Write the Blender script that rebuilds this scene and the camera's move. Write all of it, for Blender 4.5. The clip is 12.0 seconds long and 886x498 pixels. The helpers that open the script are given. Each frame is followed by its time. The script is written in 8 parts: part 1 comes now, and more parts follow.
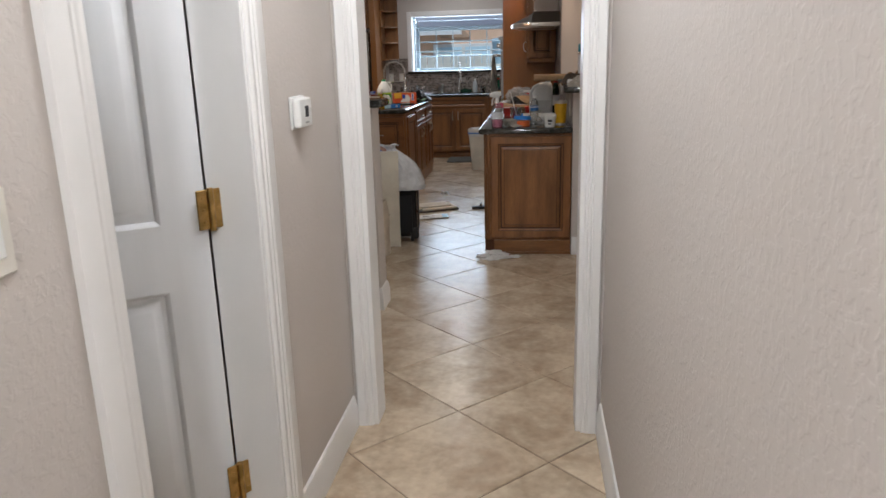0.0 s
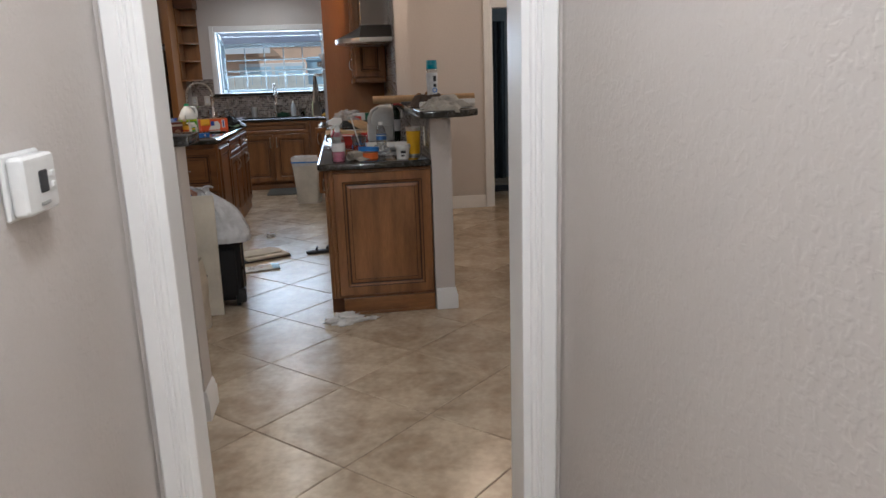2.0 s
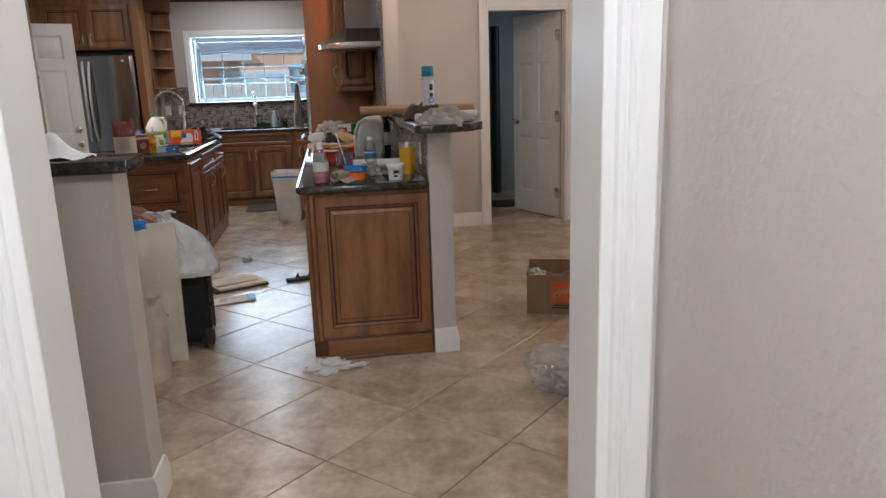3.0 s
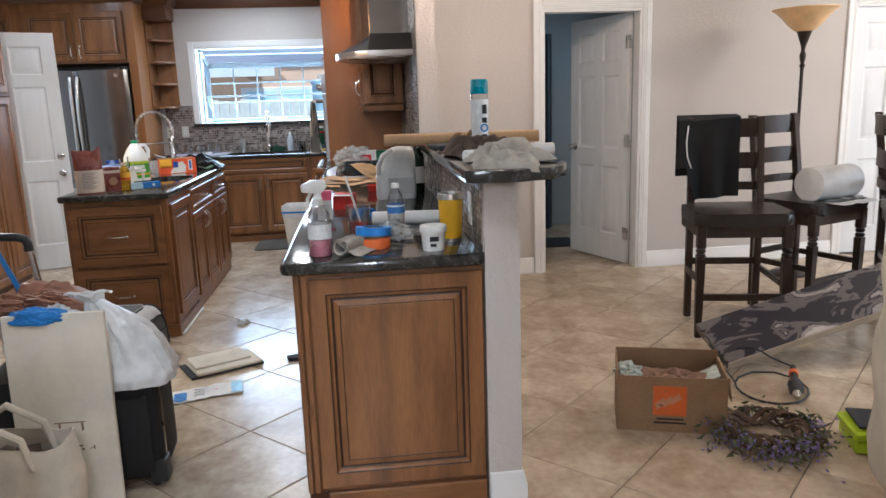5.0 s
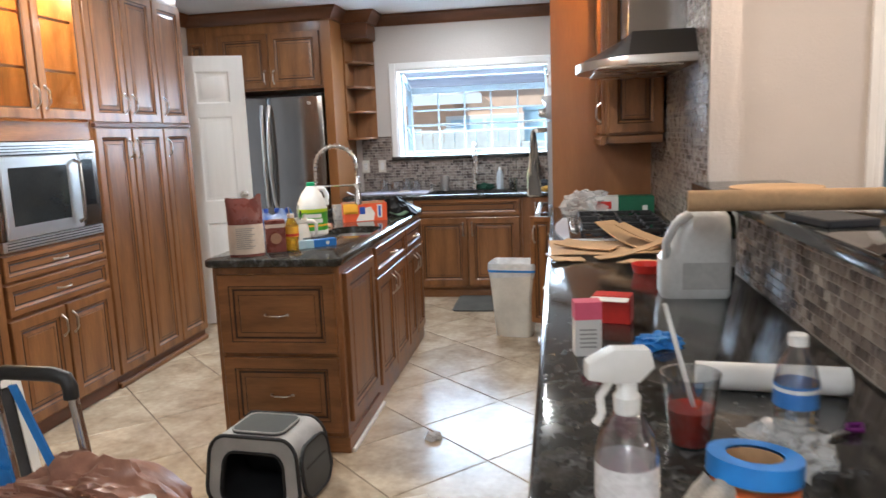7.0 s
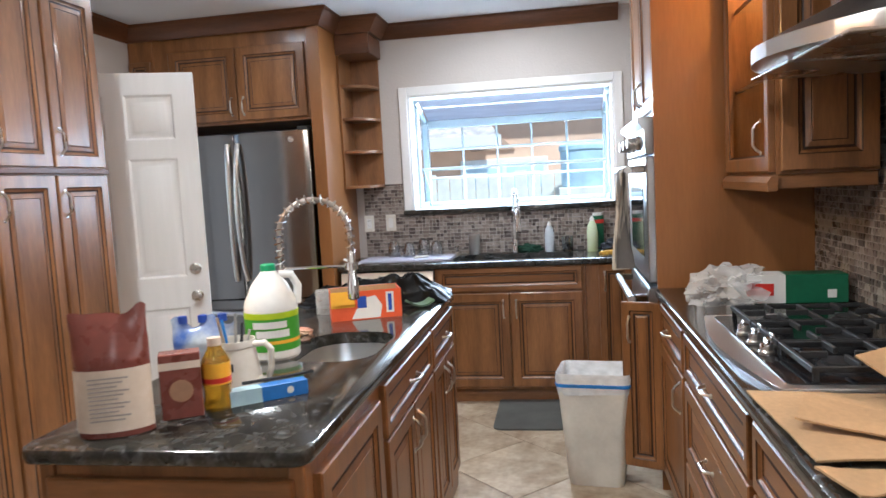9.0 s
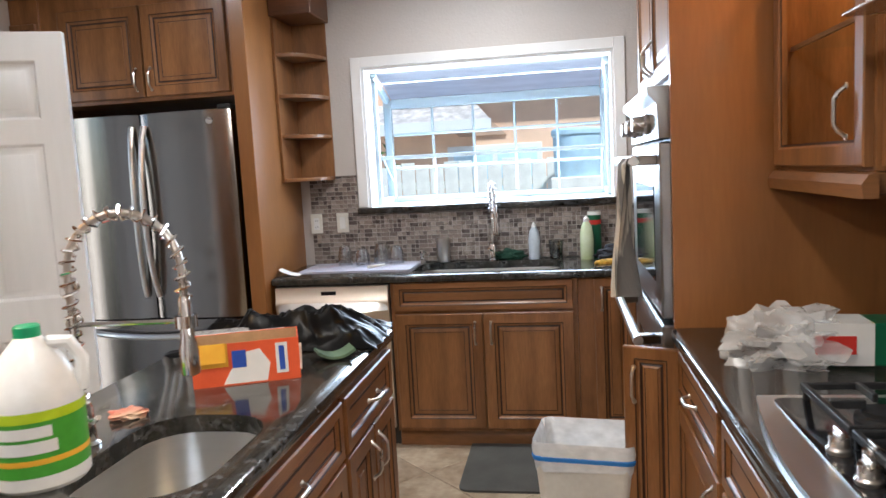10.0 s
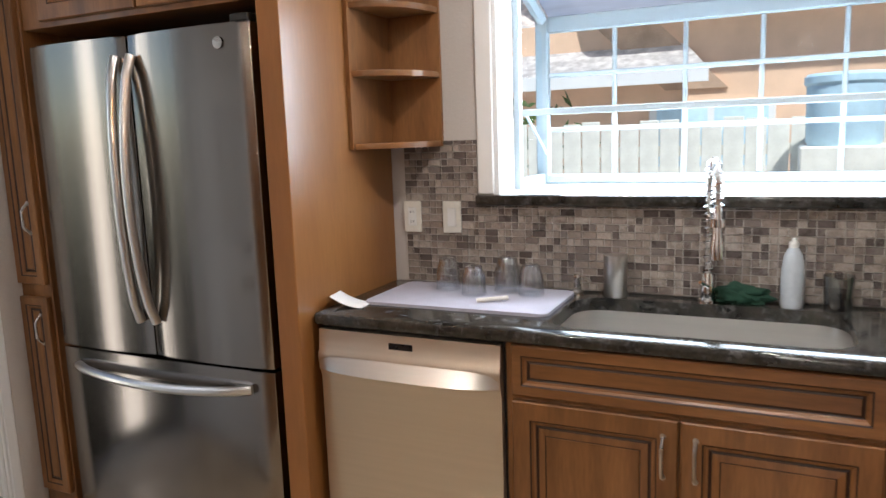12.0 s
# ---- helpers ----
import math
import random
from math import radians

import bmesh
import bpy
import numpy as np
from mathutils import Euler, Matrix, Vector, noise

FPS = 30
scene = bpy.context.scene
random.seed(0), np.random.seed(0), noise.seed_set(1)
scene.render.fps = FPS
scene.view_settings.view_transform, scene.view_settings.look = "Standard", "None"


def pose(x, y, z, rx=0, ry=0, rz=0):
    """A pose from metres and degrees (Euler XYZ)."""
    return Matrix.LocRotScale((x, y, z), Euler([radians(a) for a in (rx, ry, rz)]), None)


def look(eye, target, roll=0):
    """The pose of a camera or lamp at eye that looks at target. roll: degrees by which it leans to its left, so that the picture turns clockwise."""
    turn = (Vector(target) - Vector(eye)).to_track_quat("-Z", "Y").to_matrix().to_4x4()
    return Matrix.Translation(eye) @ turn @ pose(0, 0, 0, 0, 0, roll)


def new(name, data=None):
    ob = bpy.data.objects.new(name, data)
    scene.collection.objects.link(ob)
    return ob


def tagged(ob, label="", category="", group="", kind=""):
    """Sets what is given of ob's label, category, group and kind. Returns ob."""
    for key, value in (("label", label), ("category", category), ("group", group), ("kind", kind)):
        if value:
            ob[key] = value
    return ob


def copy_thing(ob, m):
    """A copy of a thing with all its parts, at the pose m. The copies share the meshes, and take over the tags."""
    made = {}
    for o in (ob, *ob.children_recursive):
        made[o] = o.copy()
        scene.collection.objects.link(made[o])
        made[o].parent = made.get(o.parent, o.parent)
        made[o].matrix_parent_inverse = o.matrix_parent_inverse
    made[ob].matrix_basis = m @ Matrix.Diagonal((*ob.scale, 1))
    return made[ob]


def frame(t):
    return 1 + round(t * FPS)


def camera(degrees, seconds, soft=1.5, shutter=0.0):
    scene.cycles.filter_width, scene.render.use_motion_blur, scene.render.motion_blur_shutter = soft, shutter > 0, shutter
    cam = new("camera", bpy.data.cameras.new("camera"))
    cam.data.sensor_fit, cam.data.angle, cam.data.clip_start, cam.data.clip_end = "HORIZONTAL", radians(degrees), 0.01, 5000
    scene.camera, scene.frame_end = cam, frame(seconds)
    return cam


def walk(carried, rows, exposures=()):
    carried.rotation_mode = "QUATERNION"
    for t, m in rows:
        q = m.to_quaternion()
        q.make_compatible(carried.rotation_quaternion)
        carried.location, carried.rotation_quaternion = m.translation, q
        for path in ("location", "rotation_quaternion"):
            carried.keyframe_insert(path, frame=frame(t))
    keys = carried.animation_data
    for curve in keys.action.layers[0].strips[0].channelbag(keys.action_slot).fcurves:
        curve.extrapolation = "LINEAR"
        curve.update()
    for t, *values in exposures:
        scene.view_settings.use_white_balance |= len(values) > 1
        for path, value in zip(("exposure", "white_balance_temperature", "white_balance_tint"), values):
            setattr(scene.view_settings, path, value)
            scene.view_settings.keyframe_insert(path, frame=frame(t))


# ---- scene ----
# camera and walk
cam = camera(63.3, 12.0, shutter=0.2)
PATH = [
    (0, (0.071, 0.021, 1.386), (-0.175, 1.94, 0.879), -1.6),
    (0.5, (0.009, 0.246, 1.367), (-0.073, 2.177, 0.852), -2.7),
    (1, (-0.014, 0.49, 1.377), (0.078, 2.421, 0.866), -2.6),
    (1.5, (-0.133, 0.735, 1.392), (0.058, 2.664, 0.9), -2.4),
    (2, (-0.152, 0.99, 1.384), (0.104, 2.917, 0.914), -1.9),
    (2.5, (-0.098, 1.303, 1.393), (0.191, 3.23, 0.942), -1.5),
    (3, (-0.139, 1.586, 1.385), (0.158, 3.512, 0.935), -1.8),
    (3.2, (-0.124, 1.704, 1.388), (0.166, 3.633, 0.95), -2.0),
    (4.8, (-0.067, 2.754, 1.403), (0.177, 4.698, 0.999), -2.0),
    (5, (-0.038, 2.878, 1.405), (0.178, 4.824, 0.999), -1.9),
    (5.5, (0.08, 3.227, 1.394), (0.194, 5.183, 0.995), -1.8),
    (6, (-0.005, 3.58, 1.382), (-0.03, 5.541, 0.993), -1.8),
    (6.5, (-0.142, 3.944, 1.426), (-0.312, 5.904, 1.065), -2.1),
    (7, (-0.261, 4.379, 1.424), (-0.579, 6.328, 1.111), -2.3),
    (7.2, (-0.318, 4.53, 1.43), (-0.704, 6.469, 1.131), -2.6),
    (8.8, (-0.672, 5.874, 1.415), (-1.032, 7.833, 1.234), -3.0),
    (9, (-0.692, 6.056, 1.416), (-1.023, 8.02, 1.234), -3.1),
    (9.5, (-0.672, 6.535, 1.415), (-0.969, 8.504, 1.225), -3.1),
    (10, (-0.627, 6.989, 1.438), (-0.957, 8.949, 1.217), -3.1),
    (10.5, (-0.713, 7.428, 1.448), (-1.072, 9.381, 1.21), -2.9),
    (11, (-0.717, 7.868, 1.438), (-1.207, 9.787, 1.16), -2.9),
    (11.5, (-0.768, 8.286, 1.446), (-1.404, 10.157, 1.135), -2.3),
    (12, (-0.829, 8.699, 1.444), (-1.672, 10.487, 1.135), -2.0),
]
EXPOSURES = [(0.0, -0.93, 5850, 8), (2.0, -0.98, 5700, 8), (3.2, -0.6, 5600, 8), (4.8, -0.02, 5250, 6), (6.0, 0.12, 5300, 6), (7.0, 0.24, 5550, 6), (9.0, 0.34, 5500, 7), (10.0, 0.2, 5750, 8), (11.0, 0.12, 5850, 7), (12.0, 0.14, 6250, 10)]
walk(cam, [(t, look(eye, target, roll)) for t, eye, target, roll in PATH], EXPOSURES)

# world, sun, large lights
world = bpy.data.worlds.new("world")
scene.world = world
world.use_nodes = True
wn = world.node_tree.nodes
sky = wn.new("ShaderNodeTexSky")
sky.sky_type = 'NISHITA'
sky.sun_disc = False
sky.sun_elevation = radians(48)
sky.sun_rotation = radians(20)
wn["Background"].inputs["Strength"].default_value = 0.15
world.node_tree.links.new(sky.outputs[0], wn["Background"].inputs["Color"])
sun_data = bpy.data.lights.new("sun", 'SUN')
sun_data.energy, sun_data.angle, sun_data.color = 4.5, radians(2.0), (1.0, 0.95, 0.88)
sun = new("sun", sun_data)
sun.matrix_world = look((0, 0, 0), (-0.25, 0.55, -0.8))


def area(name, at, target, sx, sy, power, colour, spread=180):
    d = bpy.data.lights.new(name, 'AREA')
    d.shape, d.size, d.size_y, d.energy, d.color, d.spread = 'RECTANGLE', sx, sy, power, colour, radians(spread)
    o = new(name, d)
    o.matrix_world = look(at, target)
    return o


def bulb(name, at, power, colour, radius=0.05):
    d = bpy.data.lights.new(name, 'POINT')
    d.energy, d.color, d.shadow_soft_size = power, colour, radius
    o = new(name, d)
    o.location = at
    return o


# sky light in the garden window; daylight from an unseen, added living room door
area("window_skylight", (-1.03, 11.5, 1.66), (-1.03, 9.6, 0.8), 1.3, 0.7, 44, (0.80, 0.90, 1.0))
area("patio_daylight", (6.9, 4.3, 1.35), (2.0, 5.6, 1.0), 2.5, 2.1, 128, (1.0, 0.93, 0.86))
bulb("living_room_bulb", (4.5, 6.9, 2.40), 62, (1.0, 0.78, 0.57), 0.14)
area("bathroom_window_light", (2.9, 9.7, 1.8), (1.6, 9.6, 0.9), 0.5, 0.7, 5, (0.9, 0.95, 1.0))
# daylight in the open side doorway beside the refrigerator
area("side_doorway_daylight", (-3.56, 9.87, 1.08), (0.0, 9.87, 1.0), 0.14, 1.9, 2.6, (1.0, 0.93, 0.86))
# ceiling lights: hall behind the walker, added fill in living room and kitchen
# two unseen bulbs added: one lifts the counter end, one warms the far wall
bulb("dining_bulb", (-0.6, 4.25, 2.42), 30, (1.0, 0.95, 0.88), 0.1)
bulb("dining_bulb", (0.95, 6.9, 2.42), 42, (1.0, 0.70, 0.47), 0.1)
bulb("hall_bulb", (-0.14, 1.55, 2.44), 78, (1.0, 0.965, 0.93), 0.09)
bulb("hall_bulb", (-0.14, -0.6, 2.44), 116, (1.0, 0.965, 0.93), 0.09)
# kitchen fill added: first two near unlit downlights, last two without any fixture
area("kitchen_downlight", (-2.55, 9.73, 2.52), (-2.55, 9.73, 0), 0.13, 0.13, 4, (1.0, 0.95, 0.89))
area("kitchen_downlight", (-0.99, 10.26, 2.52), (-0.99, 10.26, 0), 0.13, 0.13, 18, (1.0, 0.95, 0.89))
area("kitchen_downlight", (-2.3, 7.65, 2.52), (-2.3, 7.65, 0), 0.13, 0.13, 36, (1.0, 0.90, 0.77))
area("kitchen_downlight", (-0.8, 7.65, 2.52), (-0.8, 7.65, 0), 0.13, 0.13, 15, (1.0, 0.90, 0.77))
# puck lights inside the glazed cabinets
bulb("cabinet_puck", (-3.1, 7.77, 2.34), 50, (1.0, 0.55, 0.16), 0.03)
bulb("cabinet_puck", (0.2, 8.9, 2.3), 14, (1.0, 0.5, 0.14), 0.03)


# materials
def mat(name, rgb, rough=0.5, metal=0.0, vary=0.12, scale=6.0, fine=60.0, bump=0.05, dist=0.002, second=None, coat=0.0,
        trans=0.0, ior=1.45, stretch=(1, 1, 1), per_object=0.0, spec=0.5, alpha=1.0, rough_vary=0.1, lo=0.35, hi=0.65, distort=0.0):
    """A surface with a broad and a fine variation of colour, gloss and relief, in object space at true size."""
    m = bpy.data.materials.new(name)
    m.use_nodes = True
    nt = m.node_tree
    n, l = nt.nodes, nt.links
    b = n["Principled BSDF"]
    tc = n.new("ShaderNodeTexCoord")
    mp = n.new("ShaderNodeMapping")
    mp.inputs["Scale"].default_value = stretch
    l.new(tc.outputs["Object"], mp.inputs["Vector"])
    broad = n.new("ShaderNodeTexNoise")
    broad.inputs["Scale"].default_value, broad.inputs["Detail"].default_value = scale, 5
    broad.inputs["Distortion"].default_value = distort
    small = n.new("ShaderNodeTexNoise")
    small.inputs["Scale"].default_value, small.inputs["Detail"].default_value = fine, 3
    l.new(mp.outputs[0], broad.inputs["Vector"])
    l.new(mp.outputs[0], small.inputs["Vector"])
    dark = second if second else tuple(c * (1 - vary) for c in rgb)
    light = rgb if second else tuple(min(1, c * (1 + vary)) for c in rgb)
    ramp = n.new("ShaderNodeValToRGB")
    ramp.color_ramp.elements[0].position, ramp.color_ramp.elements[1].position = lo, hi
    ramp.color_ramp.elements[0].color, ramp.color_ramp.elements[1].color = (*dark, 1), (*light, 1)
    l.new(broad.outputs["Fac"], ramp.inputs[0])
    mix = n.new("ShaderNodeMix")
    mix.data_type, mix.blend_type = 'RGBA', 'OVERLAY'
    mix.inputs[0].default_value = min(1.0, vary * 1.5)
    l.new(ramp.outputs[0], mix.inputs[6])
    l.new(small.outputs["Fac"], mix.inputs[7])
    col = mix.outputs[2]
    if per_object:
        info = n.new("ShaderNodeObjectInfo")
        mr = n.new("ShaderNodeMapRange")
        mr.inputs[3].default_value, mr.inputs[4].default_value = 1 - per_object, 1 + per_object
        l.new(info.outputs["Random"], mr.inputs[0])
        hsv = n.new("ShaderNodeHueSaturation")
        l.new(mr.outputs[0], hsv.inputs["Value"])
        l.new(col, hsv.inputs["Color"])
        col = hsv.outputs[0]
    l.new(col, b.inputs["Base Color"])
    rr = n.new("ShaderNodeMapRange")
    rr.inputs[3].default_value, rr.inputs[4].default_value = max(0.0, rough - rough_vary), min(1.0, rough + rough_vary)
    l.new(broad.outputs["Fac"], rr.inputs[0])
    l.new(rr.outputs[0], b.inputs["Roughness"])
    b.inputs["Metallic"].default_value = metal
    b.inputs["Coat Weight"].default_value = coat
    b.inputs["Coat Roughness"].default_value = 0.12
    b.inputs["Transmission Weight"].default_value = trans
    b.inputs["IOR"].default_value = ior
    b.inputs["Specular IOR Level"].default_value = spec
    b.inputs["Alpha"].default_value = alpha
    if bump:
        bp = n.new("ShaderNodeBump")
        bp.inputs["Strength"].default_value, bp.inputs["Distance"].default_value = bump, dist
        l.new(small.outputs["Fac"], bp.inputs["Height"])
        l.new(bp.outputs[0], b.inputs["Normal"])
    return m


def pane_glass(name, rgb=(0.95, 0.98, 1.0), gloss=0.08):
    """Thin flat glazing: clear, with a light gloss."""
    m = bpy.data.materials.new(name)
    m.use_nodes = True
    n, l = m.node_tree.nodes, m.node_tree.links
    tr = n.new("ShaderNodeBsdfTransparent")
    tr.inputs[0].default_value = (*rgb, 1)
    gl = n.new("ShaderNodeBsdfGlossy")
    gl.inputs["Roughness"].default_value = 0.02
    mx = n.new("ShaderNodeMixShader")
    mx.inputs[0].default_value = gloss
    l.new(tr.outputs[0], mx.inputs[1])
    l.new(gl.outputs[0], mx.inputs[2])
    l.new(mx.outputs[0], n["Material Output"].inputs["Surface"])
    return m


def vessel_glass(name, rgb):
    """Clear thin-walled glass or plastic whose gloss rises towards the rim of the shape."""
    m = bpy.data.materials.new(name)
    m.use_nodes = True
    n, l = m.node_tree.nodes, m.node_tree.links
    tr, gl, mx = n.new("ShaderNodeBsdfTransparent"), n.new("ShaderNodeBsdfGlossy"), n.new("ShaderNodeMixShader")
    tr.inputs[0].default_value = (*rgb, 1)
    gl.inputs["Roughness"].default_value = 0.06
    lw, mr = n.new("ShaderNodeLayerWeight"), n.new("ShaderNodeMapRange")
    lw.inputs["Blend"].default_value = 0.4
    mr.inputs[3].default_value, mr.inputs[4].default_value = 0.13, 0.8
    l.new(lw.outputs["Facing"], mr.inputs[0])
    l.new(mr.outputs[0], mx.inputs[0])
    l.new(tr.outputs[0], mx.inputs[1])
    l.new(gl.outputs[0], mx.inputs[2])
    l.new(mx.outputs[0], n["Material Output"].inputs["Surface"])
    return m


def sky_white_glass(name):
    """Roof glazing whitened to stand for bright sky, scattering the daylight above it."""
    m = bpy.data.materials.new(name)
    m.use_nodes = True
    n, l = m.node_tree.nodes, m.node_tree.links
    tr, tl, mx = n.new("ShaderNodeBsdfTransparent"), n.new("ShaderNodeBsdfTranslucent"), n.new("ShaderNodeMixShader")
    tl.inputs[0].default_value = (0.68, 0.73, 0.77, 1)
    ns, mr = n.new("ShaderNodeTexNoise"), n.new("ShaderNodeMapRange")
    ns.inputs["Scale"].default_value, ns.inputs["Detail"].default_value = 5, 4
    mr.inputs[1].default_value, mr.inputs[2].default_value, mr.inputs[3].default_value, mr.inputs[4].default_value = 0.35, 0.65, 0.78, 0.93
    l.new(ns.outputs["Fac"], mr.inputs[0])
    l.new(mr.outputs[0], mx.inputs[0])
    l.new(tr.outputs[0], mx.inputs[1])
    l.new(tl.outputs[0], mx.inputs[2])
    l.new(mx.outputs[0], n["Material Output"].inputs["Surface"])
    return m


def film(name, rgb, cover):
    """Thin soft plastic: partly clear, partly milky, glossy."""
    m = bpy.data.materials.new(name)
    m.use_nodes = True
    n, l = m.node_tree.nodes, m.node_tree.links
    b = n["Principled BSDF"]
    b.inputs["Base Color"].default_value = (*rgb, 1)
    b.inputs["Roughness"].default_value = 0.18
    tr = n.new("ShaderNodeBsdfTransparent")
    ns = n.new("ShaderNodeTexNoise")
    ns.inputs["Scale"].default_value, ns.inputs["Detail"].default_value = 7, 2
    mr = n.new("ShaderNodeMapRange")
    mr.inputs[1].default_value, mr.inputs[2].default_value = 0.3, 0.7
    mr.inputs[3].default_value, mr.inputs[4].default_value = cover * 0.85, min(1, cover * 1.15)
    l.new(ns.outputs["Fac"], mr.inputs[0])
    mx = n.new("ShaderNodeMixShader")
    l.new(mr.outputs[0], mx.inputs[0])
    l.new(tr.outputs[0], mx.inputs[1])
    l.new(b.outputs[0], mx.inputs[2])
    l.new(mx.outputs[0], n["Material Output"].inputs["Surface"])
    return m


def wall_paint(name, rgb):
    """Knock-down texture: flattened plaster splashes under matt paint."""
    m = mat(name, rgb, 0.75, vary=0.03, scale=1.2, fine=220, bump=0.0, rough_vary=0.05)
    n, l = m.node_tree.nodes, m.node_tree.links
    tc = n.new("ShaderNodeTexCoord")
    a = n.new("ShaderNodeTexNoise")
    a.inputs["Scale"].default_value, a.inputs["Detail"].default_value, a.inputs["Distortion"].default_value = 62, 5, 0.5
    c = n.new("ShaderNodeValToRGB")
    c.color_ramp.elements[0].position, c.color_ramp.elements[1].position = 0.47, 0.58
    f = n.new("ShaderNodeBump")
    f.inputs["Strength"].default_value, f.inputs["Distance"].default_value = 0.24, 0.0025
    l.new(tc.outputs["Object"], a.inputs["Vector"])
    l.new(a.outputs["Fac"], c.inputs[0])
    l.new(c.outputs[0], f.inputs["Height"])
    l.new(f.outputs[0], n["Principled BSDF"].inputs["Normal"])
    return m


def granite(name):
    m = mat(name, (0.045, 0.041, 0.034), 0.10, vary=0.4, scale=16, fine=140, bump=0.0, second=(0.012, 0.012, 0.011), coat=0.15, rough_vary=0.04)
    n, l = m.node_tree.nodes, m.node_tree.links
    b = n["Principled BSDF"]
    tc = n.new("ShaderNodeTexCoord")
    v = n.new("ShaderNodeTexVoronoi")
    v.inputs["Scale"].default_value = 95
    ns = n.new("ShaderNodeTexNoise")
    ns.inputs["Scale"].default_value, ns.inputs["Detail"].default_value, ns.inputs["Distortion"].default_value = 24, 8, 1.0
    l.new(tc.outputs["Object"], v.inputs["Vector"])
    l.new(tc.outputs["Object"], ns.inputs["Vector"])
    r = n.new("ShaderNodeValToRGB")
    r.color_ramp.elements[0].position, r.color_ramp.elements[1].position = 0.50, 0.68
    r.color_ramp.elements[0].color, r.color_ramp.elements[1].color = (0, 0, 0, 1), (1, 1, 1, 1)
    l.new(ns.outputs["Fac"], r.inputs[0])
    hv = n.new("ShaderNodeMix")
    hv.data_type, hv.blend_type = 'RGBA', 'MULTIPLY'
    hv.inputs[0].default_value = 1.0
    l.new(v.outputs["Color"], hv.inputs[6])
    hv.inputs[7].default_value = (0.15, 0.132, 0.10, 1)
    bw = n.new("ShaderNodeRGBToBW")
    l.new(hv.outputs[2], bw.inputs[0])
    fl = n.new("ShaderNodeMix")
    fl.data_type = 'RGBA'
    old = b.inputs["Base Color"].links[0].from_socket
    l.new(r.outputs[0], fl.inputs[0])
    l.new(old, fl.inputs[6])
    l.new(bw.outputs[0], fl.inputs[7])
    l.new(fl.outputs[2], b.inputs["Base Color"])
    return m


def brushed(name, rgb, rough, stretch):
    return mat(name, rgb, rough, metal=1.0, vary=0.02, scale=1.2, fine=30, bump=0.008, dist=0.0004, stretch=stretch, rough_vary=0.02)


M = {}
M["wall"] = wall_paint("beige_wall_paint", (0.555, 0.512, 0.475))
M["ceiling"] = mat("ceiling_paint", (0.72, 0.71, 0.7), 0.85, vary=0.03, scale=2, fine=150, bump=0.25, dist=0.002)
M["white"] = mat("white_trim_paint", (0.8, 0.79, 0.77), 0.35, vary=0.03, scale=3, fine=120, bump=0.05)
M["door_white"] = mat("door_paint", (0.76, 0.77, 0.78), 0.38, vary=0.03, scale=3, fine=170, bump=0.15, dist=0.0008, stretch=(6, 6, 0.6))
M["wood"] = mat("stained_maple", (0.265, 0.117, 0.040), 0.36, vary=0.2, scale=2.2, fine=26, bump=0.04, dist=0.001, stretch=(5, 5, 0.7), second=(0.15, 0.063, 0.021), coat=0.15, per_object=0.07)
M["wood_h"] = mat("stained_maple_rail", (0.265, 0.117, 0.040), 0.36, vary=0.2, scale=2.2, fine=26, bump=0.04, dist=0.001, stretch=(0.7, 0.7, 5), second=(0.15, 0.063, 0.021), coat=0.15, per_object=0.07)
M["veneer"] = mat("veneer_panel", (0.30, 0.128, 0.038), 0.33, vary=0.08, scale=1.3, fine=22, bump=0.02, dist=0.001, stretch=(4, 4, 0.6), second=(0.235, 0.096, 0.028), coat=0.15)
M["glaze"] = mat("dark_glaze", (0.035, 0.014, 0.007), 0.5, vary=0.3)
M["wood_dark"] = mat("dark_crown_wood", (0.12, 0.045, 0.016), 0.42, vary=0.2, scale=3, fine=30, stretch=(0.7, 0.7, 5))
M["wood_in"] = mat("cabinet_inside", (0.66, 0.45, 0.22), 0.5, vary=0.15, scale=2.5, fine=30, stretch=(5, 5, 0.7))
M["granite"] = granite("black_brown_granite")
M["steel"] = brushed("brushed_steel", (0.29, 0.262, 0.235), 0.17, (22, 22, 0.25))
M["steel_h"] = brushed("brushed_steel_across", (0.68, 0.665, 0.64), 0.3, (0.8, 0.8, 60))
M["steel_warm"] = brushed("beige_steel", (0.68, 0.62, 0.54), 0.36, (0.8, 0.8, 60))
# same steel darkened in colour, for the shade on the hood canopy
M["steel_shaded"] = brushed("shaded_steel", (0.15, 0.148, 0.145), 0.36, (0.8, 22, 22))
M["steel_bright"] = brushed("satin_steel_trim", (0.80, 0.80, 0.80), 0.34, (0.8, 0.8, 60))
M["steel_oven"] = brushed("oven_steel", (0.40, 0.40, 0.40), 0.32, (0.8, 60, 0.8))
M["chrome"] = mat("chrome", (0.88, 0.88, 0.88), 0.1, metal=1.0, vary=0.03, bump=0.0, rough_vary=0.03)
M["nickel"] = mat("satin_nickel", (0.6, 0.57, 0.53), 0.28, metal=1.0, vary=0.05, bump=0.0)
M["brass"] = mat("aged_brass", (0.42, 0.27, 0.09), 0.35, metal=1.0, vary=0.25, scale=40, bump=0.05)
M["black"] = mat("black_plastic", (0.02, 0.02, 0.02), 0.4, vary=0.2)
M["black_gloss"] = mat("black_glass", (0.012, 0.012, 0.014), 0.08, vary=0.1, bump=0.0)
M["iron"] = mat("cast_iron", (0.02, 0.02, 0.021), 0.5, vary=0.3, scale=40, fine=300, bump=0.3)
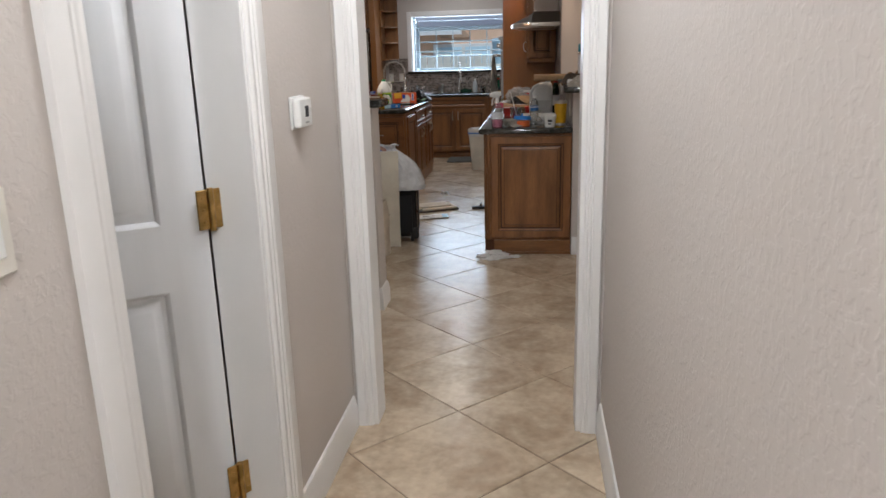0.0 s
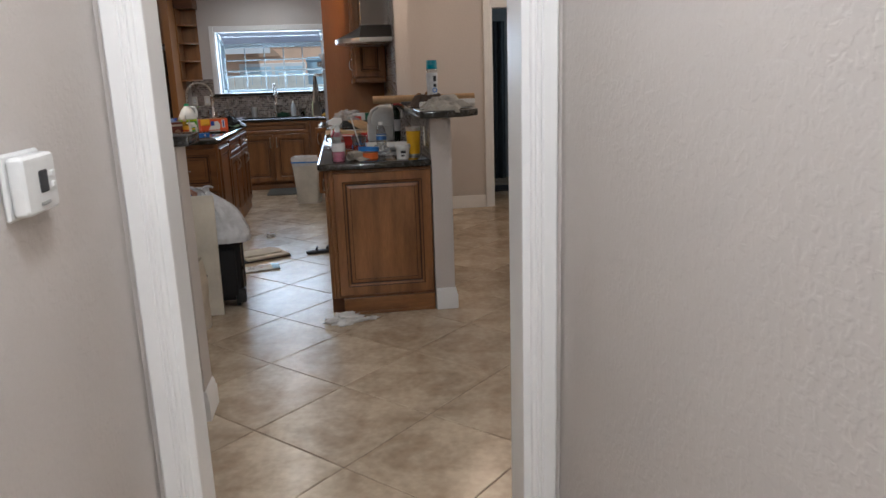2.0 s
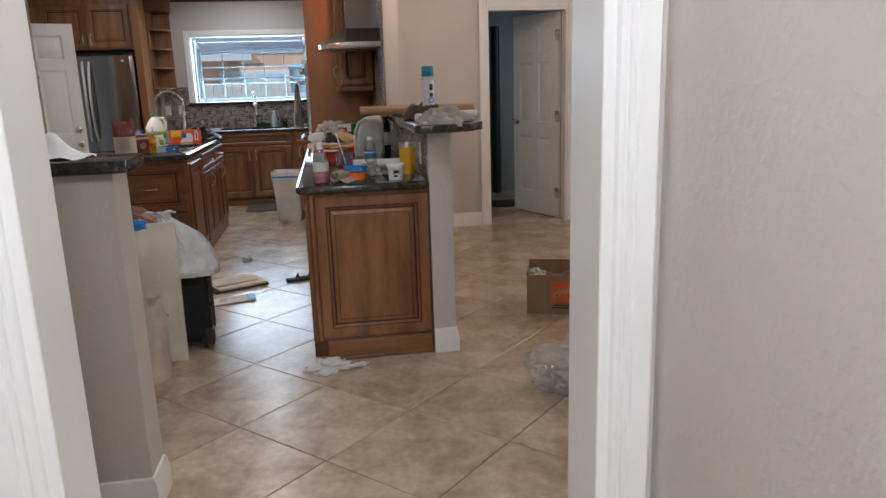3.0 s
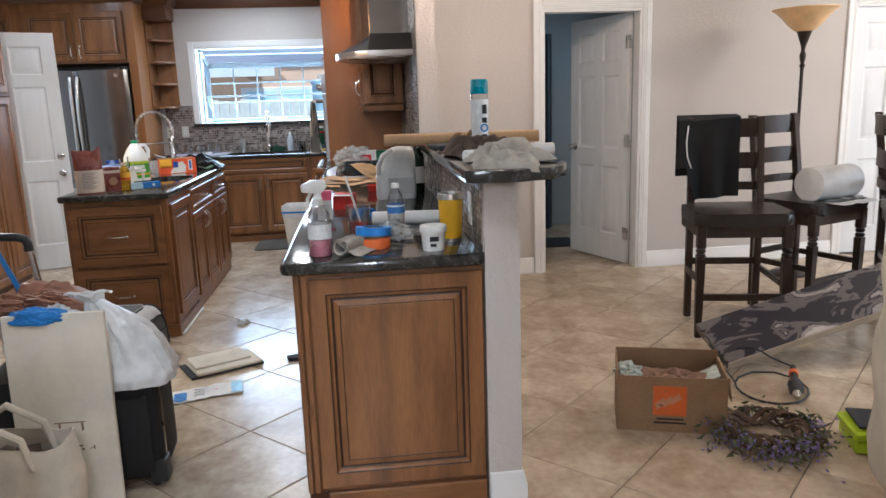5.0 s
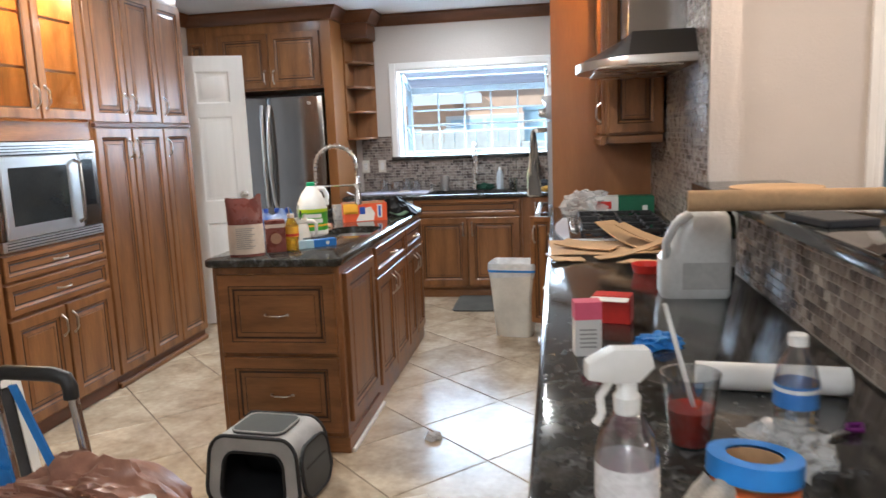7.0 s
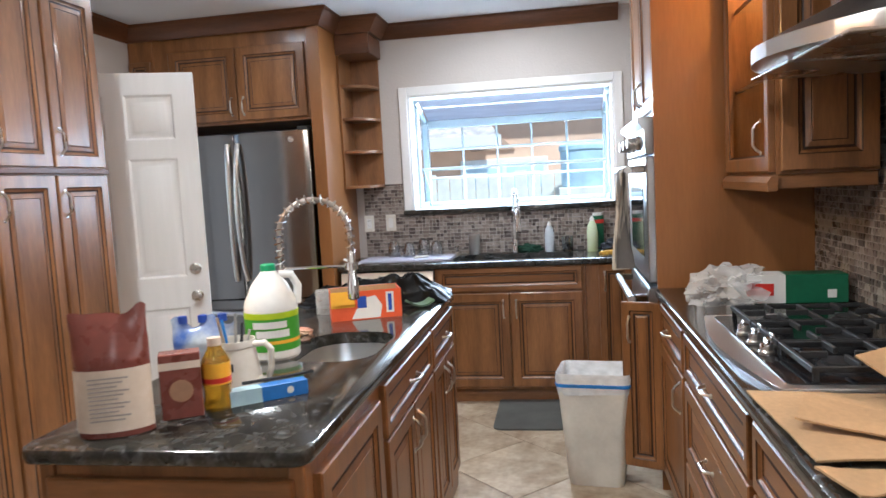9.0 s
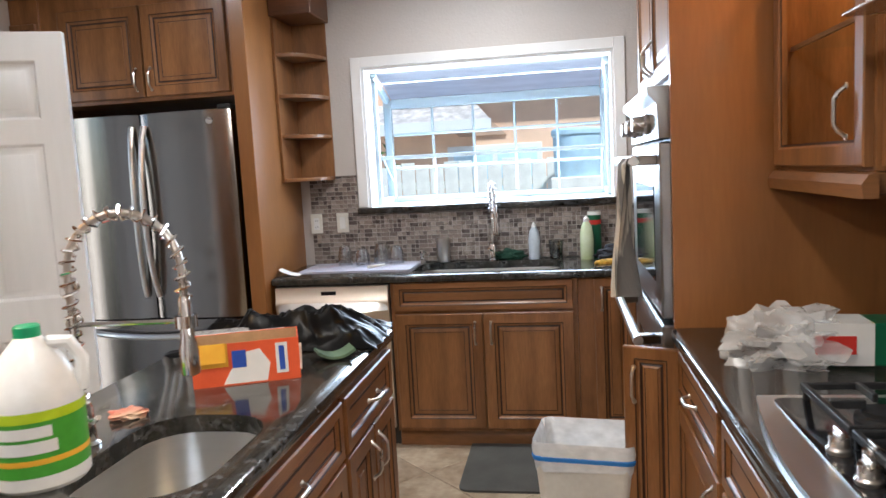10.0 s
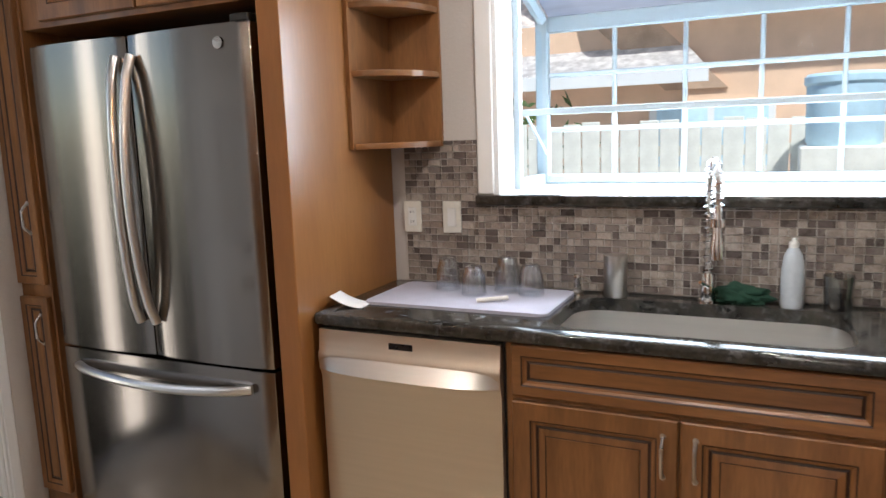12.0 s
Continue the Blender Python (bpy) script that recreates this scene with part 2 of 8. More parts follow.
M["tile"] = mat("travertine_tile", (0.57, 0.465, 0.335), 0.24, vary=0.22, scale=3.4, fine=26, bump=0.04, dist=0.002, second=(0.37, 0.28, 0.19), per_object=0.07, rough_vary=0.08, lo=0.34, hi=0.60, distort=0.9)
M["grout"] = mat("floor_grout", (0.11, 0.082, 0.06), 0.85, vary=0.2, fine=200)
M["mortar"] = mat("mosaic_mortar", (0.42, 0.39, 0.36), 0.85, vary=0.12, fine=200)
for i, c in enumerate(((0.21, 0.172, 0.15), (0.085, 0.068, 0.062), (0.29, 0.25, 0.22), (0.14, 0.115, 0.105))):
    M["mosaic%d" % i] = mat("mosaic_stone", c, 0.28, vary=0.2, scale=30, fine=120, per_object=0.12)
M["glass"] = vessel_glass("clear_glass", (0.93, 0.95, 0.96))
M["pane"] = pane_glass("window_pane", gloss=0.001)
M["sky_white_glass"] = sky_white_glass("sky_white_glass")
M["oven_glass"] = mat("oven_glass", (0.02, 0.022, 0.024), 0.06, vary=0.1, bump=0.0)


# mesh tools
def mesh_of(bm, name, mats):
    bmesh.ops.recalc_face_normals(bm, faces=bm.faces)
    me = bpy.data.meshes.new(name)
    bm.to_mesh(me)
    bm.free()
    for m in mats if isinstance(mats, (list, tuple)) else [mats]:
        me.materials.append(m)
    return me


def shade(me, deg=35):
    me.polygons.foreach_set("use_smooth", [True] * len(me.polygons))
    me.set_sharp_from_angle(angle=radians(deg))
    return me


def part(name, bm, mats, parent=None, label="", m=None, smooth=True):
    me = mesh_of(bm, name, mats)
    if smooth:
        shade(me)
    ob = new(name, me)
    if parent is not None:
        ob.parent = parent
    if m is not None:
        ob.matrix_local = m
    if label:
        tagged(ob, label)
    return ob


def thing(name, label, category, m=None, group="", kind=""):
    ob = new(name)
    ob.empty_display_size = 0.1
    if m is not None:
        ob.matrix_world = m
    return tagged(ob, label, category, group, kind)


def solid(name, bm, mats, label="", category="", m=None, kind="", group="", smooth=True):
    return tagged(part(name, bm, mats, None, "", m, smooth), label, category, group, kind)


def nb():
    return bmesh.new()


def join(bm, other, mi=0, m=None):
    if m is not None:
        other.transform(m)
    for f in other.faces:
        f.material_index = mi
    t = bpy.data.meshes.new("t")
    other.to_mesh(t)
    other.free()
    bm.from_mesh(t)
    bpy.data.meshes.remove(t)
    return bm


def box(x0, x1, y0, y1, z0, z1, bevel=0.0, seg=1, bm=None, mi=0, m=None):
    b = bmesh.new()
    bmesh.ops.create_cube(b, size=1.0)
    for v in b.verts:
        v.co = Vector(((x0 + x1) / 2 + v.co.x * (x1 - x0), (y0 + y1) / 2 + v.co.y * (y1 - y0), (z0 + z1) / 2 + v.co.z * (z1 - z0)))
    if bevel:
        bmesh.ops.bevel(b, geom=b.edges[:], offset=bevel, segments=seg, profile=0.6, affect='EDGES')
    if bm is None:
        bm = bmesh.new()
    return join(bm, b, mi, m)


def lathe(profile, seg=24, bm=None, mi=0, m=None, caps=True):
    """A turned body from (radius, height) pairs."""
    b = bmesh.new()
    rings = []
    for r, z in profile:
        if r < 1e-5:
            rings.append([b.verts.new((0, 0, z))])
        else:
            rings.append([b.verts.new((r * math.cos(2 * math.pi * k / seg), r * math.sin(2 * math.pi * k / seg), z)) for k in range(seg)])
    for a, c in zip(rings, rings[1:]):
        for k in range(seg):
            k2 = (k + 1) % seg
            if len(a) == 1 and len(c) == 1:
                continue
            if len(a) == 1:
                b.faces.new((a[0], c[k], c[k2]))
            elif len(c) == 1:
                b.faces.new((a[k], a[k2], c[0]))
            else:
                b.faces.new((a[k], a[k2], c[k2], c[k]))
    if caps:
        for r in (rings[0], rings[-1]):
            if len(r) > 2:
                b.faces.new(r)
    if bm is None:
        bm = bmesh.new()
    return join(bm, b, mi, m)


def tube(points, r, seg=10, bm=None, mi=0, m=None, closed=False, radii=None):
    """A round bar swept along points."""
    b = bmesh.new()
    pts = [Vector(p) for p in points]
    n = len(pts)
    rings = []
    up = None
    for i, p in enumerate(pts):
        a = pts[i - 1] if (i or closed) else p
        c = pts[(i + 1) % n] if (i < n - 1 or closed) else p
        d = (c - a).normalized()
        if up is None:
            up = d.orthogonal().normalized()
        up = (up - d * up.dot(d))
        up = up.normalized() if up.length > 1e-6 else d.orthogonal().normalized()
        side = d.cross(up)
        rr = radii[i] if radii else r
        rings.append([b.verts.new(p + rr * (math.cos(2 * math.pi * k / seg) * up + math.sin(2 * math.pi * k / seg) * side)) for k in range(seg)])
    for i in range(n if closed else n - 1):
        a, c = rings[i], rings[(i + 1) % n]
        for k in range(seg):
            b.faces.new((a[k], a[(k + 1) % seg], c[(k + 1) % seg], c[k]))
    if not closed:
        b.faces.new(rings[0])
        b.faces.new(rings[-1])
    if bm is None:
        bm = bmesh.new()
    return join(bm, b, mi, m)


def prism(outline, h0, h1, axis="z", bevel=0.0, bm=None, mi=0, m=None):
    """A flat outline made thick along an axis; the outline lies in the other two, in x-y-z order."""
    b = bmesh.new()
    put = {"z": lambda p, h: (p[0], p[1], h), "y": lambda p, h: (p[0], h, p[1]), "x": lambda p, h: (h, p[0], p[1])}[axis]
    lo = [b.verts.new(put(p, h0)) for p in outline]
    hi = [b.verts.new(put(p, h1)) for p in outline]
    b.faces.new(lo)
    b.faces.new(hi)
    k = len(outline)
    for i in range(k):
        b.faces.new((lo[i], lo[(i + 1) % k], hi[(i + 1) % k], hi[i]))
    if bevel:
        bmesh.ops.bevel(b, geom=b.edges[:], offset=bevel, segments=2, profile=0.6, affect='EDGES')
    if bm is None:
        bm = bmesh.new()
    return join(bm, b, mi, m)


def rounded(x0, x1, y0, y1, r, seg=5):
    pts = []
    for cx, cy, a0 in ((x1 - r, y1 - r, 0), (x0 + r, y1 - r, 90), (x0 + r, y0 + r, 180), (x1 - r, y0 + r, 270)):
        for k in range(seg + 1):
            a = radians(a0 + 90 * k / seg)
            pts.append((cx + r * math.cos(a), cy + r * math.sin(a)))
    return pts


def ringed(w, h, steps, bm=None, m=None, back=True):
    """A panel front in local x (0..w) and z (0..h), facing -y: rings of (inset, how far proud, material)."""
    b = bmesh.new()
    rings = []
    for ins, out, _ in steps:
        rings.append([b.verts.new((x, -out, z)) for x, z in ((ins, ins), (w - ins, ins), (w - ins, h - ins), (ins, h - ins))])
    for i in range(len(rings) - 1):
        for k in range(4):
            f = b.faces.new((rings[i][k], rings[i][(k + 1) % 4], rings[i + 1][(k + 1) % 4], rings[i + 1][k]))
            f.material_index = steps[i + 1][2]
    b.faces.new(rings[-1])
    if back:
        b.faces.new(rings[0])
    if m is not None:
        b.transform(m)
    if bm is None:
        return b
    t = bpy.data.meshes.new("t")
    b.to_mesh(t)
    b.free()
    bm.from_mesh(t)
    bpy.data.meshes.remove(t)
    return bm


def sheet(nx, ny, fn, thick=0.0, bm=None, mi=0, m=None):
    """A soft sheet: fn(u, v) gives a place."""
    b = bmesh.new()
    g = [[b.verts.new(fn(i / nx, j / ny)) for i in range(nx + 1)] for j in range(ny + 1)]
    for j in range(ny):
        for i in range(nx):
            b.faces.new((g[j][i], g[j][i + 1], g[j + 1][i + 1], g[j + 1][i]))
    if thick:
        bmesh.ops.recalc_face_normals(b, faces=b.faces)
        bmesh.ops.solidify(b, geom=b.faces[:], thickness=thick)
    if bm is None:
        bm = bmesh.new()
    return join(bm, b, mi, m)


def lump(rx, ry, rz, amp, freq, seed, sub=4, bm=None, mi=0, m=None, flat=True):
    """A crumpled closed bag or cloth heap that rests on z = 0."""
    b = bmesh.new()
    bmesh.ops.create_icosphere(b, subdivisions=sub, radius=1.0)
    off = Vector((seed * 3.7, seed * 1.3, seed * 7.1))
    for v in b.verts:
        p = v.co.copy()
        d = 1 + amp * (noise.noise(p * freq + off) + 0.5 * abs(noise.noise(p * freq * 2.7 + off)) - 0.4 * abs(noise.noise(p * freq * 5.1 + off)))
        q = Vector((p.x * rx * d, p.y * ry * d, p.z * rz * d))
        if flat and q.z < -rz * 0.55:
            q.z = -rz * 0.55
        v.co = q
    lowest = min(v.co.z for v in b.verts)
    for v in b.verts:
        v.co.z -= lowest
    if bm is None:
        bm = bmesh.new()
    return join(bm, b, mi, m)




# ---- the setting: floor, walls, ceiling ----
TILE, TX, TY = 0.508, -0.225, 4.115


def tile_mesh():
    h = TILE / 2 - 0.002
    b = nb()
    lo = [b.verts.new((x * h, y * h, -0.012)) for x, y in ((-1, -1), (1, -1), (1, 1), (-1, 1))]
    mid = [b.verts.new((x * h, y * h, -0.0025)) for x, y in ((-1, -1), (1, -1), (1, 1), (-1, 1))]
    g = h - 0.003
    top = [b.verts.new((x * g, y * g, 0.0)) for x, y in ((-1, -1), (1, -1), (1, 1), (-1, 1))]
    for a, c in ((lo, mid), (mid, top)):
        for k in range(4):
            b.faces.new((a[k], a[(k + 1) % 4], c[(k + 1) % 4], c[k]))
    b.faces.new(top)
    return b


def wall(name, boxes, mats=None, label="painted interior wall with knock-down texture"):
    b = nb()
    for q in boxes:
        box(*q, bm=b)
    return solid(name, b, mats or M["wall"], label, "wall", kind="structure", smooth=False)


HL, HR = -0.62, 0.33          # hall side faces
HE = 2.55                     # hall end wall, near face
CEIL = 2.53
KW = 0.35                    # kitchen side wall, tiled face
BACK = 11.07                  # back wall face
FAR = 8.46                    # living room end wall

floor = solid("floor", box(-3.75, 7.2, -1.4, 13.4, -0.2, -0.004), M["grout"], "tan stone-look floor tiles laid on the diagonal", "floor", kind="structure", smooth=False)
wall("wall_hall_left", [(HL - 0.12, HL, -1.3, 1.07, 0, CEIL), (HL - 0.12, HL, 1.07, 1.79, 2.05, CEIL), (HL - 0.12, HL, 1.79, HE, 0, CEIL)])
wall("wall_closet", [(-1.62, -1.5, -1.3, HE, 0, CEIL)], label="painted closet wall behind the door")
wall("wall_hall_right", [(HR, HR + 0.12, -1.3, HE, 0, CEIL)])
wall("wall_hall_back", [(-1.6, 1.0, -1.42, -1.3, 0, CEIL)])
wall("wall_hall_end", [(-3.6, -0.563, HE, HE + 0.12, 0, CEIL), (-0.563, 0.263, HE, HE + 0.12, 2.05, CEIL), (0.263, 7.1, HE, HE + 0.12, 0, CEIL)])
wall("wall_left", [(-3.6, -3.45, HE + 0.12, 9.44, 0, CEIL), (-3.6, -3.45, 9.44, 10.3, 2.13, CEIL), (-3.6, -3.45, 10.3, 11.18, 0, CEIL)])
wall("wall_back", [(-3.6, -1.74, BACK, BACK + 0.13, 0, CEIL), (-0.32, 0.5, BACK, BACK + 0.13, 0, CEIL), (-1.74, -0.32, BACK, BACK + 0.13, 0, 1.235), (-1.74, -0.32, BACK, BACK + 0.13, 2.04, CEIL)])
wall("wall_kitchen_right", [(KW, 0.466, 7.47, BACK, 0, CEIL)])
for q in [(0.466, 1.38, FAR, FAR + 0.12, 0, CEIL), (1.38, 2.21, FAR, FAR + 0.12, 2.05, CEIL), (2.21, 3.95, FAR, FAR + 0.12, 0, CEIL), (3.95, 4.77, FAR, FAR + 0.12, 2.05, CEIL), (4.77, 7.1, FAR, FAR + 0.12, 0, CEIL)]:
    wall("wall_living_far", [q])
wall("wall_living_right", [(7.0, 7.12, HE + 0.12, 3.0, 0, CEIL), (7.0, 7.12, 3.0, 5.6, 2.4, CEIL), (7.0, 7.12, 5.6, FAR, 0, CEIL)])
M["bath"] = mat("blue_grey_paint", (0.42, 0.46, 0.47), 0.7, vary=0.05, scale=2)
wall("wall_bathroom", [(1.1, 1.22, FAR + 0.12, 10.6, 0, CEIL), (3.0, 3.12, FAR + 0.12, 10.6, 0, CEIL), (1.1, 3.12, 10.6, 10.72, 0, CEIL)], M["bath"], "grey-blue painted bathroom wall")
solid("ceiling", box(-3.75, 7.2, -1.42, 11.15, CEIL, CEIL + 0.12), M["ceiling"], "white textured ceiling", "ceiling", kind="structure", smooth=False)
wall("half_wall_left", [(-3.44, -0.79, 3.89, 4.05, 0, 1.15)], label="short painted half wall beside the hall")
wall("half_wall_bar", [(KW, 0.466, 5.14, 7.47, 0, 1.15)], label="painted half wall behind the peninsula counter")


def moulding(name, path, profile, label, category="trim", mats=None):
    """A moulding of (out, up) profile run along a plan path; out is to the right of the way."""
    b = nb()
    pts = [Vector((p[0], p[1])) for p in path]
    rings = []
    for i, p in enumerate(pts):
        d0 = (p - pts[i - 1]).normalized() if i else None
        d1 = (pts[i + 1] - p).normalized() if i < len(pts) - 1 else None
        ds = [d for d in (d0, d1) if d is not None]
        nrm = [Vector((d.y, -d.x)) for d in ds]
        q = sum(nrm, Vector((0, 0)))
        q.normalize()
        k = 1 / max(0.3, q.dot(nrm[0]))
        z = path[i][2]
        rings.append([b.verts.new((p.x + q.x * k * o, p.y + q.y * k * o, z + u)) for o, u in profile])
    n = len(profile)
    for a, c in zip(rings, rings[1:]):
        for k in range(n):
            b.faces.new((a[k], a[(k + 1) % n], c[(k + 1) % n], c[k]))
    b.faces.new(rings[0])
    b.faces.new(rings[-1])
    return solid(name, b, mats or M["white"], label, category, kind="structure")


BASE = [(0.0, 0.0), (0.016, 0.0), (0.016, 0.085), (0.011, 0.098), (0.011, 0.106), (0.006, 0.125), (0.0, 0.13)]
BL = "white painted stepped baseboard"
moulding("baseboard", [(HL, 1.862, 0), (HL, HE - 0.02, 0)], BASE, BL)
moulding("baseboard", [(HL, -1.3, 0), (HL, 0.99, 0)], BASE, BL)
moulding("baseboard", [(HR, HE - 0.02, 0), (HR, -1.3, 0)], BASE, BL)
moulding("baseboard", [(-3.4, 3.89, 0), (-0.79, 3.89, 0), (-0.79, 4.05, 0), (-3.4, 4.05, 0)], BASE, BL)
moulding("baseboard", [(KW + 0.003, 5.14, 0), (0.466, 5.14, 0), (0.466, FAR, 0), (1.32, FAR, 0)], BASE, BL)
moulding("baseboard", [(2.27, FAR, 0), (3.89, FAR, 0)], BASE, BL)
moulding("baseboard", [(4.85, FAR, 0), (7.0, FAR, 0), (7.0, 5.7, 0)], BASE, BL)

CASE = [(0.0, 0.0), (0.075, 0.0), (0.075, 0.016), (0.070, 0.0205), (0.036, 0.0205), (0.033, 0.0165), (0.0295, 0.0165), (0.027, 0.019), (0.021, 0.019), (0.018, 0.0145), (0.0145, 0.0145), (0.012, 0.016), (0.004, 0.0148), (0.0, 0.010)]


def casing(x0, x1, top, label="white fluted door casing", depth=0.12, m=None, both=True, ws=1.0):
    """Casing and jambs of an opening x0..x1 in a wall whose near face is y = 0, facing -y."""
    t = thing("door_casing", label, "door casing", m, kind="structure")
    for face, sgn in ((0.0, -1),) + (((depth, 1),) if both else ()):
        for side, s in ((x0, -1), (x1, 1)):
            prism([(side + s * o * ws, face + sgn * u) for o, u in CASE], 0.0, top + 0.075, "z", bm=(b := nb()))
            part("side_casing", b, M["white"], t)
        prism([(face + sgn * u, top + o * ws) for o, u in CASE], x0 + 0.001, x1 - 0.001, "x", bm=(b := nb()))
        part("head_casing", b, M["white"], t)
    for a, c in ((x0 - 0.002, x0 + 0.018), (x1 - 0.018, x1 + 0.002)):
        part("jamb", box(a, c, -0.006, depth + 0.006, 0, top, 0.002), M["white"], t)
    part("head_jamb", box(x0 + 0.018, x1 - 0.018, -0.006, depth + 0.006, top - 0.02, top, 0.002), M["white"], t)
    return t


casing(-0.545, 0.255, 2.05, m=pose(0, HE, 0), ws=0.82)
casing(1.40, 2.19, 2.05, m=pose(0, FAR, 0))
casing(3.97, 4.75, 2.05, m=pose(0, FAR, 0))
casing(1.09, 1.745, 2.05, "white fluted closet door casing", m=pose(HL, 0, 0, 0, 0, 90), ws=1.3)
casing(9.46, 10.28, 2.12, "white painted side door casing", m=pose(-3.45, 0, 0, 0, 0, 90), both=False)


def panel_slab(w, h, t, rows, cols=2, stile=0.11, rail=0.1):
    """A moulded panel door, local x 0..w, z 0..h, its faces at y = 0 and y = t."""
    b = nb()
    box(0, w, 0.013, t - 0.013, 0, h, bm=b)
    mid = stile * 0.9
    pw = (w - 2 * stile - (cols - 1) * mid) / cols
    for face in (0, 1):
        fl = Matrix.Identity(4) if face == 0 else Matrix.Translation((w, t, 0)) @ Matrix.Rotation(math.pi, 4, 'Z')
        zz = 0.0
        xs = [0.0, stile] + sum([[stile + pw * (c + 1) + mid * c, stile + (pw + mid) * (c + 1)] for c in range(cols - 1)], []) + [w - stile, w]
        for i in range(0, len(xs), 2):
            box(xs[i], xs[i + 1], 0, 0.0135, 0, h, 0.0, bm=b, m=fl)
        edges = [0.0] + [v for r in rows for v in r] + [h]
        for i in range(0, len(edges), 2):
            for c in range(cols):
                x = stile + (pw + mid) * c
                box(x, x + pw, 0.0, 0.0135, edges[i], edges[i + 1], 0.0, bm=b, m=fl)
        for z0, z1 in rows:
            for c in range(cols):
                x = stile + (pw + mid) * c
                ringed(pw, z1 - z0, [(0, 0.008, 0), (0.004, 0.006, 0), (0.013, -0.007, 0), (0.019, -0.007, 0), (0.043, 0.006, 0), (0.047, 0.0075, 0)], bm=b, m=fl @ Matrix.Translation((x, 0.0082, z0)), back=False)
    return b


SIX = [(0.22, 0.80), (0.95, 1.55), (1.66, 1.90)]


def knob(t, w, z, thick, x=None, name="door_knob", mats=None):
    for s, y in ((-1, 0.0), (1, thick)):
        b = lathe([(0.032, 0), (0.032, 0.006), (0.014, 0.01), (0.012, 0.03), (0.026, 0.042), (0.028, 0.055), (0.018, 0.066), (0, 0.068)], 20)
        part(name, b, mats or M["nickel"], t, "satin nickel knob", Matrix.Translation((x if x is not None else w - 0.065, y, z)) @ Matrix.Rotation(radians(90 if s < 0 else -90), 4, 'X'))


def hinge(t, at, mats, rz=0.0, label="brass butt hinge"):
    b = box(-0.036, 0.036, -0.003, 0.003, -0.05, 0.05, 0.002)
    lathe([(0.008, -0.054), (0.008, 0.054)], 12, bm=b, m=Matrix.Translation((0, -0.006, 0)))
    for z in (-0.03, 0, 0.03):
        for x in (-0.02, 0.02):
            lathe([(0.004, 0), (0.003, 0.0015)], 8, bm=b, m=Matrix.Translation((x, -0.003, z)) @ Matrix.Rotation(radians(90), 4, 'X'))
    part("hinge", b, mats, t, label, Matrix.Translation(at) @ Matrix.Rotation(radians(rz), 4, 'Z'))


# closet door in the hall, almost shut, hung on brass hinges
d = thing("closet_door", "white six-panel closet door, ajar, on brass hinges", "door", pose(HL - 0.128, 1.742, 0.012, 0, 0, 215))
part("leaf", panel_slab(0.64, 2.02, 0.035, [(0.22, 0.83), (1.0, 1.57), (1.68, 1.90)]), M["door_white"], d, m=Matrix.Translation((0.016, 0, 0)))
for z in (0.265, 1.03, 1.80):
    hinge(d, (0.006, 0.041, z), M["brass"], 200)
# bathroom door, standing open
d = thing("bathroom_door", "white six-panel interior door standing open", "door", pose(2.165, FAR + 0.125, 0.01, 0, 0, 111))
part("leaf", panel_slab(0.74, 2.02, 0.035, SIX), M["door_white"], d)
knob(d, 0.74, 0.95, 0.035)
for z in (0.25, 1.02, 1.8):
    hinge(d, (0.004, 0.037, z), M["nickel"], 180, "satin nickel butt hinge")
# far bedroom door, shut
d = thing("bedroom_door", "white six-panel interior door, shut", "door", pose(3.99, FAR + 0.03, 0.01))
part("leaf", panel_slab(0.74, 2.02, 0.035, SIX), M["door_white"], d)
# side door by the refrigerator, swung into the kitchen
d = thing("side_door", "white six-panel side door swung open into the kitchen", "door", pose(-3.395, 9.43, 0.012, 0, 0, 23))
part("leaf", panel_slab(0.82, 2.075, 0.044, [(0.22, 0.80), (0.97, 1.62), (1.72, 1.96)]), M["door_white"], d)
knob(d, 0.82, 0.86, 0.044)
for y, s in ((0.0, 90), (0.044, -90)):
    b = lathe([(0.032, 0), (0.032, 0.01), (0.024, 0.018), (0.0, 0.02)], 20)
    box(-0.004, 0.004, -0.014, 0.014, 0.018, 0.034, 0.002, bm=b)
    part("deadbolt", b, M["nickel"], d, "satin nickel deadbolt turn", Matrix.Translation((0.755, y, 1.01)) @ Matrix.Rotation(radians(s), 4, 'X'))

# crown moulding in the kitchen, dark wood
CROWN = [(0.0, 0.0), (0.012, 0.0), (0.018, 0.018), (0.03, 0.03), (0.06, 0.07), (0.075, 0.078), (0.08, 0.098), (0.0, 0.098)]
moulding("crown_trim", [(-1.90, BACK, CEIL - 0.1), (-0.28, BACK, CEIL - 0.1)], [(-0 + o, u) for o, u in CROWN], "dark stained wood crown moulding", mats=M["wood_dark"])
moulding("crown_trim", [(-3.45, 9.26, CEIL - 0.1), (-3.45, 10.42, CEIL - 0.1)], CROWN, "dark stained wood crown moulding", mats=M["wood_dark"])


# ---- kitchen cabinets ----
WOOD = [M["wood"], M["glaze"]]
WOODH = [M["wood_h"], M["glaze"]]


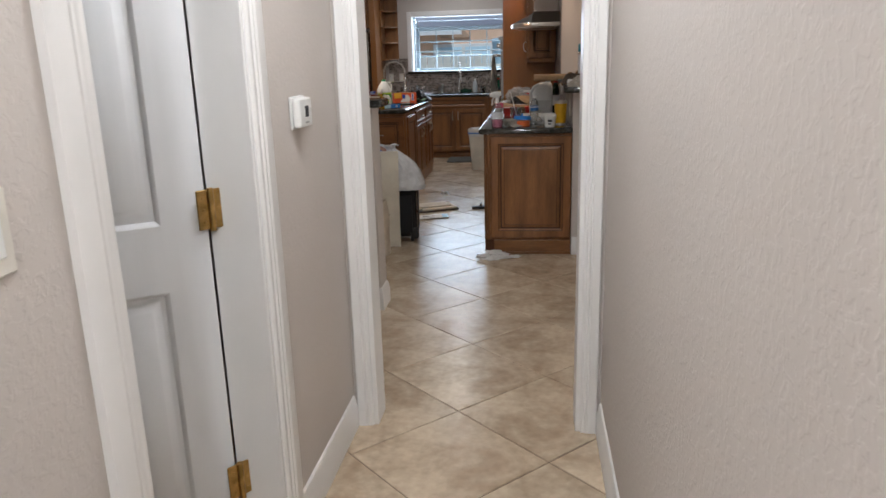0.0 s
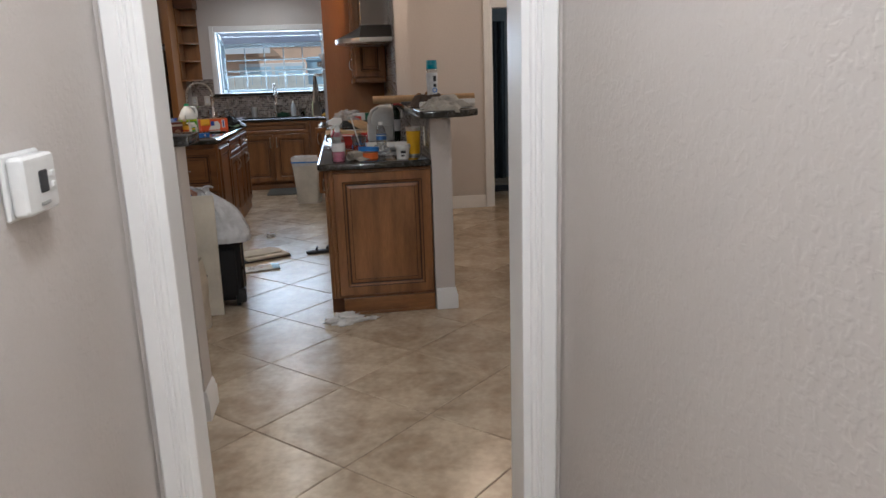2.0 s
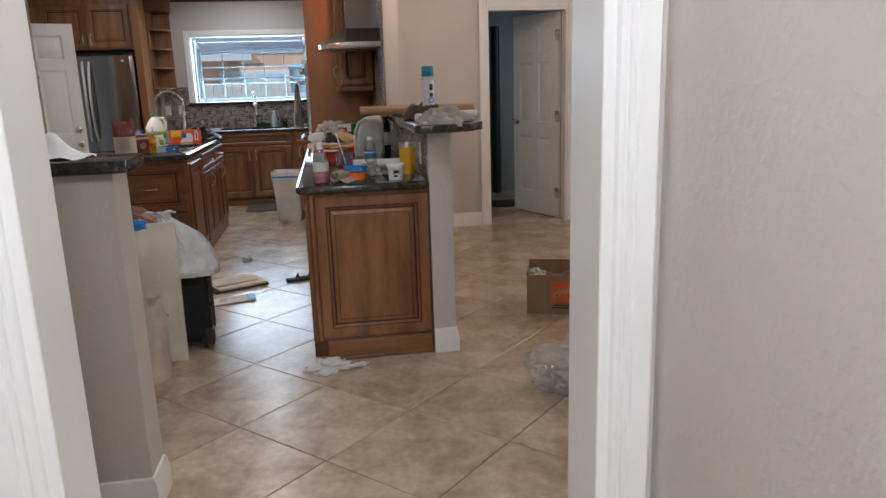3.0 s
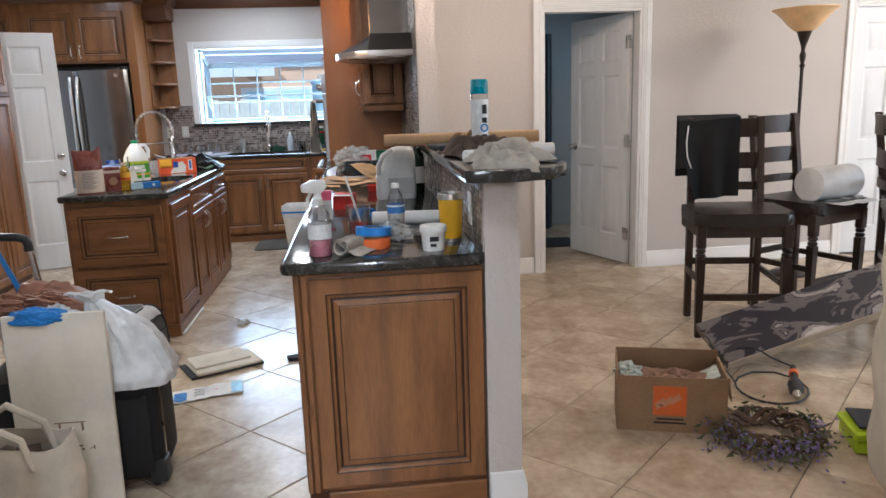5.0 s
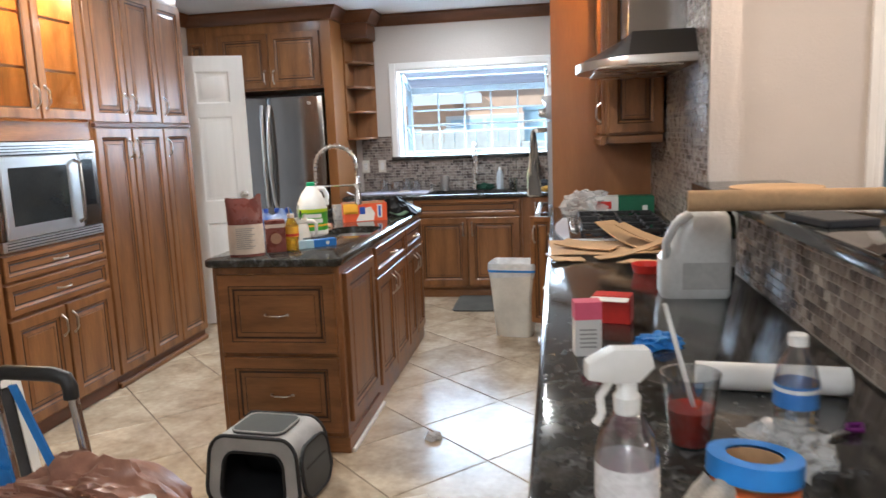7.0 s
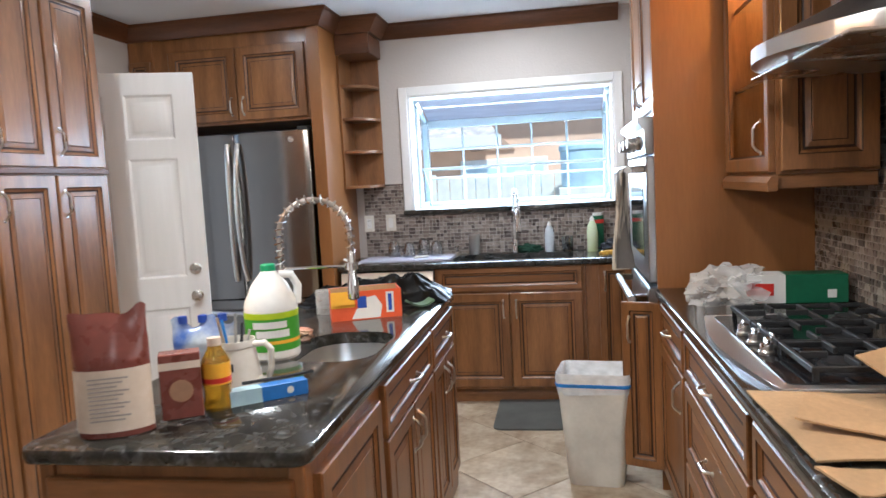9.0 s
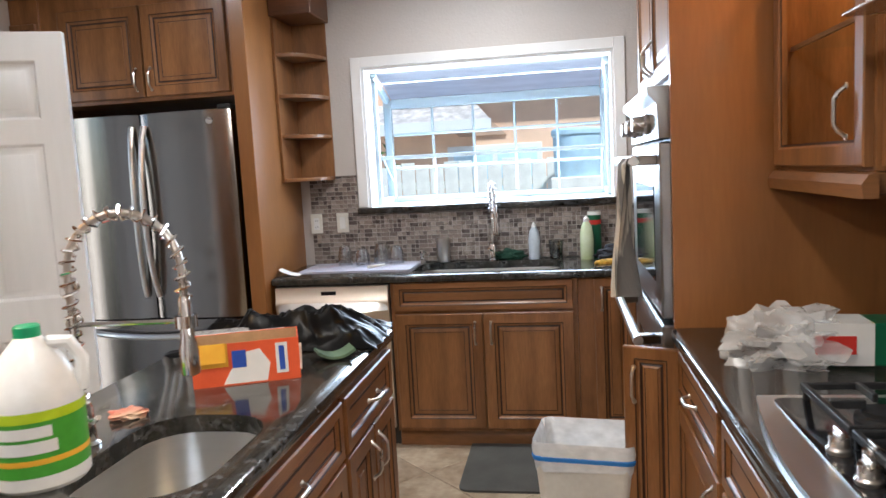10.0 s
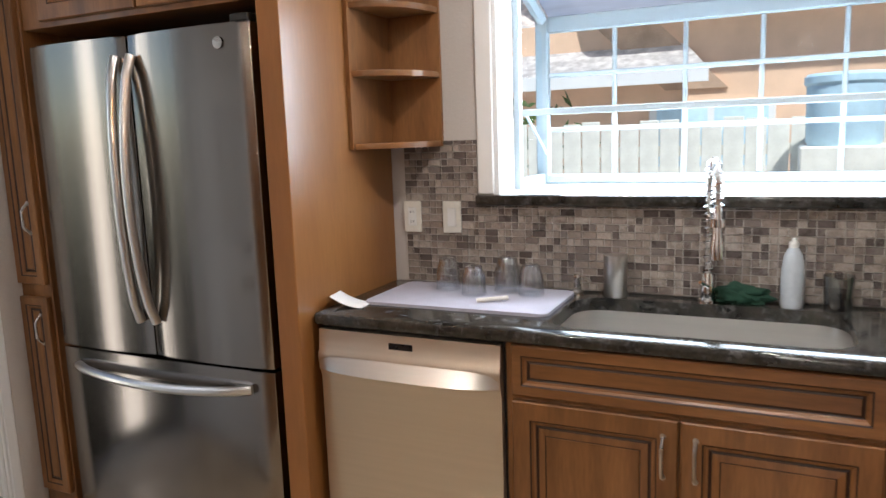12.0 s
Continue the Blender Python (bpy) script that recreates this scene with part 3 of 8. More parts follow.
def pull(parent, x, z, length=0.10, upright=True, y=-0.022):
    pts = []
    for k in range(9):
        a = k / 8
        s = (a - 0.5) * length
        out = 0.026 * min(1, 4 * min(a, 1 - a)) ** 0.6
        pts.append((x, y - out, z + s) if upright else (x + s, y - out, z))
    b = tube(pts, 0.005, 8)
    for s in (-0.5, 0.5):
        c = (x, y, z + s * length) if upright else (x + s * length, y, z)
        lathe([(0.008, 0), (0.007, 0.004)], 10, bm=b, m=Matrix.Translation(c) @ Matrix.Rotation(radians(90), 4, 'X'))
    part("pull_handle", b, M["nickel"], parent, "satin nickel bow pull")


def front(t, x, z, w, h, kind="door", handle=None, label="", name=None):
    """A raised-panel door or drawer front with dark glazed grooves."""
    rail = min(0.058, h * 0.24, w * 0.24)
    st = [(0, 0.0, 0), (0, 0.017, 0), (0.004, 0.021, 0), (rail - 0.006, 0.021, 0), (rail - 0.002, 0.018, 1), (rail + 0.003, 0.0125, 0), (rail + 0.009, 0.011, 0), (rail + 0.013, 0.0085, 1), (rail + 0.018, 0.0105, 1), (rail + min(0.036, w * 0.14), 0.0135, 0), (rail + min(0.039, w * 0.15), 0.0122, 1), (rail + min(0.041, w * 0.156), 0.0138, 0)]
    limit = min(w, h) / 2 - 0.006
    st = [s for s in st if s[0] < limit]
    b = ringed(w, h, st)
    ob = part(name or kind, b, WOODH if kind == "drawer_front" else WOOD, t, label, Matrix.Translation((x, 0, z)), smooth=False)
    if handle:
        hx, hz, up = handle
        pull(ob, hx, hz, 0.11 if up else 0.1, up)
    return ob


def unit(name, label, w, depth, z0, z1, m, category="cabinet", toe=0.0, group="", hollow=False):
    t = thing(name, label, category, m, group)
    b = box(0, w, 0.001, depth, z0 + toe, z1, 0.0 if hollow else 0.002)
    if hollow:
        bmesh.ops.delete(b, geom=[f for f in b.faces if f.calc_center_median().z > z1 - 0.001], context='FACES')
    part("body", b, M["wood"], t, smooth=False)
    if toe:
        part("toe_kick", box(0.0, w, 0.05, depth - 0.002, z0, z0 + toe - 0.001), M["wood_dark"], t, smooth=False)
    return t


G = 0.004
# island: two deep drawers at the end
IX0, IX1, IY0, IY1 = -1.81, -1.225, 7.385, 9.30
t = unit("island_cabinet", "brown stained maple island cabinet with glazed raised panels", IX1 - IX0, IY1 - IY0, 0.0, 0.872, pose(IX0, IY0, 0), "kitchen island", toe=0.0, hollow=True)
w = IX1 - IX0
front(t, 0.018, 0.475, w - 0.036, 0.365, "drawer_front", ((w - 0.036) / 2, 0.18, False))
front(t, 0.018, 0.10, w - 0.036, 0.355, "drawer_front", ((w - 0.036) / 2, 0.18, False))
part("plinth", box(-0.012, w + 0.012, -0.012, 0.58, 0.0, 0.075, 0.004), M["wood_h"], t)
part("corner_post", box(w - 0.03, w + 0.006, -0.006, 0.03, 0.076, 0.87, 0.003), M["wood"], t)
part("corner_post", box(-0.006, 0.03, -0.006, 0.03, 0.076, 0.87, 0.003), M["wood"], t)


def side_front(t, x, y, z, w, h, kind, rz, handle=None):
    ob = front(t, 0, 0, w, h, kind, handle)
    ob.matrix_local = Matrix.Translation((x, y, z)) @ Matrix.Rotation(radians(rz), 4, 'Z')
    return ob


iw = IX1 - IX0
side_front(t, iw, 0.05, 0.13, 0.5, 0.70, "panel", 90)
yy = 0.60
for k, dw in enumerate((0.74, 0.52)):
    side_front(t, iw, yy + G, 0.70, dw - 2 * G, 0.155, "drawer_front", 90, ((dw - 2 * G) / 2, 0.078, False))
    for j in (0, 1):
        side_front(t, iw, yy + G + j * dw / 2, 0.105, dw / 2 - 2 * G, 0.585, "door", 90, ((0.035 if j else dw / 2 - 0.045), 0.49, True))
    yy += dw + 0.02
for z in (0.0,):
    part("shoe_trim", box(iw + 0.014, iw + 0.03, 0.0, 0.6, 0, 0.02, 0.004), M["white"], t, "white quarter-round shoe trim")


def slab(x0, x1, y0, y1, z0, z1, r=0.03, holes=()):
    """A stone worktop with rounded edges and cut-outs."""
    b = nb()
    rings = []
    for d, z in ((0.012, z0), (0.003, z0 + 0.005), (0.0, z0 + 0.012), (0.0, z1 - 0.012), (0.003, z1 - 0.005), (0.012, z1)):
        rings.append([b.verts.new((x, y, z)) for x, y in rounded(x0 + d, x1 - d, y0 + d, y1 - d, max(0.004, r - d))])
    n = len(rings[0])
    for a, c in zip(rings, rings[1:]):
        for k in range(n):
            b.faces.new((a[k], a[(k + 1) % n], c[(k + 1) % n], c[k]))
    if not holes:
        b.faces.new(rings[-1])
        b.faces.new(rings[0])
        return b
    for ring, z in ((rings[-1], z1), (rings[0], z0)):
        edges = [b.edges.get((ring[k], ring[(k + 1) % n])) for k in range(n)]
        loops = []
        for h in holes:
            vs = [b.verts.new((x, y, z)) for x, y in h]
            loops.append(vs)
            edges += [b.edges.new((vs[k], vs[(k + 1) % len(vs)])) for k in range(len(vs))]
        bmesh.ops.triangle_fill(b, use_beauty=True, use_dissolve=False, edges=edges)
        if z == z1:
            tops = loops
        else:
            for a, c in zip(tops, loops):
                for k in range(len(a)):
                    b.faces.new((a[k], a[(k + 1) % len(a)], c[(k + 1) % len(a)], c[k]))
    return b


def basin(x0, x1, y0, y1, r, z, depth):
    b = nb()
    rings = []
    for d, dz in ((-0.012, -0.001), (0.0, -0.001), (0.002, -0.02), (0.006, -depth + 0.03), (0.02, -depth + 0.008), (0.05, -depth)):
        rings.append([b.verts.new((x, y, z + dz)) for x, y in rounded(x0 + d, x1 - d, y0 + d, y1 - d, max(0.01, r - d))])
    n = len(rings[0])
    for a, c in zip(rings, rings[1:]):
        for k in range(n):
            b.faces.new((a[k], a[(k + 1) % n], c[(k + 1) % n], c[k]))
    b.faces.new(rings[-1])
    lathe([(0.045, 0), (0.04, 0.004), (0.03, 0.001), (0, 0.0)], 18, bm=b, m=Matrix.Translation(((x0 + x1) / 2, (y0 + y1) / 2, z - depth + 0.001)))
    return b


def stone(name, label, *a, **k):
    return solid(name, slab(*a, **k), M["granite"], label, "countertop")


ISINK = (-1.55, -1.265, 8.04, 8.46)
stone("island_countertop", "polished dark granite island countertop with prep sink cut-out", -1.845, -1.20, 7.345, 9.335, 0.873, 0.913, 0.04, holes=[rounded(*ISINK, 0.11)])
t = thing("prep_sink", "round-cornered stainless undermount prep sink", "sink")
part("bowl", basin(ISINK[0] - 0.004, ISINK[1] + 0.004, ISINK[2] - 0.004, ISINK[3] + 0.004, 0.11, 0.873, 0.17), M["steel_h"], t)

# back run: dishwasher, sink base, narrow unit
BY = 10.53
t = thing("dishwasher", "stainless steel built-in dishwasher, shut", "dishwasher", pose(-2.125, BY, 0))
part("tub", box(0.0, 0.615, 0.004, 0.5, 0.10, 0.868), M["black"], t)
b = nb()
prism([(-0.022, 0.115), (-0.022, 0.71), (-0.030, 0.74), (-0.036, 0.765), (-0.036, 0.79), (-0.030, 0.80), (-0.024, 0.865), (0.003, 0.865), (0.003, 0.115)], 0.006, 0.609, "x", 0.0, bm=b)
part("door", b, M["steel_warm"], t)
part("handle", sheet(24, 6, lambda u, v: Vector((0.008 + 0.599 * u, -0.033 - 0.004 * v - 0.024 * v * (1 - (2 * u - 1) ** 4), 0.79 - 0.05 * v - 0.006 * v * (1 - (2 * u - 1) ** 2))), 0.005), M["steel_h"], t, "bowed brushed steel handle lip")
part("display", box(0.255, 0.335, -0.0295, -0.026, 0.822, 0.842, 0.001), M["black_gloss"], t)
part("toe_kick", box(0.0, 0.615, 0.05, 0.06, 0.0, 0.098), M["black"], t)
t = unit("sink_cabinet", "brown stained maple sink base cabinet with glazed raised panels", 0.94, 0.535, 0, 0.872, pose(-1.508, BY, 0), toe=0.09, hollow=True)
front(t, 0.02, 0.725, 0.90, 0.145, "drawer_front")
front(t, 0.02, 0.11, 0.447, 0.60, "door", (0.41, 0.5, True))
front(t, 0.473, 0.11, 0.447, 0.60, "door", (0.037, 0.5, True))
t = unit("corner_cabinet", "narrow brown stained maple base cabinet with glazed raised panel", 0.90, 0.535, 0, 0.872, pose(-0.566, BY, 0), toe=0.09)
front(t, 0.08, 0.11, 0.195, 0.76, "door", (0.035, 0.66, True))
part("base_moulding", prism([(0, 0), (-0.014, 0), (-0.014, 0.05), (-0.006, 0.075), (0.0, 0.08)], -0.94, 0.26, "x"), M["wood_h"], t, "stained base moulding", Matrix.Translation((0.0, 0.05, 0.0)))
BSINK = (-1.41, -0.64, 10.575, 10.96)
stone("back_countertop", "polished dark granite countertop with sink cut-out under the window", -2.145, 0.33, 10.505, BACK - 0.002, 0.873, 0.913, 0.02, holes=[rounded(*BSINK, 0.09)])
t = thing("kitchen_sink", "wide stainless undermount kitchen sink", "sink")
part("bowl", basin(BSINK[0] - 0.004, BSINK[1] + 0.004, BSINK[2] - 0.004, BSINK[3] + 0.004, 0.09, 0.873, 0.2), M["steel_h"], t)

# refrigerator surround
t = thing("refrigerator_surround", "brown stained maple refrigerator surround with two upper doors", "cabinet", pose(-3.27, 10.47, 0))
part("side_panel", box(1.045, 1.125, -0.03, 0.6, 0.0, 2.44, 0.003), M["veneer"], t, smooth=False)
part("side_panel", box(-0.18, -0.01, -0.01, 0.6, 0.0, 2.44, 0.003), M["wood"], t, smooth=False)
part("body", box(-0.01, 1.045, 0.0, 0.6, 1.865, 2.44, 0.002), M["wood"], t, smooth=False)
front(t, 0.10, 1.885, 0.455, 0.46, "door", (0.42, 0.09, True))
front(t, 0.565, 1.885, 0.455, 0.46, "door", (0.035, 0.09, True))
o = front(t, 0, 0, 0.15, 1.35, "door", (0.115, 0.25, True))
o.matrix_local = Matrix.Translation((-0.17, -0.012, 0.95))
o = front(t, 0, 0, 0.15, 0.78, "door", (0.115, 0.66, True))
o.matrix_local = Matrix.Translation((-0.17, -0.012, 0.12))
moulding("cabinet_crown", [(-3.45, 10.455, CEIL - 0.1), (-2.14, 10.43, CEIL - 0.1), (-2.14, 10.755, CEIL - 0.1), (-1.90, 10.755, CEIL - 0.1), (-1.90, BACK, CEIL - 0.1)], CROWN, "dark stained crown moulding on the cabinets", mats=M["wood_dark"])

# refrigerator
t = thing("refrigerator", "brushed stainless french-door refrigerator with bottom freezer drawer", "refrigerator", pose(-3.225, 10.44, 0))
part("cabinet", box(0.005, 0.975, 0.07, 0.6, 0.02, 1.79, 0.004), M["black"], t)


def bowed(x0, x1, z0, z1, bow=0.012, th=0.07):
    n = 10
    lo = [(x0 + (x1 - x0) * k / n, -bow * (1 - (2 * k / n - 1) ** 2)) for k in range(n + 1)]
    return prism(lo + [(x1, th), (x0, th)], z0, z1, "z", 0.006)


for x0, x1, hx in ((0.004, 0.470, 0.43), (0.476, 0.975, 0.50)):
    dr = part("door", bowed(x0, x1, 0.735, 1.80), M["steel"], t)
    lean = 0.012 if hx < 0.47 else -0.012
    pts = [(hx + lean * math.sin(math.pi * k / 14), -0.012 - 0.055 * math.sin(math.pi * k / 14) ** 0.6, 0.855 + 0.88 * k / 14) for k in range(15)]
    part("handle", tube(pts, 0.016, 12), M["steel_h"], dr, "curved stainless bar handle")
dr = part("freezer_drawer", bowed(0.004, 0.975, 0.06, 0.725), M["steel"], t)
part("handle", tube([(0.09 + 0.80 * k / 14, -0.012 - 0.05 * math.sin(math.pi * k / 14) ** 0.5, 0.665 - 0.02 * math.sin(math.pi * k / 14)) for k in range(15)], 0.016, 10), M["steel_h"], dr, "curved stainless bar handle")
part("emblem", lathe([(0.018, 0), (0.018, 0.002), (0.0, 0.003)], 18), M["nickel"], t, "small round badge", Matrix.Translation((0.86, -0.012, 1.745)) @ Matrix.Rotation(radians(90), 4, 'X'))
part("hinge_cover", box(0.90, 0.97, 0.0, 0.09, 1.801, 1.825, 0.004), M["black"], t)

# open end shelf
t = thing("open_shelf", "brown maple open end shelf with four rounded shelves, empty", "shelf", pose(-2.143, BACK, 0))
part("back_panel", box(0.0, 0.215, -0.014, -0.001, 1.41, 2.43), M["wood"], t, smooth=False)
part("side_panel", box(0.0, 0.014, -0.29, -0.015, 1.41, 2.43), M["wood"], t, smooth=False)
for z in (1.41, 1.65, 1.87, 2.09):
    pts = [(0.0145, -0.0145)] + [(0.0145 + 0.198 * math.cos(a), -0.0145 - 0.265 * math.sin(a)) for a in [math.pi / 2 * k / 8 for k in range(9)]]
    part("shelf_board", prism(pts, z, z + 0.02, "z", 0.003), M["wood_h"], t)
part("top_box", box(0.0, 0.235, -0.31, -0.001, 2.30, 2.432, 0.004), M["wood_dark"], t)

# tall wall of cabinets on the left
LX = -2.86


def tall(name, label, y0, y1):
    t = thing(name, label, "cabinet", pose(LX, y0, 0, 0, 0, 90))
    return t, y1 - y0


t, w = tall("pantry_cabinet", "tall brown stained maple pantry cabinet with six raised-panel doors", 8.14, 9.23)
part("body", box(0, w, 0.001, 0.585, 0.07, 2.44, 0.002), M["wood"], t, smooth=False)
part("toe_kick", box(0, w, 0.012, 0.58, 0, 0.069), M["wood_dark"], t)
part("shoe_trim", box(0, w, -0.012, 0.012, 0, 0.035, 0.006), M["wood_h"], t)
for k in range(3):
    dw = w / 3
    hx = (dw - 0.05, 0.035, 0.035)[k]
    front(t, k * dw + 0.008, 0.085, dw - 0.016, 1.455, "door", (hx, 1.33, True))
    front(t, k * dw + 0.008, 1.575, dw - 0.016, 0.79, "door", (hx, 0.11, True))
part("mid_rail", box(0, w, -0.026, 0.001, 1.545, 1.57, 0.004), M["wood_dark"], t)
t, w = tall("microwave_cabinet", "tall brown maple cabinet with lit glass doors, microwave bay and drawers", 7.33, 8.135)
part("body", box(0, w, 0.001, 0.585, 0.07, 0.945, 0.002), M["wood"], t, smooth=False)
part("bay_rail", box(0, w, 0.001, 0.585, 1.475, 1.575, 0.002), M["wood_h"], t, smooth=False)
for x in (0, w - 0.02):
    part("side_panel", box(x, x + 0.02, 0.001, 0.585, 0.946, 1.474), M["wood"], t, smooth=False)
    part("side_panel", box(x, x + 0.02, 0.001, 0.585, 1.576, 2.44), M["wood"], t, smooth=False)
part("back_panel", box(0.021, w - 0.021, 0.57, 0.584, 0.946, 2.43), M["wood_in"], t, smooth=False)
part("top_panel", box(0.021, w - 0.021, 0.001, 0.569, 2.40, 2.44), M["wood"], t, smooth=False)
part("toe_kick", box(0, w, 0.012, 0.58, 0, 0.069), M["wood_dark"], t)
for z in (1.84, 2.11):
    part("shelf_edge", box(0.022, w - 0.022, 0.04, 0.0495, z - 0.004, z + 0.010), M["wood_dark"], t)
    part("glass_shelf", box(0.022, w - 0.022, 0.05, 0.565, z, z + 0.006), M["pane"], t)
for k in (0, 1):
    dw = w / 2
    hx = dw - 0.05 if k == 0 else 0.035
    front(t, k * dw + 0.008, 0.085, dw - 0.016, 0.535, "door", (hx, 0.43, True))
front(t, 0.012, 0.64, w - 0.024, 0.155, "drawer_front", ((w - 0.024) / 2, 0.078, False))
front(t, 0.012, 0.81, w - 0.024, 0.125, "drawer_front", ((w - 0.024) / 2, 0.062, False))


def glass_door(t, x, z, w, h, handle):
    r = 0.058
    b = nb()
    rings = [[b.verts.new((x, y, z)) for x, z in ((d, d), (w - d, d), (w - d, h - d), (d, h - d))] for d, y in ((0, 0.0), (0, -0.018), (0.004, -0.021), (r - 0.012, -0.021), (r - 0.006, -0.016), (r, -0.014), (r, 0.0))]
    for a, c in zip(rings, rings[1:] + rings[:1]):
        for k in range(4):
            b.faces.new((a[k], a[(k + 1) % 4], c[(k + 1) % 4], c[k])).material_index = 1 if a is rings[4] else 0
    bmesh.ops.recalc_face_normals(b, faces=b.faces[:])
    d = part("glass_door", b, WOOD, t, "", Matrix.Translation((x, 0, z)))
    part("pane", box(r - 0.004, w - r + 0.004, -0.012, -0.008, r - 0.004, h - r + 0.004), M["pane"], d, "clear glass")
    pull(d, *handle)
    return d


for k in (0, 1):
    dw = w / 2
    glass_door(t, k * dw + 0.008, 1.585, dw - 0.016, 0.80, ((dw - 0.045) if k == 0 else 0.03, 0.11, 0.11, True))
t, w = tall("tall_cabinet", "tall brown stained maple cabinet with raised-panel doors", 6.5, 7.325)
part("body", box(0, w, 0.001, 0.585, 0.07, 2.44, 0.002), M["wood"], t, smooth=False)
part("toe_kick", box(0, w, 0.012, 0.58, 0, 0.069), M["wood_dark"], t)
for k in (0, 1):
    dw = w / 2
    hx = dw - 0.05 if k == 0 else 0.035
    front(t, k * dw + 0.008, 0.085, dw - 0.016, 1.455, "door", (hx, 1.33, True))
    front(t, k * dw + 0.008, 1.575, dw - 0.016, 0.79, "door", (hx, 0.11, True))
moulding("cabinet_crown", [(LX - 0.0, 6.5, CEIL - 0.1), (LX, 9.23, CEIL - 0.1), (-3.45, 9.23, CEIL - 0.1)], CROWN, "dark stained crown moulding on the tall cabinets", mats=M["wood_dark"])

# built-in microwave
t = thing("microwave_oven", "stainless built-in microwave oven with trim kit", "microwave", pose(LX, 7.345, 0.95, 0, 0, 90))
part("case", box(0.03, 0.74, 0.002, 0.4, 0.005, 0.52), M["black"], t)
for z0, z1 in ((0.002, 0.052), (0.462, 0.522)):
    part("trim_strip", box(0.005, 0.77, -0.026, 0.0, z0, z1, 0.003), M["steel_h"], t)
    for k in range(3):
        part("vent_slot", box(0.03, 0.745, -0.0285, -0.026, z0 + 0.010 + 0.014 * k, z0 + 0.015 + 0.014 * k), M["black"], t)
for x in (0.005, 0.742):
    part("trim_side", box(x, x + 0.028, -0.026, 0.0, 0.053, 0.461, 0.003), M["steel"], t)
d = part("door", box(0.036, 0.60, -0.034, 0.0, 0.058, 0.456, 0.006), M["steel_h"], t)
part("window", box(0.085, 0.50, -0.036, -0.033, 0.12, 0.40, 0.001), M["oven_glass"], d)
part("handle", tube([(0.565, -0.034, 0.09), (0.565, -0.07, 0.11), (0.565, -0.07, 0.40), (0.565, -0.034, 0.42)], 0.011, 10), M["steel"], d)
part("control_panel", box(0.606, 0.738, -0.032, 0.0, 0.058, 0.456, 0.004), M["steel"], t)
part("display", box(0.622, 0.722, -0.0335, -0.031, 0.17, 0.42, 0.001), M["black_gloss"], t)

# peninsula
PX, PY0, PY1 = -0.275, 5.165, 9.255
PW = KW - PX
t = unit("peninsula_end_cabinet", "brown stained maple peninsula cabinet with large raised end panel", PW - 0.004, 1.0, 0.0, 0.872, pose(PX, PY0, 0), toe=0.1)
front(t, 0.05, 0.12, PW - 0.06, 0.735, "end_panel")
part("end_stile", box(0.004, 0.021, -0.02, 0.0, 0.105, 0.87, 0.003), M["wood"], t)
part("end_stile", box(0.025, 0.046, -0.02, 0.0, 0.105, 0.87, 0.003), M["wood"], t)
part("end_base", box(0.07, PW - 0.006, -0.018, 0.049, 0.0, 0.1, 0.004), M["wood_h"], t)
part("base_bead", box(0.07, PW - 0.006, -0.03, -0.019, 0.0, 0.018, 0.004), M["wood_h"], t)


def pen_unit(y0, y1, fronts, name="peninsula_cabinet", label="brown stained maple base cabinet with drawers and raised-panel doors"):
    t = unit(name, label, y1 - y0, PW - 0.004, 0.0, 0.872, pose(PX, y1, 0, 0, 0, -90), toe=0.1)
    for f in fronts:
        front(t, *f)
    return t


pen_unit(8.63, PY1, [(0.02, 0.70, 0.585, 0.155, "drawer_front", (0.29, 0.078, False)), (0.02, 0.115, 0.585, 0.57, "door", (0.535, 0.48, True))])
pen_unit(7.72, 8.625, [(0.02, 0.70, 0.865, 0.155, "drawer_front", (0.43, 0.078, False)), (0.02, 0.41, 0.865, 0.275, "drawer_front", (0.43, 0.14, False)), (0.02, 0.115, 0.865, 0.28, "drawer_front", (0.43, 0.14, False))])
pen_unit(6.95, 7.715, [(0.02, 0.70, 0.725, 0.155, "drawer_front", (0.36, 0.078, False)), (0.02, 0.115, 0.36, 0.57, "door", (0.32, 0.48, True)), (0.385, 0.115, 0.36, 0.57, "door", (0.035, 0.48, True))])
pen_unit(6.17, 6.945, [(0.02, 0.70, 0.735, 0.155, "drawer_front", (0.36, 0.078, False)), (0.02, 0.115, 0.365, 0.57, "door", (0.325, 0.48, True)), (0.39, 0.115, 0.365, 0.57, "door", (0.035, 0.48, True))])
# a cupboard door left standing open beside the oven
t = thing("open_cupboard_door", "narrow raised-panel cupboard door standing open", "cabinet door", pose(-0.285, 9.215, 0.0, 0, 0, 158))
o = front(t, 0, 0, 0.175, 0.74, "door", (0.035, 0.62, True))
o.matrix_local = pose(0.175, 0.0, 0.115, 0, 0, 180)
stone("peninsula_countertop", "long polished dark granite peninsula countertop", -0.31, KW - 0.002, 5.122, PY1, 0.873, 0.913, 0.03)
solid("raised_countertop", prism([(0.28, 5.05), (0.30, 5.03), (0.44, 5.02), (0.56, 5.06), (0.635, 5.17), (0.645, 5.30), (0.645, 7.468), (0.28, 7.468)], 1.151, 1.192, "z", 0.009), M["granite"], "dark granite raised countertop on the half wall", "countertop")
solid("ledge_countertop", prism([(-3.44, 3.84), (-0.76, 3.84), (-0.735, 3.86), (-0.735, 4.08), (-0.76, 4.10), (-3.44, 4.10)], 1.151, 1.192, "z", 0.009), M["granite"], "dark granite cap on the short half wall", "countertop")

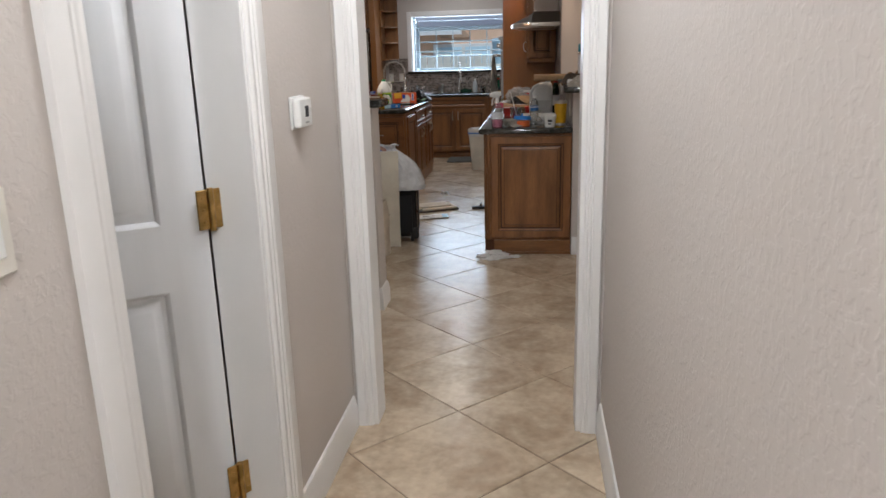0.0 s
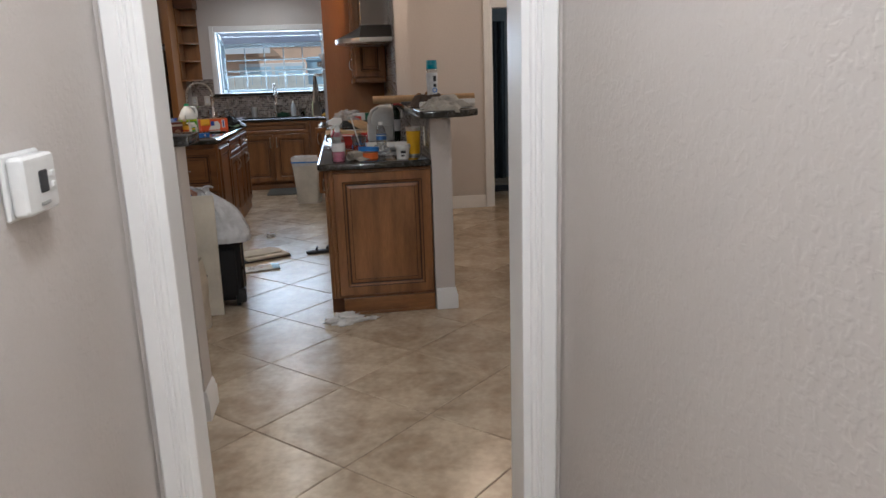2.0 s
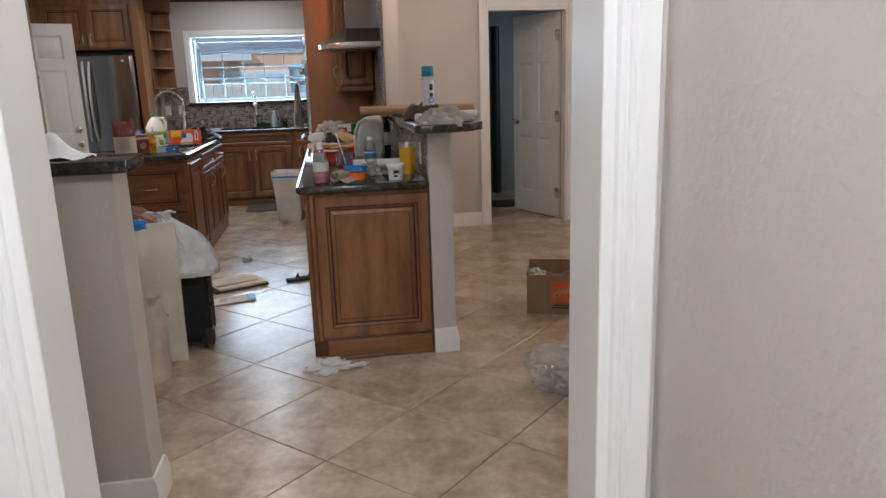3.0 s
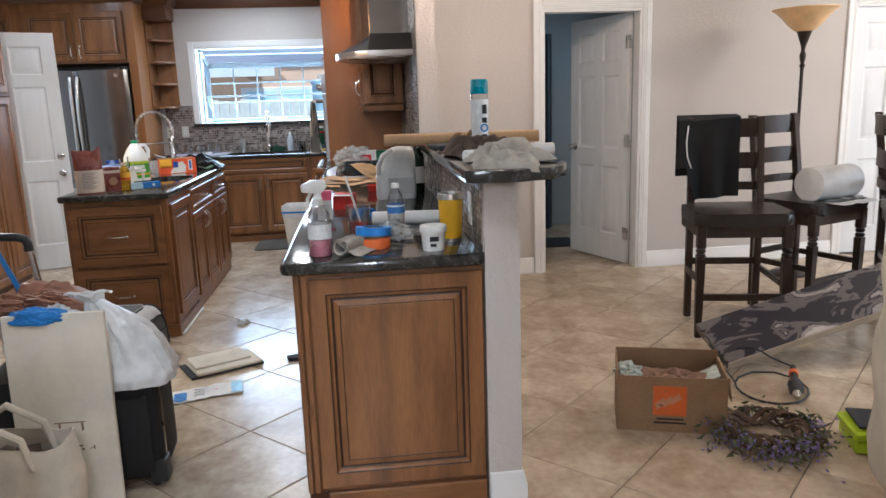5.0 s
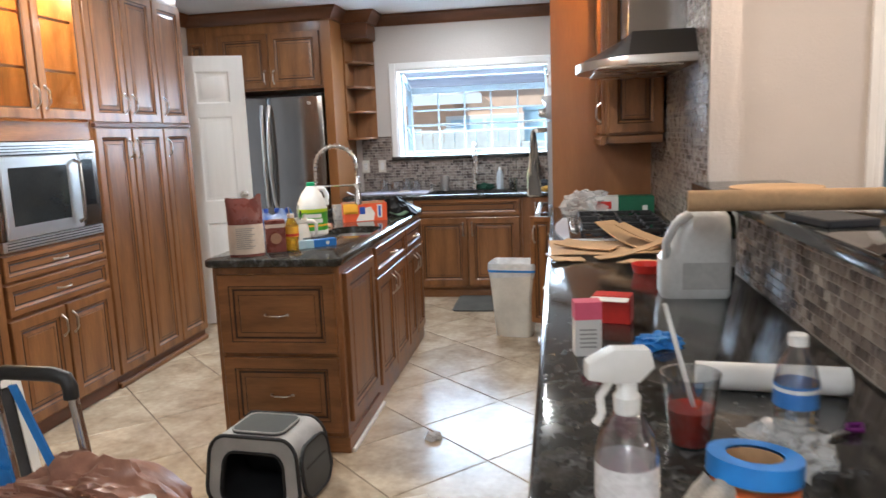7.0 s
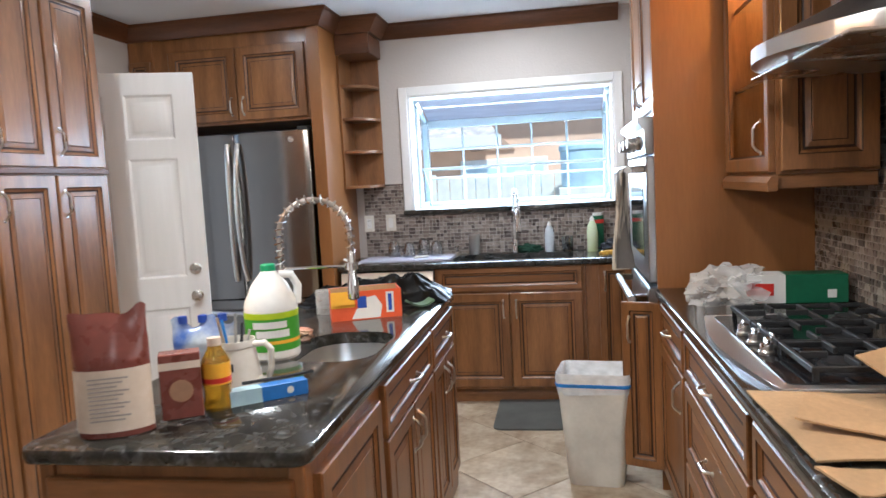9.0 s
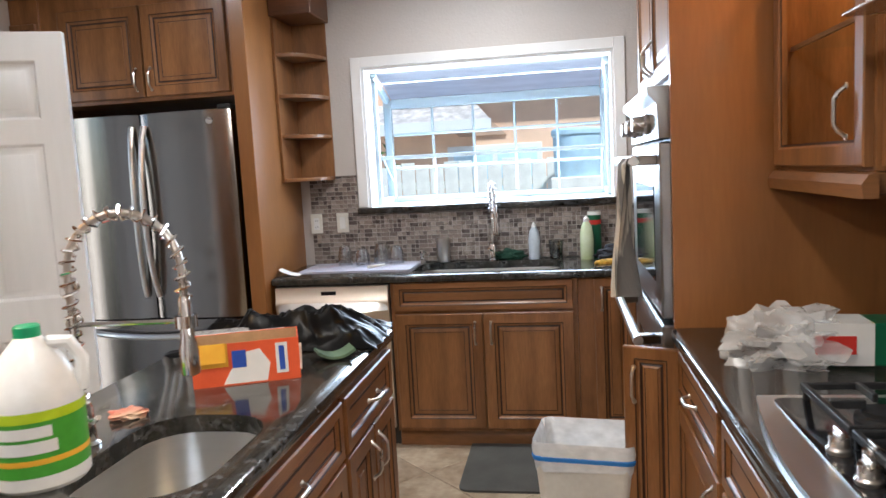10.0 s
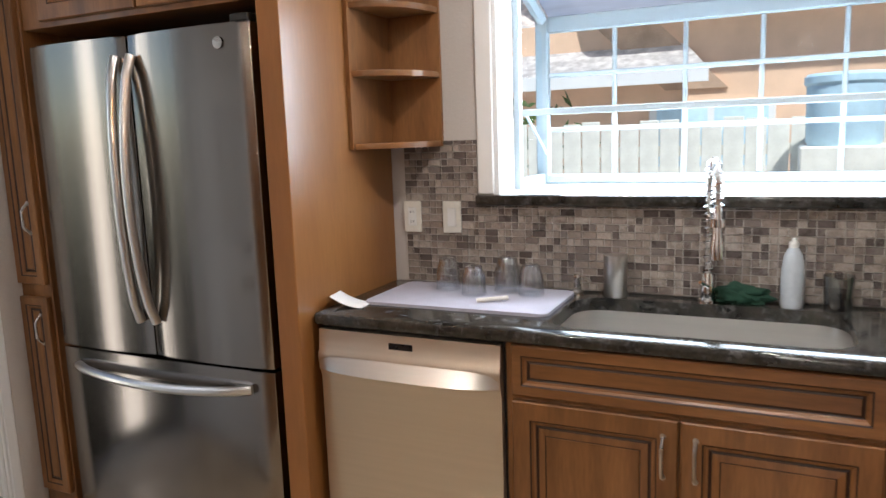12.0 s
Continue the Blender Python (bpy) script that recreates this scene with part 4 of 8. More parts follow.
# oven tower facing the island aisle
OX = -0.275
t = thing("oven_tower", "tall brown stained maple oven cabinet", "cabinet", pose(OX, 10.14, 0, 0, 0, -90))
ow = 10.14 - 9.262
part("side_panel", box(ow - 0.02, ow, -0.02, KW - OX - 0.003, 0.0, CEIL - 0.005), M["veneer"], t, "wide plain stained maple panel", smooth=False)
part("side_panel", box(0.0, 0.02, 0.0, KW - OX - 0.003, 0.0, CEIL - 0.005), M["wood"], t, smooth=False)
part("lower_body", box(0.021, ow - 0.021, 0.0, 0.59, 0.1, 0.34), M["wood"], t, smooth=False)
part("upper_body", box(0.021, ow - 0.021, 0.0, 0.59, 1.665, CEIL - 0.005), M["wood"], t, smooth=False)
for k in (0, 1):
    front(t, 0.012 + k * 0.43, 1.685, 0.42, 0.72, "door", ((0.385 if k == 0 else 0.035), 0.1, True))
front(t, 0.012, 0.115, 0.85, 0.215, "drawer_front", (0.42, 0.11, False))
t = thing("wall_oven", "stainless double wall oven with round knobs and bar handles", "oven", pose(OX, 10.115, 0, 0, 0, -90))
part("case", box(0.0, 0.825, -0.004, 0.58, 0.345, 1.66), M["black"], t)
b = nb()
prism([(-0.055, 1.495), (-0.055, 1.605), (-0.085, 1.63), (-0.085, 1.655), (-0.004, 1.655), (-0.004, 1.495)], 0.0, 0.825, "x", 0.004, bm=b)
pn = part("control_panel", b, M["steel_oven"], t)
for x in (0.20, 0.40, 0.62):
    b = lathe([(0.034, 0), (0.036, 0.012), (0.028, 0.018), (0.027, 0.05), (0.022, 0.056), (0, 0.057)], 22)
    part("knob", b, M["nickel"], pn, "bronze-toned metal knob", Matrix.Translation((x, -0.056, 1.55)) @ Matrix.Rotation(radians(90), 4, 'X'))
for z0, z1 in ((0.93, 1.485), (0.36, 0.91)):
    dr = part("door", box(0.003, 0.822, -0.052, -0.006, z0, z1, 0.006), M["steel_oven"], t)
    part("window", box(0.14, 0.685, -0.0545, -0.05, z0 + 0.10, z1 - 0.14, 0.002), M["oven_glass"], dr)
    hz = z1 - 0.055
    part("handle", tube([(0.03 + 0.765 * k / 6, -0.125, hz) for k in range(7)], 0.017, 12), M["steel_h"], dr, "thick stainless bar handle")
    for x in (0.06, 0.765):
        part("handle_bracket", box(x - 0.018, x + 0.018, -0.125, -0.05, hz - 0.016, hz + 0.016, 0.004), M["steel"], dr)

# cooktop
t = thing("gas_cooktop", "stainless gas cooktop with black iron grates and side knobs", "cooktop", pose(-0.25, 7.70, 0.913))
part("tray", prism([(0.53, 0.0), (0.53, 0.86), (0.02, 0.86)] + [(0.015 - 0.045 * math.sin(math.pi * k / 12), 0.85 - 0.84 * k / 12) for k in range(13)] + [(0.02, 0.0)], 0.0, 0.012, "z", 0.003), M["steel_bright"], t)
part("burner_pan", prism(rounded(0.04, 0.51, 0.03, 0.83, 0.02), 0.012, 0.015, "z", 0.001), M["black_gloss"], t)
for x, y, r in ((0.20, 0.16, 0.045), (0.42, 0.16, 0.036), (0.30, 0.43, 0.055), (0.20, 0.70, 0.036), (0.42, 0.70, 0.045)):
    part("burner", lathe([(r + 0.012, 0.015), (r + 0.01, 0.024), (r, 0.026), (r, 0.034), (0, 0.036)], 20), M["iron"], t, "", Matrix.Translation((x, y, 0)))
for j in range(3):
    y0 = 0.04 + j * 0.265
    b = nb()
    for x in (0.10, 0.30, 0.495):
        box(x - 0.006, x + 0.006, y0, y0 + 0.255, 0.034, 0.05, 0.002, bm=b)
    for y in (y0 + 0.005, y0 + 0.25):
        box(0.10, 0.50, y - 0.005, y + 0.005, 0.036, 0.050, 0.002, bm=b)
    for x in (0.20, 0.40):
        for ya, yb in ((y0 + 0.01, y0 + 0.095), (y0 + 0.16, y0 + 0.245)):
            box(x - 0.005, x + 0.005, ya, yb, 0.038, 0.055, 0.002, bm=b)
        for xa, xb in ((x - 0.094, x - 0.03), (x + 0.03, x + 0.094)):
            box(xa, xb, y0 + 0.122, y0 + 0.132, 0.038, 0.055, 0.002, bm=b)
    for x in (0.105, 0.49):
        for y in (y0 + 0.006, y0 + 0.25):
            box(x - 0.007, x + 0.007, y - 0.006, y + 0.006, 0.014, 0.04, 0.002, bm=b)
    part("grate", b, M["iron"], t)
for k in range(5):
    b = lathe([(0.02, 0), (0.021, 0.008), (0.017, 0.012), (0.016, 0.03), (0, 0.032)], 18)
    box(-0.004, 0.004, -0.017, 0.017, 0.028, 0.042, 0.002, bm=b)
    part("knob", b, M["nickel"], t, "", Matrix.Translation((0.068 + 0.03 * (k % 2), 0.30 + 0.06 * k, 0.0155)))

# hood
t = thing("range_hood", "stainless chimney range hood with bowed visor", "range hood", pose(KW, 8.13, 0))
b = nb()
lo, hi = [], []
for k in range(13):
    a = k / 12
    y = -0.45 + 0.90 * a
    lo.append((-0.30 - 0.215 * math.sin(math.pi * a) ** 0.8, y))
pl = [(-0.004, -0.45)] + lo + [(-0.004, 0.45)]
prism(pl, 1.695, 1.735, "z", 0.004, bm=b)
part("visor", b, M["steel_h"], t)
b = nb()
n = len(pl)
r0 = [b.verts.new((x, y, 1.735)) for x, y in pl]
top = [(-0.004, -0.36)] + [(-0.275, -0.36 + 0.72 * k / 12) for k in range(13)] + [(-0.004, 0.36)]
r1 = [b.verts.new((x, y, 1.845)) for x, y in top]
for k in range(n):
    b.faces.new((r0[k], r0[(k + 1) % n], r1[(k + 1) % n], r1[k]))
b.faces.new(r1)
part("canopy", b, M["steel_shaded"], t)
part("chimney", box(-0.275, -0.004, -0.155, 0.155, 1.845, CEIL - 0.003, 0.003), M["steel"], t)
for y in (-0.21, 0.21):
    part("filter", box(-0.43, -0.06, y - 0.19, y + 0.19, 1.688, 1.696, 0.002), M["nickel"], t)

# upper cabinet with lit glass door, between hood and oven tower
t = thing("glass_wall_cabinet", "brown maple wall cabinet with lit glass door beside the oven", "cabinet", pose(0.012, 9.255, 0, 0, 0, -90))
w = 9.255 - 8.60
for x in (0.0, w - 0.02):
    part("side_panel", box(x, x + 0.02, 0.001, 0.318, 1.385, 2.44), M["wood"], t, smooth=False)
part("back_panel", box(0.021, w - 0.021, 0.305, 0.318, 1.40, 2.43), M["wood_in"], t, smooth=False)
part("bottom_panel", box(0.021, w - 0.021, 0.001, 0.318, 1.385, 1.41), M["wood"], t, smooth=False)
part("top_panel", box(0.021, w - 0.021, 0.001, 0.318, 2.40, 2.44), M["wood"], t, smooth=False)
for z in (1.72, 2.04):
    part("shelf_edge", box(0.022, w - 0.022, 0.022, 0.0295, z - 0.003, z + 0.009), M["wood_h"], t)
    part("glass_shelf", box(0.022, w - 0.022, 0.03, 0.30, z, z + 0.006), M["pane"], t)
glass_door(t, 0.01, 1.395, w - 0.02, 1.02, (0.55, 0.12, 0.11, True))
part("light_rail", prism([(0.0, 0), (-0.03, 0.0), (-0.034, 0.03), (-0.02, 0.05), (0.0, 0.055)], 0.0, w + 0.02, "x"), M["wood_h"], t, "", Matrix.Translation((0, 0.0, 1.33)))
part("bottom_rail", box(0.0, w, 0.001, 0.315, 1.335, 1.384, 0.004), M["wood_h"], t)
o = front(t, 0, 0, 0.30, 1.03, "end_panel")
o.matrix_local = Matrix.Translation((w, 0.012, 1.395)) @ Matrix.Rotation(radians(90), 4, 'Z')

# window over the sink: white trim, granite stool, projecting greenhouse window
WX0, WX1, WZ0, WZ1 = -1.74, -0.32, 1.235, 2.04
t = thing("window_1", "white garden window with sloping glass top over the sink", "window", kind="structure")
for q in ((WX0 - 0.055, WX0 + 0.004, WZ0 + 0.004, WZ1 + 0.055), (WX1 - 0.004, WX1 + 0.055, WZ0 + 0.004, WZ1 + 0.055)):
    part("window_trim", box(q[0], q[1], BACK - 0.014, BACK - 0.001, q[2], q[3], 0.003), M["white"], t)
part("window_trim", box(WX0 + 0.005, WX1 - 0.005, BACK - 0.014, BACK - 0.001, WZ1 - 0.004, WZ1 + 0.055, 0.003), M["white"], t)
for x0, x1 in ((WX0, WX0 + 0.02), (WX1 - 0.02, WX1)):
    part("reveal", box(x0, x1, BACK + 0.0, BACK + 0.16, WZ0, WZ1), M["white"], t)
part("reveal", box(WX0 + 0.021, WX1 - 0.021, BACK, BACK + 0.16, WZ1 - 0.02, WZ1), M["white"], t)
# white vinyl with the blue-grey of its backlit side put into the colour
M["vinyl"] = mat("shaded_white_vinyl", (0.47, 0.55, 0.59), 0.35, vary=0.03)
fy, fz = BACK + 0.50, 1.885
part("seat_board", box(WX0, WX1, BACK + 0.002, fy + 0.02, WZ0 - 0.03, WZ0 + 0.004, 0.003), M["white"], t)
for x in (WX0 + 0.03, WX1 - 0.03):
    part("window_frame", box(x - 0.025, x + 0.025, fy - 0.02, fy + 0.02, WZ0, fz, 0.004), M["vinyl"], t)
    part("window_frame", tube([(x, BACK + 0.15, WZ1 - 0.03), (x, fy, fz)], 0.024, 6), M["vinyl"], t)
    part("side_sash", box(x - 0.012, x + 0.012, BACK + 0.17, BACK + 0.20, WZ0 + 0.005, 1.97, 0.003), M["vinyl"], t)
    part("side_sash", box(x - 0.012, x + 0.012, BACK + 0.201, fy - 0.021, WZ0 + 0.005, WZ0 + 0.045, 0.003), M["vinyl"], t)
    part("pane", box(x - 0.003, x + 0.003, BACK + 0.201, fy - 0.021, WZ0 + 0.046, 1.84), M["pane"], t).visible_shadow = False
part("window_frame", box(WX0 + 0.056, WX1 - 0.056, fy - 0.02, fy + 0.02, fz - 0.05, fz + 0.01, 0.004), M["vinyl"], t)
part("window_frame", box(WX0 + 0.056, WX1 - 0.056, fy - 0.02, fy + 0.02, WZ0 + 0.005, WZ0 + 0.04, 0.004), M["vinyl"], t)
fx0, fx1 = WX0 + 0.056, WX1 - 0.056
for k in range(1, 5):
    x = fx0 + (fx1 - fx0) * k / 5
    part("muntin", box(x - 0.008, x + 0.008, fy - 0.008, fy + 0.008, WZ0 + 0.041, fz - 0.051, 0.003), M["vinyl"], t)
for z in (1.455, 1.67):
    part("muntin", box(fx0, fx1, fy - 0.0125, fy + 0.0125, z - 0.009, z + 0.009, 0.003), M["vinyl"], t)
part("pane", box(fx0, fx1, fy - 0.002, fy + 0.002, WZ0 + 0.04, fz - 0.05), M["pane"], t).visible_shadow = False
b = nb()
vs = [b.verts.new(v) for v in ((fx0, fy, fz + 0.012), (fx1, fy, fz + 0.012), (fx1, BACK + 0.15, WZ1 - 0.02), (fx0, BACK + 0.15, WZ1 - 0.02))]
b.faces.new(vs)
part("top_pane", b, M["sky_white_glass"], t, "sloping top glass whitened for the bright sky").visible_shadow = False
part("glass_shelf", box(WX0 + 0.05, WX1 - 0.05, BACK + 0.20, BACK + 0.42, 1.515, 1.523), M["pane"], t).visible_shadow = False
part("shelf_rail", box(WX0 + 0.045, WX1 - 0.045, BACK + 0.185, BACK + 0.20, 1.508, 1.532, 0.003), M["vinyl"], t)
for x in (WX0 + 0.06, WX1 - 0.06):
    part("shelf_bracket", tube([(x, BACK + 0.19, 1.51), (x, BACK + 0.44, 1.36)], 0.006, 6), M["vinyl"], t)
solid("window_stool", box(WX0 - 0.06, WX1 + 0.06, BACK - 0.035, BACK - 0.002, WZ0 - 0.035, WZ0 + 0.002, 0.008, 2), M["granite"], "dark granite window stool", "window sill", kind="structure")

# sliding glass living room door behind the walk's right, unseen, added for side daylight
t = thing("window_2", "unseen sliding glass patio door with white frame, added for side light", "window", kind="structure")
for y in (3.0, 4.27, 5.54):
    part("window_frame", box(7.02, 7.08, y, y + 0.06, 0.0, 2.4, 0.004), M["vinyl"], t)
for z in (0.0, 2.34):
    part("window_frame", box(7.021, 7.079, 3.06, 5.54, z, z + 0.06, 0.004), M["vinyl"], t)
for y in (3.06, 4.33):
    part("pane", box(7.047, 7.053, y, y + 1.21, 0.06, 2.34), M["pane"], t).visible_shadow = False


def downlight(x, y):
    t = thing("ceiling_downlight", "white recessed ceiling downlight", "ceiling light", pose(x, y, CEIL))
    part("trim_ring", lathe([(0.098, -0.001), (0.095, -0.007), (0.078, -0.009), (0.07, -0.003)], 28, caps=False), M["white"], t)
    part("lens", lathe([(0.072, -0.002), (0.0, -0.0025)], 24, caps=False), M["ceiling"], t)
    return t


for x, y in ((-2.62, 9.86), (-1.0, 10.3)):
    downlight(x, y)


# ---- outside the kitchen window ----
M["concrete"] = mat("concrete", (0.42, 0.40, 0.37), 0.85, vary=0.15, scale=1.5, fine=60, bump=0.2)
M["stucco"] = mat("peach_stucco", (0.76, 0.52, 0.36), 0.9, vary=0.08, scale=2, fine=90, bump=0.4, dist=0.004)
M["shingle"] = mat("pale_roof_shingle", (0.8, 0.76, 0.73), 0.85, vary=0.2, scale=8, fine=40, bump=0.4)
M["fence"] = mat("cream_fence", (0.8, 0.78, 0.7), 0.7, vary=0.1, scale=5)
M["tank"] = mat("pale_blue_plastic", (0.55, 0.74, 0.84), 0.5, vary=0.08)
M["leaf"] = mat("shrub_leaf", (0.08, 0.12, 0.03), 0.6, vary=0.4, scale=20)
C0 = mat("gable_shade_brown", (0.5, 0.35, 0.25), 0.8, vary=0.15, scale=3)
solid("ground", box(-60, 60, 11.2, 120, -0.25, -0.12), M["concrete"], "pale concrete yard outside", "ground", kind="structure", smooth=False)
h = thing("neighbour_house", "peach stucco neighbour house with pale shingle roof", "house", pose(0, 18.5, -0.12))
part("wall", box(-9, 14, 0, 6, 0, 3.0), M["stucco"], h, smooth=False)
b = nb()
b.faces.new([b.verts.new(v) for v in ((-3.0, -0.5, 2.95), (14, -0.5, 2.95), (14, 7, 7.5), (-9.5, 7, 7.5))])
bmesh.ops.solidify(b, geom=b.faces[:], thickness=0.12)
part("roof", b, M["shingle"], h, smooth=False)
b = nb()
vs = [b.verts.new(v) for v in ((-9.5, -0.7, 2.24), (-1.63, -0.7, 2.26), (-4.6, 5.5, 5.5), (-9.5, 5.5, 5.5))]
b.faces.new(vs)
bmesh.ops.solidify(b, geom=b.faces[:], thickness=0.12)
part("roof", b, M["shingle"], h, smooth=False)
part("fascia", box(-9.5, -1.62, -0.76, -0.70, 2.10, 2.27), M["white"], h)
# brown patch painting the shadow triangle beside the left roof
part("gable_shade_wall", prism([(-2.2, 2.05), (-1.45, 2.05), (-2.6, 3.2), (-3.4, 3.2)], -0.05, 0.0, "y"), C0, h, "brown patch for the gable's shadow", smooth=False)
w1 = part("window", box(-2.4, -0.9, -0.05, 0.02, 1.0, 1.9, 0.01), M["white"], h)
for x in (-2.3, -1.6):
    part("pane", box(x, x + 0.62, -0.06, -0.045, 1.08, 1.82), M["tank"], w1)
f = thing("garden_fence", "cream wooden garden fence", "fence", pose(-6.5, 14.6, -0.12))
sm = mesh_of(box(0.0, 0.145, 0, 0.02, 0, 1.62, 0.004), "slat", M["fence"])
for k in range(70):
    o = new("slat", sm)
    o.parent = f
    o.location = (0.155 * k, 0, 0.02 * math.sin(k * 1.7))
part("rail", box(0, 10.8, 0.021, 0.06, 0.35, 0.43), M["fence"], f)
part("rail", box(0, 10.8, 0.021, 0.06, 1.35, 1.43), M["fence"], f)
t = thing("water_barrel", "pale blue plastic barrel on a stand beyond the fence", "barrel", pose(-0.46, 14.1, -0.12))
part("barrel", lathe([(0.0, 1.42), (0.21, 1.42), (0.225, 1.45), (0.23, 1.80), (0.245, 1.82), (0.245, 1.86), (0.225, 1.88), (0, 1.89)], 24), M["tank"], t)
part("stand", box(-0.26, 0.26, -0.26, 0.26, 0.0, 1.42, 0.01), M["fence"], t)
t = thing("shrub", "small green shrub behind the fence", "shrub", pose(-3.6, 15.4, -0.12))
b = nb()
rnd = random.Random(5)
for k in range(320):
    c = Vector((rnd.gauss(0, 0.45), rnd.gauss(0, 0.3), 1.15 + rnd.random() * 0.75))
    q = Euler((rnd.random() * 6, rnd.random() * 6, rnd.random() * 6)).to_matrix()
    vs = [b.verts.new(c + q @ Vector(v)) for v in ((-0.03, 0, 0), (0, -0.09, 0), (0.03, 0, 0), (0, 0.09, 0.01))]
    b.faces.new(vs)
part("crown", b, M["leaf"], t, smooth=False)
part("trunk", tube([(0, 0, 0), (0.05, 0, 0.6), (0, 0.05, 1.3)], 0.03, 8, radii=[0.04, 0.03, 0.015]), M["wood_dark"], t)


# ---- loose things ----
def C(name, rgb, rough=0.5, **k):
    if name not in M:
        k.setdefault("vary", 0.1)
        M[name] = mat(name, rgb, rough, **k)
    return M[name]


C("white_plastic", (0.75, 0.75, 0.73), 0.35)
C("ivory_plastic", (0.70, 0.67, 0.60), 0.4)
C("red_print", (0.55, 0.03, 0.02), 0.4)
C("orange_print", (0.72, 0.15, 0.03), 0.4)
C("yellow_print", (0.8, 0.42, 0.03), 0.4)
C("blue_print", (0.03, 0.08, 0.4), 0.4)
C("sky_blue", (0.035, 0.21, 0.6), 0.45)
C("green_print", (0.07, 0.32, 0.03), 0.4)
C("dark_green", (0.01, 0.11, 0.05), 0.35)
C("teal", (0.0, 0.22, 0.30), 0.3)
C("pink", (0.7, 0.12, 0.2), 0.35)
C("grey_plastic", (0.36, 0.36, 0.34), 0.4)
C("charcoal", (0.03, 0.03, 0.033), 0.8, vary=0.25, fine=300, bump=0.3)
C("grey_fabric", (0.46, 0.46, 0.46), 0.9, vary=0.15, fine=350, bump=0.4)
C("cream_fabric", (0.62, 0.56, 0.46), 0.9, vary=0.12, scale=9, fine=260, bump=0.5)
C("grey_rag", (0.39, 0.355, 0.305), 0.95, vary=0.2, scale=14, fine=260, bump=0.6)
C("brown_rag", (0.065, 0.042, 0.03), 0.95, vary=0.3, scale=12, fine=260, bump=0.6)
C("white_paper", (0.74, 0.73, 0.71), 0.75, vary=0.05)
C("cardboard", (0.42, 0.27, 0.14), 0.85, vary=0.12, scale=5, fine=90, bump=0.15)
C("old_board", (0.74, 0.69, 0.58), 0.7, vary=0.12, scale=4, fine=50, bump=0.1)
C("leather", (0.024, 0.018, 0.016), 0.33, vary=0.2, scale=14, fine=200, bump=0.2)
C("espresso", (0.033, 0.019, 0.013), 0.4, vary=0.3, scale=4, fine=30, stretch=(5, 5, 0.7), bump=0.08)
C("shade_glass", (0.78, 0.52, 0.26), 0.4, vary=0.1, scale=9)
C("bronze", (0.035, 0.025, 0.02), 0.35, metal=0.4)
C("neon", (0.45, 0.6, 0.01), 0.4)
C("black_poly", (0.004, 0.004, 0.0045), 0.3, vary=0.2, scale=12, fine=26, bump=0.5, dist=0.006, spec=0.12)
C("brown_poly", (0.27, 0.13, 0.085), 0.35, vary=0.2, scale=9, fine=40, bump=0.5, dist=0.005)
C("snack_bag", (0.17, 0.05, 0.038), 0.28, vary=0.15, scale=18)
C("kraft_label", (0.66, 0.57, 0.48), 0.5)
C("oil", (0.75, 0.45, 0.03), 0.1, bump=0.0, trans=0.7)
C("twig", (0.10, 0.06, 0.035), 0.8, vary=0.4, scale=30)
C("lavender", (0.27, 0.22, 0.45), 0.8, vary=0.3, scale=40)
C("sage", (0.14, 0.15, 0.07), 0.8, vary=0.3, scale=40)
C("banana", (0.55, 0.33, 0.05), 0.5, vary=0.4, scale=30)
C("rubber_mat", (0.11, 0.11, 0.10), 0.8, vary=0.15, fine=200, bump=0.3)
C("lilac_mat", (0.42, 0.41, 0.48), 0.9, vary=0.08, fine=250, bump=0.4)
M["clear"] = vessel_glass("clear_plastic", (0.90, 0.92, 0.93))
M["clear_bag"] = film("clear_film", (0.8, 0.8, 0.8), 0.34)
M["white_poly"] = film("milky_film", (0.76, 0.77, 0.78), 0.9)
M["pink_liquid"] = mat("pink_liquid", (0.8, 0.28, 0.4), 0.15, bump=0.0)
M["red_liquid"] = mat("red_liquid", (0.5, 0.03, 0.02), 0.12, bump=0.0)
CT = 0.913


def bars(parent, rows, mats, name="print_bar"):
    """Plain bars that stand for print: (x0, x1, y, z0, z1) on a front facing -y."""
    for x0, x1, y, z0, z1 in rows:
        part(name, box(x0, x1, y - 0.0012, y, z0, z1), mats, parent, smooth=False)


# -- hall --
t = thing("thermostat", "white wall thermostat with small grey display", "thermostat", pose(HL, 2.035, 1.203, 0, 0, 90))
part("back_plate", box(0.0, 0.13, -0.008, -0.001, 0.0, 0.095, 0.004), M["white_plastic"], t)
part("cover", box(0.008, 0.122, -0.032, -0.008, 0.005, 0.09, 0.010, 3), M["white_plastic"], t)
part("display", box(0.054, 0.084, -0.0335, -0.031, 0.034, 0.066, 0.002), M["charcoal"], t)
for z in (0.058, 0.042):
    part("button", box(0.094, 0.106, -0.035, -0.031, z - 0.005, z + 0.005, 0.002), M["white_plastic"], t)
part("slider", box(0.05, 0.082, -0.034, -0.031, 0.016, 0.021, 0.001), M["grey_plastic"], t)


